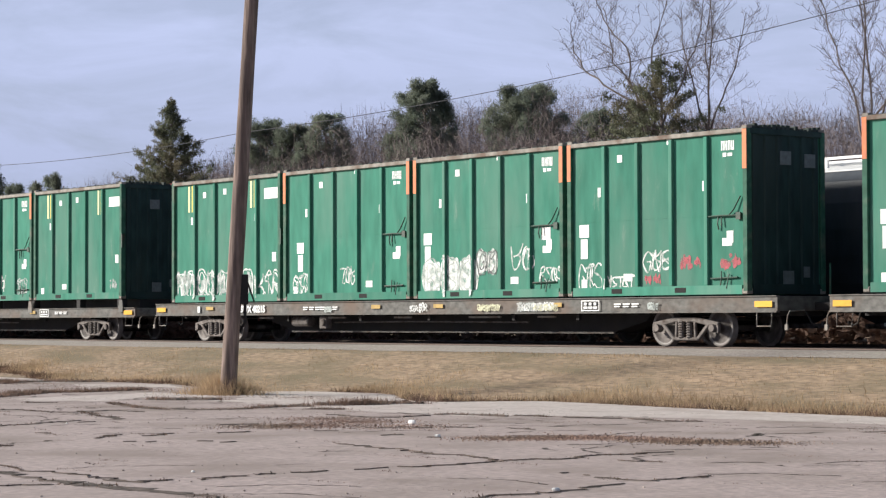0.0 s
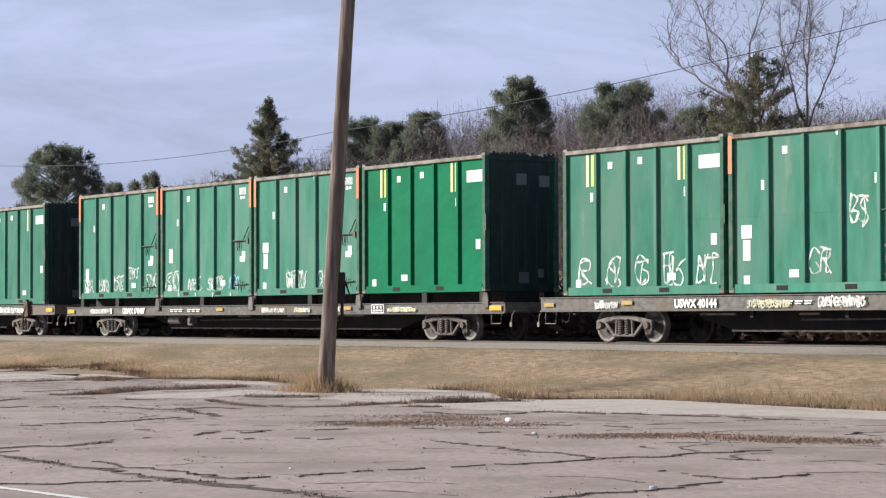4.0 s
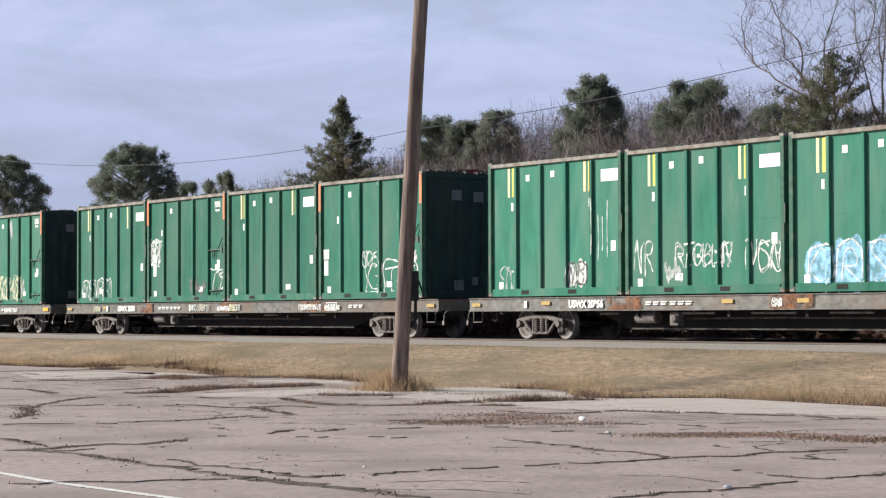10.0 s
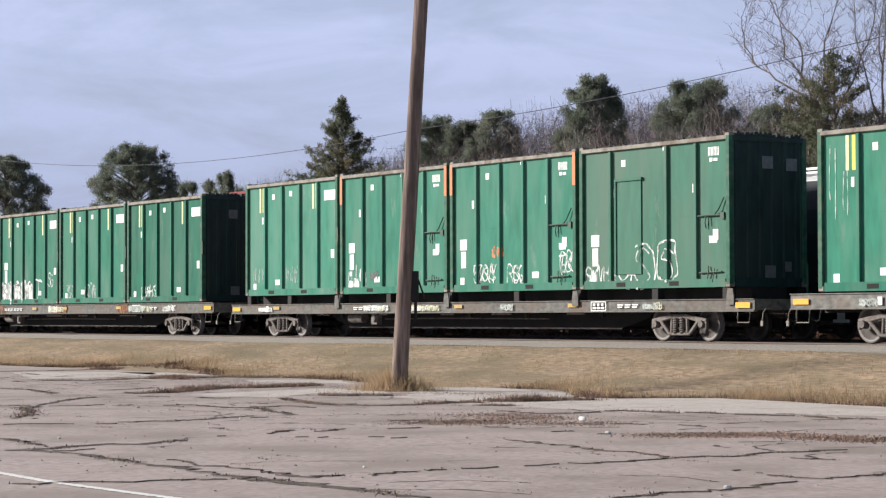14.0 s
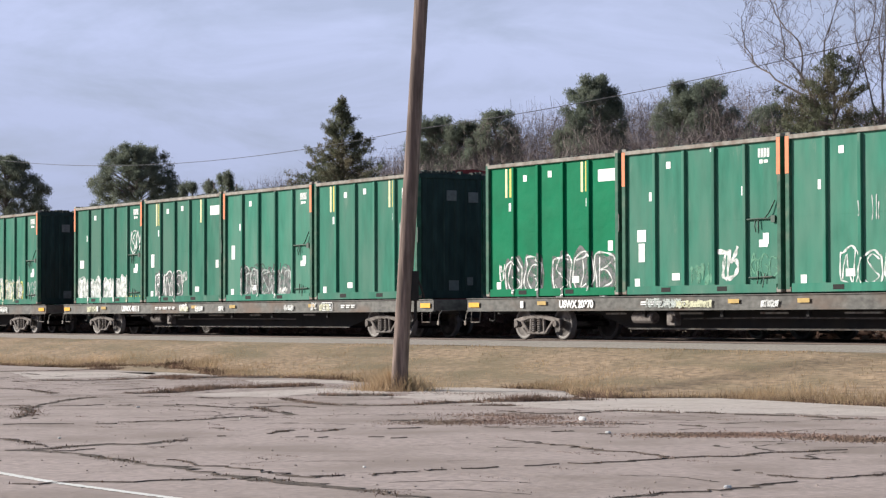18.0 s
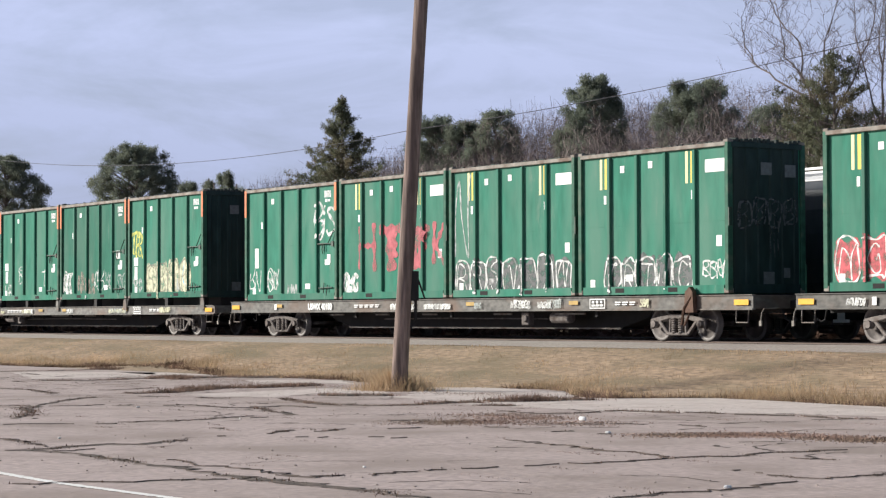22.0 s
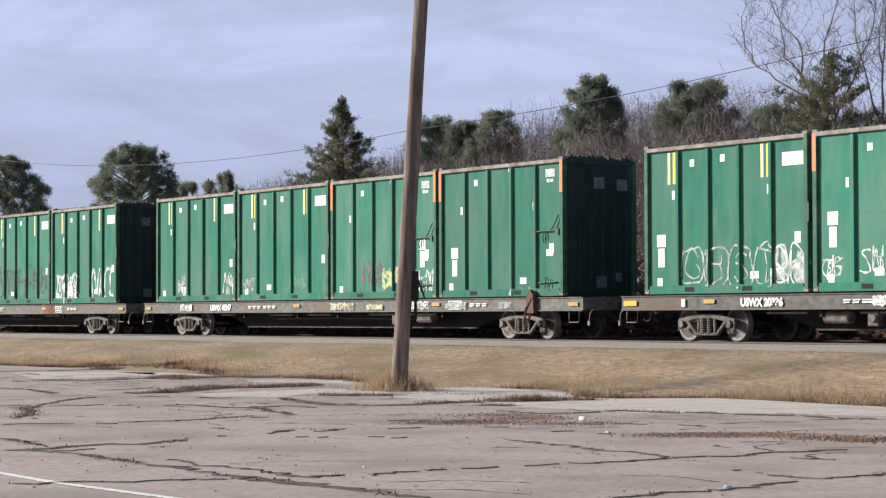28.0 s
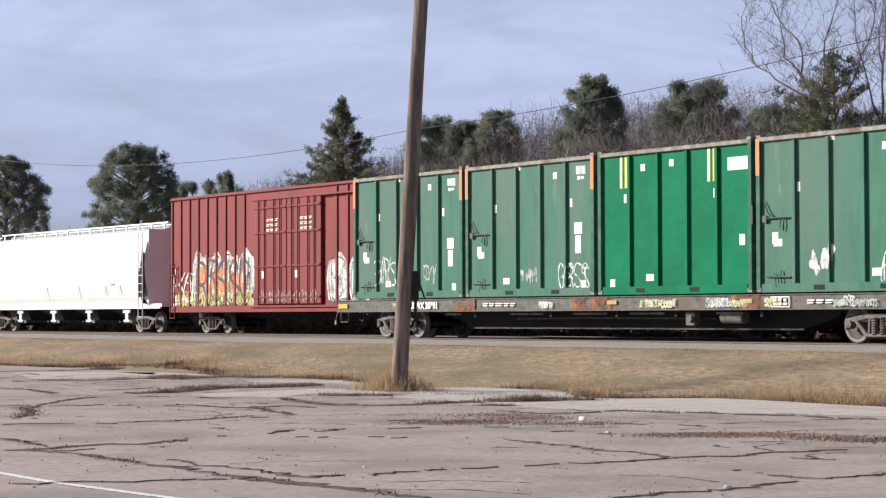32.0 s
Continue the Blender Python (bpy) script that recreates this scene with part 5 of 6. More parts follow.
        part("bent_edge", Shape().hull([(0, 0), (0.05, 0.0), (0.05, 0.1), (0, 0.1)], -0.22, 0.22), DARK_GREEN, c, "dark hinge block", at=pose(LEN / 2 - 0.02, -WID / 2 + 0.0, 0.5 * TALL))
    else:
        put("placard", PLACARD["note"], at(0.885), 0.315 * TALL)
        put("placard", PLACARD["mark"], at(0.90), 0.345 * TALL)
        tagged(put("writing", CODE, 0.39 * LEN, 0.865 * TALL), "white stencilled bars", kind="stuff")
        put("placard", PLACARD["square"], at(0.58), 0.955 * TALL)
        for u, z, m in ((0.88, 0.47, LATCH), (0.88, 0.095, LATCH_LOW)):
            ob = part("latch", m, DARK_GREEN, c, "dark steel latch rod", at=pose(at(u), SKIN - 0.04, z * TALL))
            if flip < 0:
                ob.matrix_basis = pose(at(u), SKIN - 0.04, z * TALL) @ Matrix.Diagonal((-1, 1, 1, 1))
        if kind != "d":
            for sx in (-1, 1):
                part("corner_stripe", Shape().box(-0.065, 0.065, -0.006, 0, -0.43, 0.43), ORANGE, c, "orange corner stripe", at=pose(sx * (LEN / 2 - 0.075), -WID / 2 - 0.001, 0.865 * TALL))
        else:
            part("hatch", Shape().box(-0.5, 0.5, -0.03, 0, -1.35, 1.0).box(-0.55, 0.55, -0.07, 0, 1.0, 1.07).box(-0.56, -0.5, -0.06, 0, -1.35, 1.0), paint, c, "small side hatch", at=pose(at(0.34), SKIN - 0.001, 0.47 * TALL))
    put("placard", PLACARD["note"], at(random.choice((0.345, 0.68))), 0.115 * TALL)
    put("placard", PLACARD["mark"], at(0.09), 0.045 * TALL + 0.1)
    for k, (y, z) in enumerate(((-0.02, 0.82), (0.74, 0.81), (0.05, 0.10), (0.62, 0.135))):
        put("placard", END_PLACARD[k // 3], 0, 0, "white placard darkened for shade").matrix_basis = pose(LEN / 2 - 0.012, y, z * TALL, 0, 0, 90)
    return c


# ---- flat cars ----
DECK = 13.1
SIDE_FRAME = Shape()
SIDE_FRAME.slab([(-1.06, 0.54), (-1.06, 0.47), (-0.72, 0.47), (-0.30, 0.55), (0.30, 0.55), (0.72, 0.47), (1.06, 0.47), (1.06, 0.54), (0.72, 0.60), (0.30, 0.66), (-0.30, 0.66), (-0.72, 0.60)], -0.05, 0.05)
for s in (-1, 1):
    SIDE_FRAME.slab([(s * 0.80, 0.50), (s * 0.66, 0.50), (s * 0.30, 0.16), (s * 0.44, 0.16)][::s], -0.045, 0.045)
    SIDE_FRAME.slab([(s * 1.07, 0.30), (s * 1.07, 0.50), (s * 0.98, 0.50), (s * 0.99, 0.30)][::s], -0.045, 0.045)
    SIDE_FRAME.slab([(s * 0.36, 0.17), (s * 0.27, 0.17), (s * 0.25, 0.56), (s * 0.33, 0.56)][::s], -0.04, 0.04)
SIDE_FRAME.slab([(-0.44, 0.14), (0.44, 0.14), (0.40, 0.21), (-0.40, 0.21)], -0.06, 0.06)
SIDE_FRAME = SIDE_FRAME.mesh("side_frame", TRUCK, bevel=0.02)
coil = [((0.085 if q % 2 else 0.06), 0.19 + 0.028 * q) for q in range(15)]
SPRING = Shape().loft([[(r * math.cos(a), r * math.sin(a), z) for a in (0.785 * j for j in range(8))] for r, z in coil]).mesh("spring", TRUCK)
BEARING = Shape().turned([(-0.10, 0.03), (-0.10, 0.085), (-0.02, 0.10), (0.05, 0.10)], 0, 0, 0, 12).mesh("bearing_cap", TRUCK)
RADIUS = 0.42
WHEELSET = Shape().turned([(-0.80, 0.07), (0.80, 0.07)], 0, 0, 0, 10)
for s in (-1, 1):
    prof = [(-0.07, 0.10), (-0.085, 0.14), (-0.045, 0.20), (-0.03, 0.31), (-0.07, 0.345), (-0.075, 0.41), (-0.065, RADIUS), (0.045, RADIUS), (0.05, 0.445), (0.075, 0.44), (0.075, 0.345), (0.03, 0.31), (0.03, 0.14), (0.08, 0.10)]
    WHEELSET.turned([(o * (1 if s < 0 else -1), r) for o, r in (prof if s < 0 else prof)], s * 0.7525, 0, 0, 28)
WHEELSET = WHEELSET.mesh("wheelset", WHEEL)
WHEELSET.materials.append(RIM)
for face in WHEELSET.polygons:        # the bright worn rim
    if min(math.hypot(WHEELSET.vertices[k].co.x, WHEELSET.vertices[k].co.z) for k in face.vertices) > 0.34:
        face.material_index = 1
WHEELSET.shade_smooth()
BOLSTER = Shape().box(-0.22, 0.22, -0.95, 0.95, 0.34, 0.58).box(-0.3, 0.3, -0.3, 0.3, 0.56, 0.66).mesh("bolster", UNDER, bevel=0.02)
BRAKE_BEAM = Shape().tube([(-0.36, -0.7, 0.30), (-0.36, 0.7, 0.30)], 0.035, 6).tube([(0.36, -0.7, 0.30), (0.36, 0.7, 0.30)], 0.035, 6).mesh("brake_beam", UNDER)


def truck(owner, x):
    """A four-wheel truck; its wheelsets are returned, to be turned."""
    t = new("truck")
    t.parent, t.matrix_basis = owner, pose(x, 0, RAIL_Z)
    for s in (-1, 1):
        part("side_frame", SIDE_FRAME, TRUCK, t, at=pose(0, s * 1.0, 0))
        for q in (-0.13, 0.13):
            part("spring", SPRING, TRUCK, t, at=pose(q, s * 1.02, 0))
        for q in (-0.89, 0.89):
            part("bearing_cap", BEARING, TRUCK, t, at=pose(q, s * 1.0, RADIUS, 0, 0, 0 if s < 0 else 180))
    part("bolster", BOLSTER, UNDER, t)
    part("brake_beam", BRAKE_BEAM, UNDER, t)
    return [part("wheelset", WHEELSET, WHEEL, t, at=pose(q, 0, RADIUS)) for q in (-0.89, 0.89)]


COUPLER = Shape().box(0, 0.62, -0.09, 0.09, 0.72, 0.90).slab([(0.55, 0.66), (0.80, 0.66), (0.84, 0.8), (0.80, 0.96), (0.55, 0.96)], -0.17, 0.1).mesh("coupler", UNDER, bevel=0.02)
HOSE = Shape().tube([(0, 0, 0.78), (0.15, -0.02, 0.62), (0.30, -0.05, 0.45), (0.46, -0.04, 0.40), (0.58, 0, 0.44)], 0.02, 7).box(0.56, 0.62, -0.03, 0.03, 0.41, 0.48).mesh("air_hose", UNDER)
STEP = Shape().tube([(-0.22, 0, 0.68), (-0.21, -0.02, 0.38), (0.21, -0.02, 0.38), (0.22, 0, 0.68)], 0.017, 6).mesh("stirrup_step", GREEN_RAIL)
LEVER = Shape().tube([(0, -0.6, 0.72), (0.05, -1.1, 0.70), (0.10, -1.22, 0.60), (0.10, -1.25, 0.36)], 0.016, 6).box(0.06, 0.14, -1.27, -1.23, 0.30, 0.42).mesh("cut_lever", GREEN_RAIL)
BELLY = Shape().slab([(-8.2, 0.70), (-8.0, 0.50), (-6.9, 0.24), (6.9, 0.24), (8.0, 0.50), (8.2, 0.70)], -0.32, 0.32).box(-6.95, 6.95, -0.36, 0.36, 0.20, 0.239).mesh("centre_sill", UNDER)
FLANGE = Shape().box(-6.9, 6.9, -0.372, -0.361, 0.197, 0.237).mesh("sill_flange", GREEN_RAIL)
TANK = Shape().turned([(-0.42, 0.02), (-0.42, 0.12), (-0.38, 0.15), (0.38, 0.15), (0.42, 0.12), (0.42, 0.02)], 0, 0, 0, 12)
TANK.v = [(y, x, z) for x, y, z in TANK.v]
TANK = TANK.mesh("air_tank", TRUCK)
VALVE = Shape().box(-0.17, 0.17, -0.1, 0.1, -0.17, 0.17).turned([(-0.16, 0.02), (-0.16, 0.09), (-0.08, 0.11), (0.0, 0.11)], 0, 0.06, 0, 10).mesh("brake_valve", TRUCK, bevel=0.02)
ROD = Shape().tube([(-4.2, 0, 0), (-1.0, 0, 0.02), (4.2, 0, 0)], 0.02, 5).mesh("brake_rod", TRUCK)
PIPE = Shape().box(-1.0, 1.0, -0.02, 0.02, -0.022, 0.022).mesh("hanger_bar", GREEN_RAIL)
BRACKET = Shape().box(-0.05, 0.05, -0.04, 0.04, -0.09, 0.09).mesh("bracket", UNDER)
REFLECTOR = Shape().box(-0.26, 0.26, -0.005, 0, -0.065, 0.065).mesh("reflector", AMBER)
REFLECTOR_DULL = Shape().box(-0.2, 0.2, -0.005, 0, -0.05, 0.05).mesh("reflector", AMBER_DULL)
CHART = Shape().box(-0.32, 0.32, -0.004, 0, 0.10, 0.125).box(-0.32, 0.32, -0.004, 0, -0.125, -0.10).box(-0.32, -0.295, -0.004, 0, -0.1, 0.1).box(0.295, 0.32, -0.004, 0, -0.1, 0.1)
for k in range(3):
    CHART.box(-0.22 + 0.17 * k, -0.13 + 0.17 * k, -0.004, 0, 0.01, 0.075).box(-0.24 + 0.17 * k, -0.10 + 0.17 * k, -0.004, 0, -0.07, -0.02)
CHART = CHART.mesh("stencil", WHITE)
BARS = Shape()
for k in range(3):
    BARS.box(-0.4 + 0.3 * k, -0.16 + 0.3 * k, -0.004, 0, 0.015, 0.045).box(-0.4 + 0.3 * k, -0.2 + 0.3 * k, -0.004, 0, -0.04, -0.01)
BARS = BARS.mesh("stencil", WHITE)
HANDBRAKE = Shape().slab([(-0.18, 0.0), (0.18, 0.0), (0.14, 0.5), (0.02, 0.62), (-0.14, 0.5)], -0.12, 0.0).tube([(0.0, -0.06, 0.1), (-0.05, -0.1, -0.12), (-0.22, -0.08, -0.32)], 0.03, 6).tube([(0.1, -0.1, 0.4), (-0.16, -0.13, 0.12), (-0.3, -0.1, -0.3)], 0.035, 6).mesh("hand_brake", RUST)
POST_ROD = Shape().tube([(0, 0, 0.9), (0, 0, 1.75)], 0.022, 6).mesh("grab_post", GREEN_POST)
PEDESTAL = Shape().box(-0.13, 0.13, 0, 0.22, 0.93, 1.222).mesh("pedestal", UNDER, bevel=0.015)
PLATE = Shape().slab([(-0.13, 0.80), (0.13, 0.80), (0.13, 1.0), (0.09, 1.19), (-0.09, 1.19), (-0.13, 1.0)], 0, 0.03).mesh("gusset", SILL)


def lettering(owner, text, x, z, size, y, material=WHITE):
    curve = bpy.data.curves.new("writing", "FONT")
    curve.body, curve.size, curve.extrude, curve.align_x, curve.offset = text, size, 0.002, "LEFT", 0.013
    tmp = bpy.data.objects.new("writing", curve)
    scene.collection.objects.link(tmp)
    me = bpy.data.meshes.new_from_object(tmp)
    bpy.data.objects.remove(tmp)
    me.materials.clear()
    me.materials.append(material)
    part("writing", me, material, owner, at=pose(x, y, z, 90, 0, 0))


FACE = -1.235
SPINNING = []


def flat_car(i, raised=False, mark="", mark_x=-7.2, brake=False, ends=AMBER, seed=0, rusty=False):
    random.seed(100 + seed)
    label = "long grey steel flat car with raised container pedestals" if raised else "long rust-stained grey steel flat car with a deep centre sill"
    c = thing("flat_car", label, "flat car", group="flat cars of the train")
    low, high = (0.645, 0.93) if raised else (0.685, 1.025)
    part("deck", Shape().box(-DECK + 0.12, DECK - 0.12, FACE + 0.05, -FACE - 0.05, high - 0.10, high), SILL, c, bevel=0.01)
    for s in (-1, 1):
        channel = [(0.04, low - 0.01), (-0.07, low - 0.01), (-0.07, low + 0.02), (-0.035, low + 0.025), (-0.035, high - 0.015), (-0.07, high - 0.01), (-0.07, high + 0.012), (0.04, high + 0.012)]
        sill = Shape().loft([[(x, y, z) for y, z in channel] for x in (-DECK, DECK)])
        part("side_sill", sill, SILL, c, at=pose(0, s * 1.2, 0, 0, 0, 0 if s < 0 else 180))
        part("end_sill", Shape().box(-0.06, 0.06, -1.16, 1.16, low + 0.02, high), SILL, c, at=pose(s * (DECK - 0.06), 0, 0), bevel=0.01)
        part("coupler", COUPLER, UNDER, c, at=pose(s * (DECK - 0.05), 0, 0, 0, 0, 0 if s > 0 else 180))
        part("air_hose", HOSE, UNDER, c, at=pose(s * (DECK - 0.1), -0.35, 0, 0, 0, 0 if s > 0 else 160))
        part("cut_lever", LEVER, GREEN_RAIL, c, at=pose(s * (DECK + 0.18), 0, 0))
        part("stirrup_step", STEP, GREEN_RAIL, c, at=pose(s * (DECK - 0.4), FACE + 0.02, 0))
        part("reflector", REFLECTOR, ends, c, "amber reflector plate", at=pose(s * (DECK - 0.38), FACE - 0.031 - 0.006, (low + high) / 2)).data = REFLECTOR if ends is AMBER else REFLECTOR_DULL
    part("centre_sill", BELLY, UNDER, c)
    part("sill_flange", FLANGE, GREEN_RAIL, c, "pale flange edge")
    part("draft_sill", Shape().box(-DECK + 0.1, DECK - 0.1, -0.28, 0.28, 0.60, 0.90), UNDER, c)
    for k in range(5):
        x = -7.0 + 3.1 * k + random.uniform(-0.5, 0.5)
        part("hanger_bar", PIPE, GREEN_RAIL, c, "pale hanger bar", at=pose(x, -1.0, 0.60) @ Matrix.Diagonal((random.uniform(0.3, 0.8), 1, 1, 1)))
        part("bracket", BRACKET, UNDER, c, at=pose(x + 1.2, -1.02, 0.61))
    part("brake_rod", ROD, TRUCK, c, at=pose(0, -0.75, 0.47))
    part("air_tank", TANK, TRUCK, c, at=pose(5.0 if brake else -5.6, -0.85, 0.50))
    part("brake_valve", VALVE, TRUCK, c, at=pose(3.6 if brake else -4.3, -0.98, 0.47))
    if brake:
        part("hand_brake", HANDBRAKE, RUST, c, "rusty cast hand brake with chain", at=pose(10.9, FACE - 0.02, 0.62))
    part("grab_post", POST_ROD, GREEN_POST, c, at=pose(DECK - 0.1, 0.5, 0))
    sy = FACE - 0.038
    part("stencil", CHART, WHITE, c, "white stencilled data panel", at=pose(7.1, sy, (low + high) / 2))
    for x in (-4.7, -3.9, 8.4):
        part("stencil", BARS, WHITE, c, at=pose(x + random.uniform(-0.2, 0.2), sy, (low + high) / 2))
    for x in (-9.6, -1.9, 0.9, 5.9):
        part("reflector", REFLECTOR_DULL, AMBER_DULL, c, "faded yellow reflector", at=pose(x + random.uniform(-0.4, 0.4), sy, (low + high) / 2 + 0.03))
    part("placard", PLACARD["mark"], WHITE, c, at=pose(-9.9 + random.uniform(-0.8, 0.8), sy, (low + high) / 2)).scale = (0.7, 1, 0.7)
    if mark:
        lettering(c, mark, mark_x, (low + high) / 2 - 0.09, 0.26, sy)
    if raised:
        for x in (-12.0, -9.3, -6.1, -3.3, 0.0, 3.3, 6.1, 9.3, 12.0):
            for s in (-1, 1):
                part("pedestal", PEDESTAL, UNDER, c, at=pose(x, s * 1.18, 0, 0, 0, 0 if s < 0 else 180))
        for x in (-6.13, 0.0, 6.13, 12.3):
            part("gusset", PLATE, SILL, c, at=pose(x, FACE - 0.068, 0))
        part("beam", Shape().box(-12.2, 12.2, -0.55, 0.55, 0.90, 1.215), UNDER, c)
    for q in range(8):
        x = random.uniform(-11.5, 10.5)
        while mark_x - 1.9 < x < mark_x + 2.5:
            x = random.uniform(-11.5, 10.5)
        graffiti(c, lambda x: sy - 0.002, x, x + random.choice((0.35, 0.6, 0.9, 1.4)), low + 0.07, high - random.uniform(0.05, 0.14), "tag", random.choice(("white", "white", "silver", "cream")), seed=900 + 10 * seed + q)
    if rusty:        # rust where the containers' corners stand
        for x in (-6.1, 0.0, 6.2):
            x += random.uniform(-0.25, 0.25)
            w = random.uniform(0.5, 0.85)
            patch = Shape().box(x - w, x + w, sy + 0.0005, sy + 0.003, low + 0.01, high - 0.005)
            part("patch", patch, RUST_PATCH, c, "orange rust patch")
    wheels = truck(c, -10.05) + truck(c, 10.05)
    return c, wheels


CARRIED = []
END_TAGS = {(-1, 3): ((-0.6, 0.9, 1.15, 1.75, "bold"), (-0.1, 0.4, 0.45, 1.0, "tag")), (8, 3): ((-0.95, 0.95, 1.55, 2.3, "outline"), (-0.2, 0.5, 0.8, 1.8, "drip"))}        # faint paint on two end walls


def car(i, boxes, raised=False, mark="", mark_x=-7.2, brake=False, ends=AMBER, off=0.0, rusty=False):
    """One car of the train: boxes are four of (kind, paint, marks), from its rear to its front; marks: (u0, u1, w0, w1, style, colour[, edge]) in parts of the side."""
    c, wheels = flat_car(i, raised, mark, mark_x, brake, ends, i + 20, rusty)
    start = -56.25 - 9 * SPEED - PITCH * i + off + (SLIP if i > 1 else 0)
    CARRIED.append((c, start, 0.0))
    SPINNING.append((start, wheels))
    for k, (kind, paint, marks) in enumerate(boxes):
        b = container(kind, paint, 1000 + 10 * i + k)
        for q, (u0, u1, w0, w1, *rest) in enumerate(marks):
            if rest[0] in PLACARD:
                part("placard", PLACARD[rest[0]], WHITE, b, at=pose((u0 - 0.5) * LEN, SKIN - 0.001, w0 * TALL))
            else:
                graffiti(b, container_face, (u0 - 0.5) * LEN, (u1 - 0.5) * LEN, w0 * TALL, w1 * TALL, *rest, seed=7000 + 100 * i + 10 * k + q)
        for q, (y0, y1, z0, z1, style) in enumerate(END_TAGS.get((i, k), ())):
            for ob in graffiti(b, lambda x: 0.0, y0, y1, z0, z1, style, "faded", seed=8000 + 10 * i + q):
                ob.matrix_basis = pose(LEN / 2 - 0.018, 0, 0, 0, 0, 90)
        CARRIED.append((b, start + (k - 1.5) * (LEN + 0.15), 1.225 if raised else 1.075))


G, C, F, N = GREEN, CHALKY, GREEN_GREY, GREEN_NEW


def two(u, w):
    """The usual pair of notices, one above the other."""
    return [(u, 0, w, 0, "card"), (u, 0, w - 0.115, 0, "tall")]


def tags(w0, w1, *spans, style="tag", colour="white"):
    return [(a, b, w0, w1, style, colour) for a, b in spans]


car(-7, (("o", C, two(.1, .42)), ("o", C, []), ("y", C, []), ("y", C, [])), off=-1.2)
car(-6, (("y", C, [(.02, .75, .01, .26, "outline", "white"), (.03, .74, .02, .24, "smear", "silver")] + tags(.02, .22, (.78, .98))),
         ("o", C, two(.13, .40) + tags(.06, .2, (.07, .2)) + tags(.12, .25, (.46, .58))),
         ("o", C, two(.09, .42) + [(.05, .44, .02, .29, "fill", "white", "silver"), (.43, .57, .16, .34, "fill", "white", "grey")] + tags(.17, .34, (.66, .8)) + tags(.1, .2, (.84, .99)) + [(.88, 0, .42, 0, "card")]),
         ("o", C, two(.09, .42) + tags(.04, .2, (.05, .2)) + tags(.05, .13, (.22, .38)) + tags(.15, .28, (.43, .59)) + tags(.15, .25, (.64, .75), (.86, .95), style="smear", colour="pink") + tags(.07, .13, (.44, .53), style="smear", colour="pink"))),
    mark="USWX 40215", mark_x=-8.4, off=-1.1)
car(-5, (("o", C, two(.12, .42) + tags(.03, .28, (.05, .22), style="smear") + tags(.08, .3, (.24, .66), style="drip") + tags(.13, .36, (.84, .97), style="bold")),
         ("o", C, two(.1, .39) + tags(.08, .24, (.25, .37), (.46, .56), (.66, .77), (.87, .98))),
         ("o", C, two(.08, .38) + tags(.1, .25, (.54, .66)) + tags(.06, .2, (.2, .34), (.8, .93), colour="silver")),
         ("y", C, tags(.09, .18, (.86, .93), style="smear", colour="silver"))), raised=True, off=-0.8, mark="USWX 630618", mark_x=-9.1)
car(-4, (("y", C, tags(.06, .26, (.08, .17), (.28, .37), (.46, .54), (.63, .76), (.83, .95))),
         ("o", C, two(.09, .38) + tags(.1, .27, (.42, .54)) + tags(.38, .56, (.63, .73)) + tags(.1, .27, (.8, .97))),
         ("y", C, tags(.08, .3, (.02, .14))),
         ("y", C, [(.02, .22, .0, .31, "outline", "white")] + tags(.12, .36, (.25, .37)) + tags(.08, .22, (.45, .61)))), mark="USWX 40144", mark_x=-7.9, brake=True, ends=AMBER_DULL, off=-0.42)
car(-3, (("o", C, [(.09, 0, .22, 0, "tall")] + tags(.05, .18, (.04, .17), (.25, .37)) + tags(.08, .22, (.44, .56), (.83, .98)) + tags(.18, .28, (.62, .74))),
         ("o", C, [(.1, 0, .37, 0, "tall"), (.04, .22, .02, .23, "outline", "white")] + tags(.05, .17, (.3, .45), (.52, .68)) + tags(.07, .18, (.75, .86), colour="blue") + tags(.0, .04, (.1, .95), style="smear")),
         ("o", C, two(.1, .4) + tags(.06, .2, (.3, .5), (.6, .75))), ("y", N, [])), raised=True, off=-0.35, mark="USWX 638407", mark_x=-8.7)
car(-2, (("y", C, tags(.35, .93, (.6, .76), style="drip") + tags(.0, .26, (.42, .72)) + tags(.05, .23, (.83, .96), style="fill", colour="yellow")),
         ("y", C, tags(.12, .23, (.6, .95)) + tags(.08, .14, (.45, .52), style="smear", colour="silver")),
         ("o", C, two(.06, .38) + tags(.05, .4, (.14, .62), style="drip") + tags(.05, .4, (.2, .6), style="outline") + tags(.08, .26, (.56, .66), style="smear") + tags(.1, .3, (.82, .98))),
         ("y", C, [])), mark="USWX 40078", mark_x=-7.9, brake=True, off=0.2)
car(-1, (("y", C, two(.1, .42) + tags(.08, .22, (.06, .18)) + tags(.13, .25, (.45, .56), style="fill", colour="orange")),
         ("y", C, tags(.08, .2, (.04, .17)) + tags(.1, .25, (.25, .37)) + tags(.06, .19, (.43, .54), colour="yellow") + tags(.05, .3, (.61, .77), colour="yellow") + tags(.08, .2, (.83, .96), colour="silver") + tags(.0, .05, (.68, .92), style="smear")),
         ("o", C, tags(.0, .22, (.6, .68), style="drip") + tags(.08, .26, (.71, .86)) + tags(.1, .25, (.88, .98), style="smear", colour="silver")),
         ("o", C, two(.08, .38) + tags(.07, .18, (.04, .2), style="smear", colour="silver") + tags(.05, .16, (.22, .36), style="bold") + tags(.08, .26, (.36, .56)) + tags(.1, .3, (.62, .73)) + tags(.1, .36, (.81, .99)))), brake=True, ends=AMBER_DULL, off=0.2, mark="USWX 40106", mark_x=-7.8)
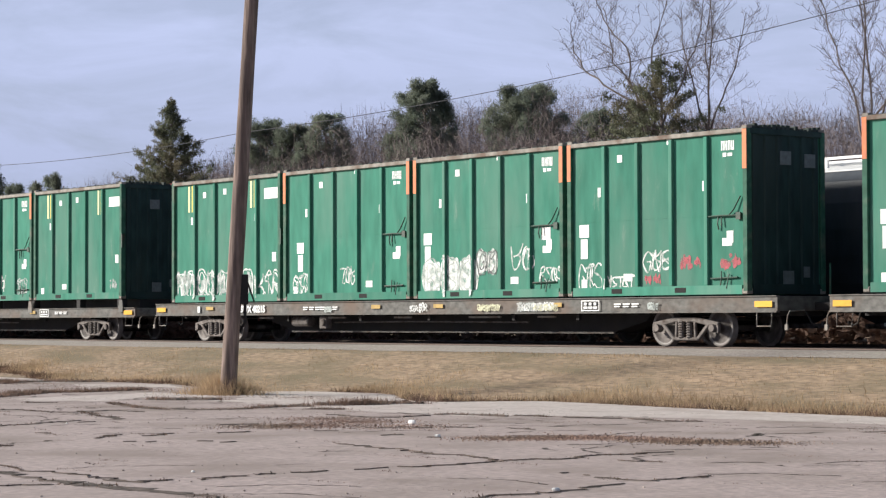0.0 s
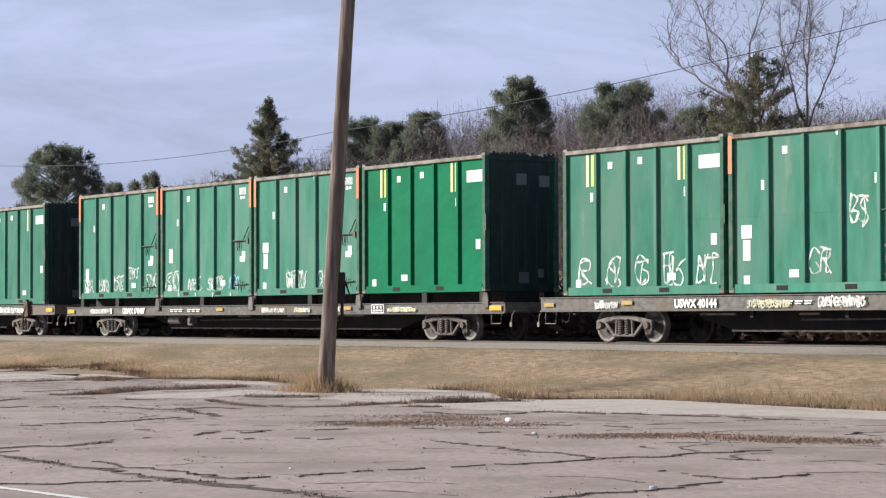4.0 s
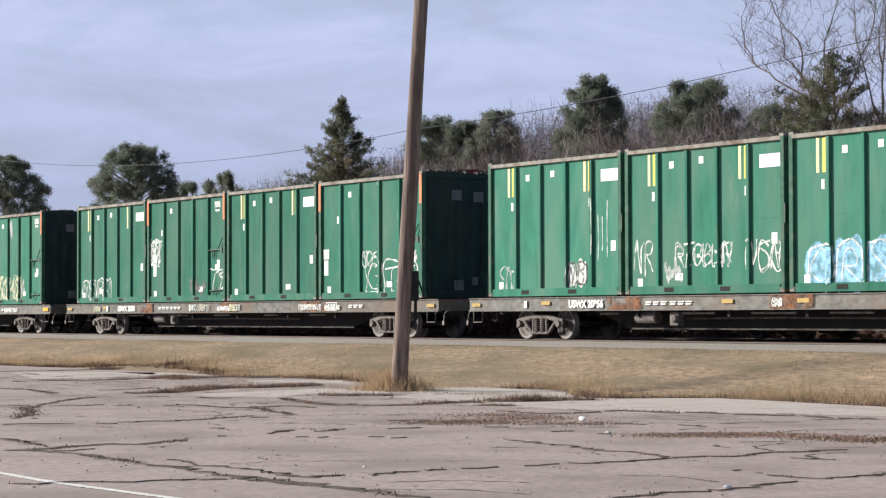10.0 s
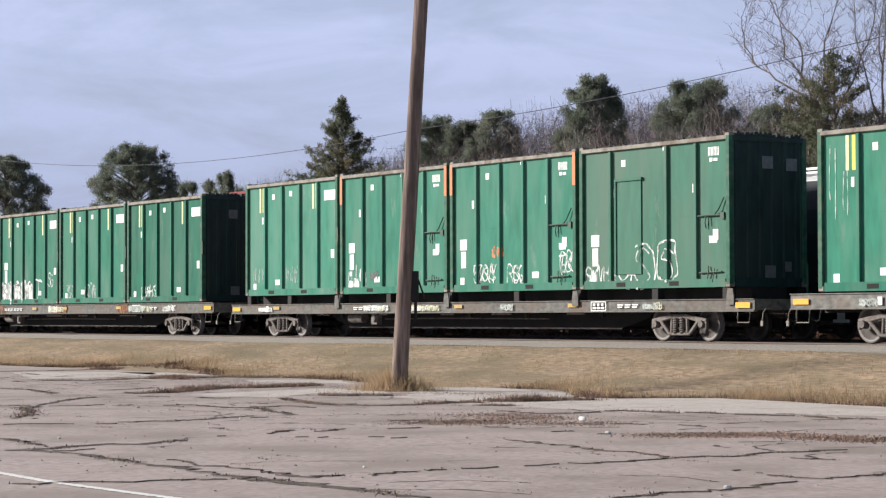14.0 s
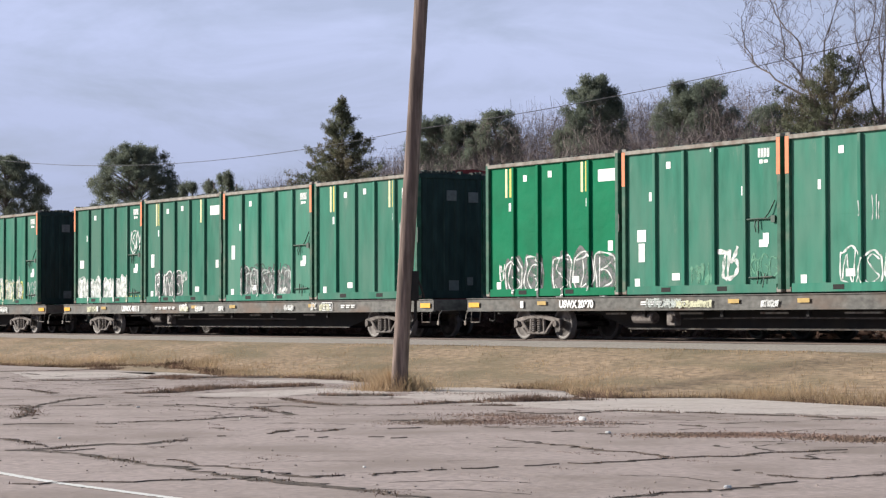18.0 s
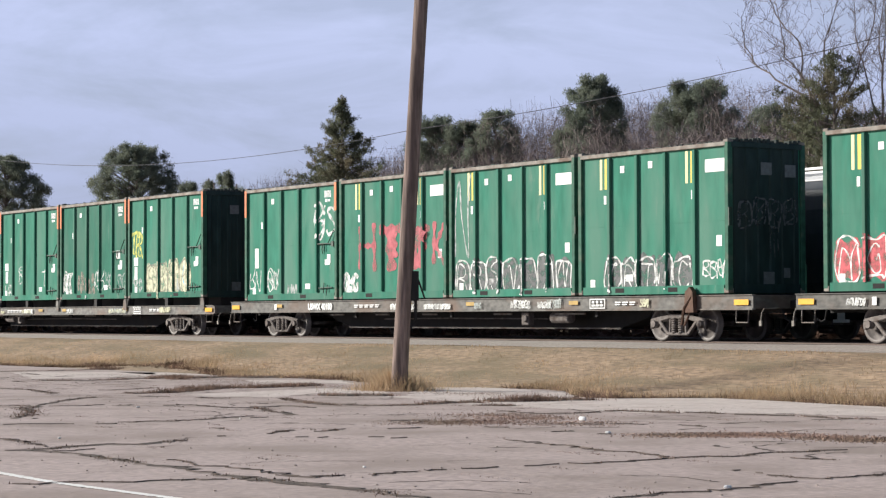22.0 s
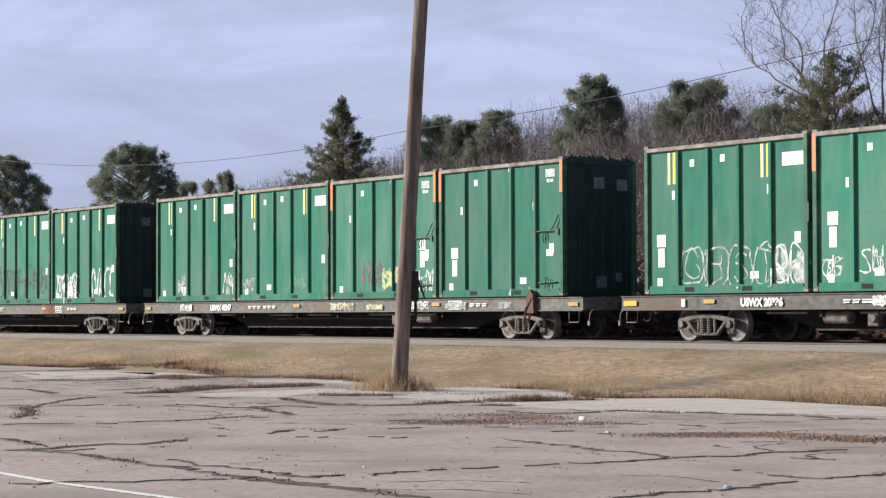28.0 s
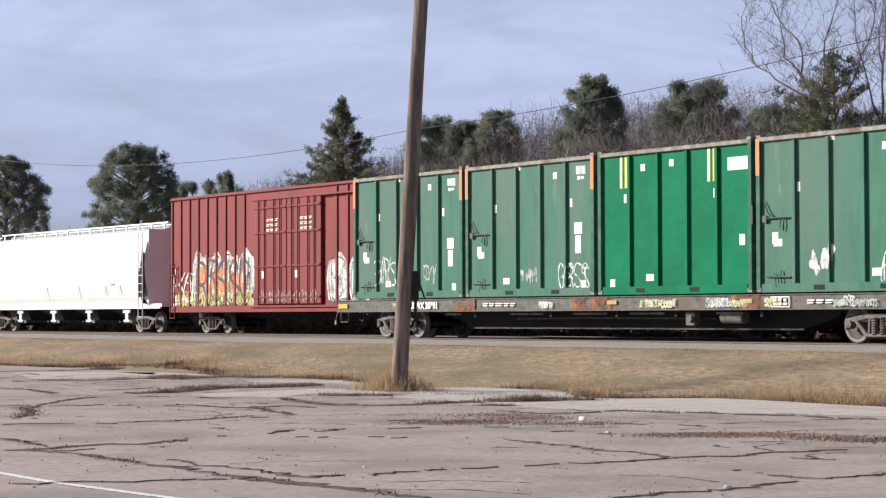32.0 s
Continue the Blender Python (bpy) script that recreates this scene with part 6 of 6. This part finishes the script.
car(0, (("y", G, tags(.05, .22, (.08, .2), colour="silver") + tags(.05, .25, (.6, .74), style="fill") + tags(.2, .75, (.78, .92), style="drip")),
        ("y", G, tags(.14, .36, (.05, .18)) + tags(.08, .2, (.25, .37), style="smear", colour="silver") + tags(.18, .34, (.32, .68)) + tags(.14, .36, (.76, .98))),
        ("y", G, [(.08, .72, .01, .34, "fill", "blue", "white"), (.70, .98, .0, .37, "fill", "cream", "white")]),
        ("o", G, two(.1, .42) + tags(.08, .25, (.04, .18), style="smear", colour="silver") + tags(.06, .2, (.22, .35), style="smear", colour="silver") + tags(.06, .18, (.42, .55), style="bold") + tags(.02, .1, (.72, .9), style="bold"))), ends=AMBER_DULL, mark="USWX 20356", mark_x=-8.4, rusty=True)
car(1, (("y", G, [(.06, .5, .0, .26, "outline", "white")]),
        ("o", G, [(.03, .17, .36, .6, "scribble", "white"), (.08, 0, .42, 0, "card"), (.085, 0, .31, 0, "tall")] + tags(.1, .3, (.8, .98)) + tags(.06, .24, (.54, .74), style="smear", colour="grey")),
        ("y", G, []),
        ("o", G, two(.06, .38) + [(.45, .95, .0, .33, "outline", "white")] + tags(.27, .4, (.42, .58)) + tags(.3, .38, (.88, .93), style="bold"))), ends=AMBER_DULL, mark="USWX 20281", mark_x=-8.4, rusty=True)
car(2, (("y", G, tags(.4, .95, (.05, .17), style="drip", colour="silver") + tags(.03, .3, (.44, .6), style="bold") + tags(.05, .26, (.61, .73), style="drip")),
        ("o", G, two(.09, .36) + tags(.1, .36, (.8, .97), style="bold") + tags(.6, .84, (.85, .9), style="drip")),
        ("y", G, tags(.1, .32, (.03, .22)) + [(.38, .74, .0, .33, "outline", "silver"), (.76, .93, .08, .3, "outline", "white")]),
        ("o", G, two(.1, .36) + [(.17, .64, .02, .33, "outline", "cream")] + tags(.04, .3, (.2, .62), style="bold", colour="cream") + tags(.1, .26, (.6, .69), style="smear", colour="silver") + tags(.74, .95, (.43, .49), style="smear", colour="silver"))), off=-0.6, mark="USWX 40161", mark_x=-7.9)
car(3, (("y", C, tags(.1, .25, (.08, .22), (.45, .6), style="drip", colour="silver")),
        ("o", C, two(.1, .38) + tags(.0, .28, (.07, .24), style="drip") + tags(.03, .2, (.08, .2), style="smear") + tags(.1, .2, (.28, .36), style="smear", colour="grey")),
        ("o", C, two(.1, .36) + tags(.06, .2, (.2, .37), (.46, .6)) + tags(.24, .34, (.33, .43), style="smear", colour="orange") + tags(.12, .28, (.86, .96))),
        ("d", F, two(.1, .34) + [(.22, .66, .0, .33, "outline", "white")] + tags(.03, .16, (.03, .2)))), raised=True, off=-0.25)
car(4, (("y", G, tags(.05, .22, (.28, .4)) + tags(.05, .26, (.58, .92))),
        ("y", G, two(.1, .42) + [(.02, .58, .0, .24, "fill", "white", "grey")] + tags(.05, .27, (.61, .72)) + tags(.18, .32, (.82, .9))),
        ("y", G, tags(.04, .2, (.1, .24), (.4, .55), colour="silver")), ("y", G, tags(.03, .16, (.2, .4)))), mark="USWX 20397", mark_x=-8.5, rusty=True)
car(5, (("y", N, [(.14, .44, .0, .3, "fill", "grey", "white"), (.5, .97, .0, .32, "fill", "grey", "white")] + tags(.13, .24, (.1, .14))),
        ("o", G, two(.12, .4) + tags(.05, .2, (.44, .58), style="smear", colour="green") + tags(.1, .28, (.61, .74), style="bold") + tags(.1, .25, (.81, .97), colour="green")),
        ("o", G, [(.28, .64, .02, .27, "outline", "white")] + tags(.1, .25, (.64, .78)) + tags(.08, .22, (.82, .98)) + tags(.4, .6, (.4, .5), style="drip", colour="silver")),
        ("y", G, tags(.05, .28, (.03, .17)) + tags(.08, .32, (.23, .36), (.43, .55), (.62, .75), (.82, .97)))), mark="USWX 20370", mark_x=-8.7)
car(6, (("o", G, [(.1, 0, .40, 0, "card"), (.04, .8, .0, .27, "fill", "white", "silver"), (.06, .8, .0, .14, "smear", "silver")] + tags(.0, .07, (.74, 1.0), style="smear", colour="yellow") + tags(.5, .72, (.82, .97))),
        ("y", G, [(.1, 0, .4, 0, "tall"), (.13, .5, .0, .3, "fill", "grey", "white")] + tags(.18, .3, (.46, .56), style="smear", colour="silver")),
        ("o", G, [(.1, 0, .44, 0, "tall"), (.2, .76, .02, .3, "fill", "grey", "silver")] + tags(.12, .32, (.2, .72), colour="black") + tags(.03, .1, (.6, .72), style="bold")),
        ("y", G, tags(.1, .28, (.81, .91)) + tags(.2, .78, (.82, .95), style="drip", colour="silver"))), off=-0.15, mark="USWX 40111", mark_x=-7.8)
car(7, (("y", G, [(.05, .76, .04, .34, "fill", "red", "white")] + tags(.28, .56, (.63, .76)) + tags(.08, .25, (.83, .91), colour="silver")),
        ("y", G, [(.12, 0, .40, 0, "card"), (.25, .97, .02, .46, "fill", "pink", "white")] + tags(.0, .25, (.0, .17), style="smear") + tags(.02, .26, (.17, .3), style="smear", colour="lime") + tags(.05, .52, (.84, .98), style="smear", colour="lime") + tags(.04, .44, (.45, .7), style="smear", colour="white")),
        ("o", G, tags(.05, .28, (.27, .42), style="smear", colour="lime") + tags(.05, .25, (.42, .6), style="smear", colour="cream") + tags(.08, .33, (.47, .6), style="bold")),
        ("o", G, [(.1, 0, .34, 0, "card"), (.03, .62, .0, .28, "scribble", "cream"), (.61, .73, .05, .24, "fill", "yellow", "black")] + tags(.02, .3, (.04, .72), style="smear", colour="silver") + tags(.08, .25, (.8, .98), colour="silver"))), off=-0.3, mark="USWX 40116", mark_x=-7.8)
car(8, (("o", G, [(.12, 0, .40, 0, "tall"), (.12, 0, .35, 0, "tall")] + tags(.08, .26, (.04, .17), (.24, .37)) + tags(.05, .13, (.46, .6), style="smear", colour="silver") + tags(.5, .8, (.76, .98), style="bold")),
        ("y", G, tags(.2, .62, (.17, .98), style="block", colour="pink") + tags(.05, .2, (.03, .17), style="bold")),
        ("y", G, tags(.35, .95, (.04, .18), colour="silver") + [(.03, .97, .0, .3, "fill", "grey", "white")]),
        ("y", G, [(.17, .76, .0, .27, "fill", "grey", "white")] + tags(.1, .22, (.82, .97)))), mark="USWX 40180", mark_x=-7.9, brake=True, off=-0.18)
car(9, (("y", G, tags(.03, .28, (.42, .58), style="smear") + tags(.05, .3, (.6, .88), style="bold")),
        ("o", G, two(.1, .37) + tags(.02, .16, (.08, .2)) + tags(.2, .36, (.31, .39)) + tags(.15, .32, (.71, .79))),
        ("o", G, [(.86, 0, .44, 0, "card")] + tags(.05, .28, (.03, .16), style="scribble") + tags(.03, .28, (.24, .52), style="smear", colour="tan") + tags(.1, .3, (.52, .66)) + tags(.1, .26, (.68, .78), (.86, .97), colour="silver") + tags(.0, .05, (.36, .5), style="smear")),
        ("o", G, two(.09, .36) + tags(.42, .66, (.02, .18), style="bold", colour="yellow") + [(.23, .82, .0, .36, "fill", "cream", "tan")] + tags(.05, .2, (.05, .2), (.6, .69), style="smear", colour="silver") + tags(.1, .33, (.72, .78), colour="blue"))), raised=True, off=0.2, mark="USWX 630346", mark_x=-8.9)
car(10, (("y", G, tags(.22, .54, (.06, .21), style="outline") + tags(.03, .22, (.08, .2), style="smear") + [(.4, .8, .0, .33, "outline", "white")] + tags(.04, .26, (.82, .98))),
         ("y", G, two(.1, .46) + tags(.1, .38, (.06, .14), (.25, .35), (.42, .51), (.62, .71), (.83, .93))),
         ("o", G, tags(.0, .24, (.03, .97), style="smear", colour="lime") + [(.22, .95, .06, .37, "fill", "white", "cream")] + tags(.0, .12, (.1, .96), style="scribble", colour="lime") + tags(.04, .3, (.5, .95), style="smear", colour="cream")),
         ("o", G, two(.1, .42) + tags(.45, .62, (.07, .17), style="drip", colour="silver") + tags(.07, .34, (.22, .41), style="drip") + tags(.74, .95, (.67, .77), style="drip", colour="silver"))), ends=AMBER_DULL, off=0.64)
car(11, (("y", G, two(.1, .36) + [(.23, .82, .02, .33, "outline", "silver")] + tags(.02, .3, (.78, .98), style="smear", colour="silver") + tags(.02, .3, (.78, .98))),
         ("o", G, two(.1, .45) + tags(.08, .22, (.04, .15), (.43, .55)) + tags(.1, .26, (.25, .37), (.62, .75), (.85, .96))),
         ("y", G, [(.1, 0, .44, 0, "card")] + tags(.02, .24, (.08, .15)) + tags(.08, .28, (.24, .39), style="bold") + tags(.1, .24, (.44, .56)) + tags(.08, .36, (.64, .9)) + tags(.0, .06, (.4, .9), style="smear")),
         ("y", G, two(.1, .4) + tags(.04, .2, (.3, .5), (.6, .85)))), mark="USWX 20336", mark_x=-8.5, off=0.25)
car(12, (("y", G, tags(.05, .26, (.27, .4), style="smear", colour="silver") + tags(.04, .26, (.84, .97))),
         ("y", G, tags(.08, .2, (.04, .18), colour="silver") + tags(.08, .26, (.6, .75), style="smear", colour="green")),
         ("o", G, tags(.1, .3, (.28, .5), style="smear", colour="grey") + tags(.1, .25, (.5, .68), style="bold", colour="lime") + two(.86, .42) + tags(.04, .22, (.77, .96))),
         ("o", G, two(.12, .34) + tags(.0, .06, (.55, .9), style="smear", colour="silver"))), mark="USWX 40247", mark_x=-7.9, brake=True, ends=AMBER_DULL, off=0.2)
car(13, (("O", G, two(.9, .44) + [(.06, .75, .0, .28, "outline", "white")] + tags(.68, .82, (.1, .16), style="drip")),
         ("y", G, [(.04, .54, .0, .33, "fill", "grey", "white")] + tags(.08, .25, (.62, .74))),
         ("y", G, tags(.08, .4, (.1, .95), colour="black") + tags(.14, .34, (.2, .9), style="drip", colour="grey")),
         ("y", G, tags(.02, .33, (.06, .42), style="bold") + tags(.0, .26, (.16, .36), style="smear") + tags(.07, .36, (.62, .95), style="bold"))), mark="USWX 20293", mark_x=-8.7, ends=AMBER_DULL, rusty=True, off=0.23)
car(14, (("O", F, two(.88, .42) + tags(.1, .32, (.18, .42)) + tags(.12, .26, (.64, .76), colour="silver")),
         ("O", F, two(.87, .48) + tags(.1, .2, (.44, .56), style="smear", colour="silver") + tags(.05, .22, (.72, .95))),
         ("y", N, []),
         ("O", F, two(.9, .42) + tags(.1, .3, (.3, .43), style="smear") + tags(.04, .24, (.68, .88)))), mark="USWX 20391", mark_x=-8.9, brake=True, rusty=True)

# ---- parked cars on the far track ----


def parked_hopper(x, dark=False):
    h = thing("covered_hopper", "covered hopper car with its shaded sides coloured dark slate" if dark else "white covered hopper car parked on the far track", "hopper car", pose(x, PARKED_Y, 0), "parked hopper cars")
    half = 8.75
    ring = [(-1.32, 1.02), (-1.44, 1.35), (-1.56, 2.0), (-1.60, 2.6), (-1.56, 3.2), (-1.44, 3.7), (-1.22, 3.98), (-0.5, 4.12), (0.5, 4.12), (1.22, 3.98), (1.44, 3.7), (1.56, 3.2), (1.60, 2.6), (1.56, 2.0), (1.44, 1.35), (1.32, 1.02)]
    # dark: the passing train's shade on the sides is put into the colour
    part("body", Shape().loft([[(a, y, z) for y, z in ring] for a in (-half, -half / 2, 0, half / 2, half)]), SLATE if dark else HOPPER, h, "smooth curved body coloured dark for shade" if dark else "smooth white curved body")
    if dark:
        # white sheet for the sunlit strip above the painted shade
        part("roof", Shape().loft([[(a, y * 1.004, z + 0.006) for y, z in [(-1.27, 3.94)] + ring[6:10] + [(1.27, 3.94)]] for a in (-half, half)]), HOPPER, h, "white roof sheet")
    for s in (-1, 1):
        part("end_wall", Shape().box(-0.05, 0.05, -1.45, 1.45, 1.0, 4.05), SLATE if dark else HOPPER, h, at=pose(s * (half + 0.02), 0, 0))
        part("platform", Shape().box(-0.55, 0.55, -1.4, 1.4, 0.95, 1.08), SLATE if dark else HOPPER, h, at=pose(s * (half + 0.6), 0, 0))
        part("slope_sheet", Shape().slab([(-0.9, 2.4), (-0.86, 2.4), (-0.1, 1.08), (-0.2, 1.08)], -1.3, 1.3), UNDER, h, at=pose(s * (half - 0.2), -0.2, 0, 0, 0, 0))
        # black plate laid on the side in place of the opening's shade
        cut = Shape().slab([(-0.55, 1.35), (0.0, 1.35), (0.0, 3.1), (-0.12, 3.1), (-0.5, 2.2)], -0.02, 0.02)
        part("end_opening", cut, BLACK, h, "triangular end opening, shade inside painted black", at=pose(s * (half - 0.02), -1.61, 0, 0, 0, 0 if s > 0 else 180))
        ladder = Shape()
        for q in range(10):
            ladder.tube([(-0.2, 0, 0.55 + 0.33 * q), (0.2, 0, 0.55 + 0.33 * q)], 0.018, 5)
        ladder.tube([(-0.2, 0, 0.45), (-0.2, 0, 3.9)], 0.022, 5).tube([(0.2, 0, 0.45), (0.2, 0, 3.9)], 0.022, 5)
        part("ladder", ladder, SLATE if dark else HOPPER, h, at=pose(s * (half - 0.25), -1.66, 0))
        part("coupler", COUPLER, UNDER, h, at=pose(s * (half + 1.0), 0, 0, 0, 0, 0 if s > 0 else 180))
    for s in (-1, 1):
        walk_rail = Shape().box(-half, half, -0.03, 0.03, 4.30, 4.36)
        part("roof_walk", walk_rail, HOPPER, h, at=pose(0, s * 0.55, 0))
        for q in range(15):
            part("roof_post", Shape().box(-0.04, 0.04, -0.03, 0.03, 4.05, 4.31), HOPPER, h, at=pose(-half + 0.3 + q * (2 * half - 0.6) / 14, s * 0.55, 0))
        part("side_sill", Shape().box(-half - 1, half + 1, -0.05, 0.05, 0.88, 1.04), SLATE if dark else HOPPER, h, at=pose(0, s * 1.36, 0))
    part("hatch_cover", Shape().box(-half + 0.4, half - 0.4, -0.3, 0.3, 4.05, 4.24), HOPPER, h, bevel=0.03)
    for q in range(4):
        x0 = -5.6 + 3.73 * q
        chute = Shape().loft([[(x0 - 1.4, -1.25, 1.03), (x0 + 1.4, -1.25, 1.03), (x0 + 1.4, 1.25, 1.03), (x0 - 1.4, 1.25, 1.03)], [(x0 - 0.35, -0.6, 0.42), (x0 + 0.35, -0.6, 0.42), (x0 + 0.35, 0.6, 0.42), (x0 - 0.35, 0.6, 0.42)]])
        # chutes coloured dark for the shade beneath the car
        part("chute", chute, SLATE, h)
        part("gate_guard", Shape().box(x0 + 0.5, x0 + 1.15, -1.30, -1.24, 0.72, 0.90).box(x0 + 0.7, x0 + 0.95, -1.29, -1.25, 0.40, 0.74).box(x0 + 0.55, x0 + 1.1, -1.295, -1.24, 0.36, 0.44), HOPPER, h, "pale gate guard")
        part("gate", Shape().box(x0 - 0.42, x0 + 0.42, -0.85, 0.85, 0.30, 0.42).tube([(x0, -1.2, 0.36), (x0, 1.2, 0.36)], 0.04, 6), TRUCK, h)
    for q, (u, z) in enumerate(((6.3, 1.75), (4.9, 1.7), (2.2, 1.65), (-1.2, 1.6))):
        part("stencil", Shape().box(-0.03, 0.03, -0.004, 0, -0.25, 0.25), INK, h, at=pose(u, -1.53, z))
    part("stencil", BARS, WHITE, h, at=pose(5.6, -1.55, 1.95)).data = LINES
    truck(h, -7.6), truck(h, 7.6)


for x in (-90.0, -110.3):
    parked_hopper(x)
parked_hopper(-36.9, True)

boxcar = thing("boxcar", "oxide red ribbed boxcar with graffiti parked on the far track", "boxcar", pose(-69.6, PARKED_Y, 0))
HALF, TOPZ, SIDE = 9.45, 5.15, -1.54
part("body", Shape().box(-HALF, HALF, SIDE + 0.05, -SIDE - 0.05, 0.86, TOPZ - 0.1), RED, boxcar)
part("roof", Shape().loft([[(a, -1.57, TOPZ - 0.10), (a, 1.57, TOPZ - 0.10), (a, 1.5, TOPZ), (a, 0, TOPZ + 0.12), (a, -1.5, TOPZ)] for a in (-HALF - 0.02, HALF + 0.02)]), RED, boxcar)
rib = Shape().hull([(-0.06, 0.06), (-0.05, 0), (0.05, 0), (0.06, 0.06)], 0.95, TOPZ - 0.14).mesh("rib", RED)
for k in range(26):
    x = -HALF + 0.12 + k * (2 * HALF - 0.24) / 25
    for s in (-1, 1):
        if abs(x) > 2.75:
            part("rib", rib, RED, boxcar, at=pose(x, s * -SIDE - s * 0.0 if s > 0 else SIDE, 0, 0, 0, 0 if s < 0 else 180))
for s in (-1, 1):
    part("side_sill", Shape().box(-HALF, HALF, -0.05, 0.05, 0.72, 0.95), RED, boxcar, at=pose(0, s * 1.53, 0))
    part("coupler", COUPLER, UNDER, boxcar, at=pose(s * (HALF + 0.0), 0, 0, 0, 0, 0 if s > 0 else 180))
    ladder = Shape()
    for q in range(7):
        ladder.tube([(-0.2, 0, 0.5 + 0.33 * q), (0.2, 0, 0.5 + 0.33 * q)], 0.018, 5)
    part("ladder", ladder.tube([(-0.2, 0, 0.45), (-0.2, 0, 2.6)], 0.02, 5).tube([(0.2, 0, 0.45), (0.2, 0, 2.6)], 0.02, 5), RED, boxcar, at=pose(s * (HALF - 0.3), SIDE - 0.06, 0))
for s in (-1, 1):
    door = part("plug_door", Shape().box(-1.2, 1.2, -0.07, 0.03, 1.0, TOPZ - 0.42), RED, boxcar, at=pose(s * 1.23, SIDE, 0), bevel=0.012)
    for q in (-0.8, -0.35, 0.35, 0.8):
        part("lock_rod", Shape().tube([(q, 0, 0.98), (q, 0, TOPZ - 0.4)], 0.024, 6), RED, door, at=pose(0, -0.11, 0))
    for z in (1.25, 2.35, 3.55, 4.45):
        part("rail", Shape().box(-1.18, 1.18, -0.03, 0.03, z - 0.03, z + 0.03), RED, door, at=pose(0, -0.085, 0))
    for z in (4.0, 3.82, 3.64):
        part("writing", BARS, WHITE, door, "white lettering bars", at=pose(0.15, -0.075, z))
    part("placard", PLACARD["mark"], WHITE, door, at=pose(-0.5, -0.075, 2.05))
part("door_track", Shape().box(-2.7, 5.2, -0.05, 0.05, TOPZ - 0.42, TOPZ - 0.36), RED, boxcar, at=pose(0, SIDE - 0.06, 0))
part("door_track", Shape().box(-2.7, 5.2, -0.05, 0.05, 0.88, 0.95), RED, boxcar, at=pose(0, SIDE - 0.06, 0))
part("underframe", Shape().box(-HALF + 0.2, HALF - 0.2, -0.4, 0.4, 0.5, 0.88), UNDER, boxcar)
flank = lambda x: SIDE + 0.046 if abs(x) > 2.5 else SIDE - 0.078
graffiti(boxcar, flank, -9.3, -2.6, 0.96, 1.45, "smear", "cream", seed=51)
graffiti(boxcar, flank, -7.6, -2.6, 1.0, 2.95, "fill", "white", "black", seed=56)
graffiti(boxcar, lambda x: flank(x) - 0.009, -7.0, -3.4, 1.25, 2.5, "smear", "orange", seed=52)
graffiti(boxcar, lambda x: flank(x) - 0.018, -7.3, -2.9, 1.15, 2.7, "bold", "black", seed=57)
graffiti(boxcar, lambda x: flank(x) - 0.018, -9.2, -7.3, 1.0, 2.3, "bold", "white", seed=58)
graffiti(boxcar, lambda x: flank(x) - 0.018, -8.8, -2.8, 1.0, 1.5, "tag", "yellow", seed=53)
graffiti(boxcar, flank, -2.2, 2.2, 1.05, 1.5, "drip", "silver", seed=59)
graffiti(boxcar, flank, 2.7, 5.6, 1.0, 2.7, "fill", "white", "black", seed=55)
truck(boxcar, -6.9), truck(boxcar, 6.9)


# ---- what moves ----
def motions():
    for ob, start, z in CARRIED:
        walk(ob, [(t, pose(start + SPEED * t - (SLIP if t > 11.65 else 0), TRAIN_Y, z)) for t in sorted({*range(33), 10.5, 11.2, 11.4, 11.6, 11.8, 12.2, 12.5})])
    step = SPEED / FPS / RADIUS
    for start, wheels in SPINNING:
        first, last = [max(0, min(32 * FPS, round((x - start) / SPEED * FPS))) for x in (-108.0, -14.0)]
        for w in wheels:
            x = w.matrix_basis.translation.x
            spin = lambda k: Matrix.Translation((x, 0, RADIUS)) @ Matrix.Rotation(step * (k - first), 4, "Y")
            walk(w, [(k / FPS, spin(max(first, min(last, k)))) for k in sorted({0, 32 * FPS, *range(first, last + 1)})])


motions()
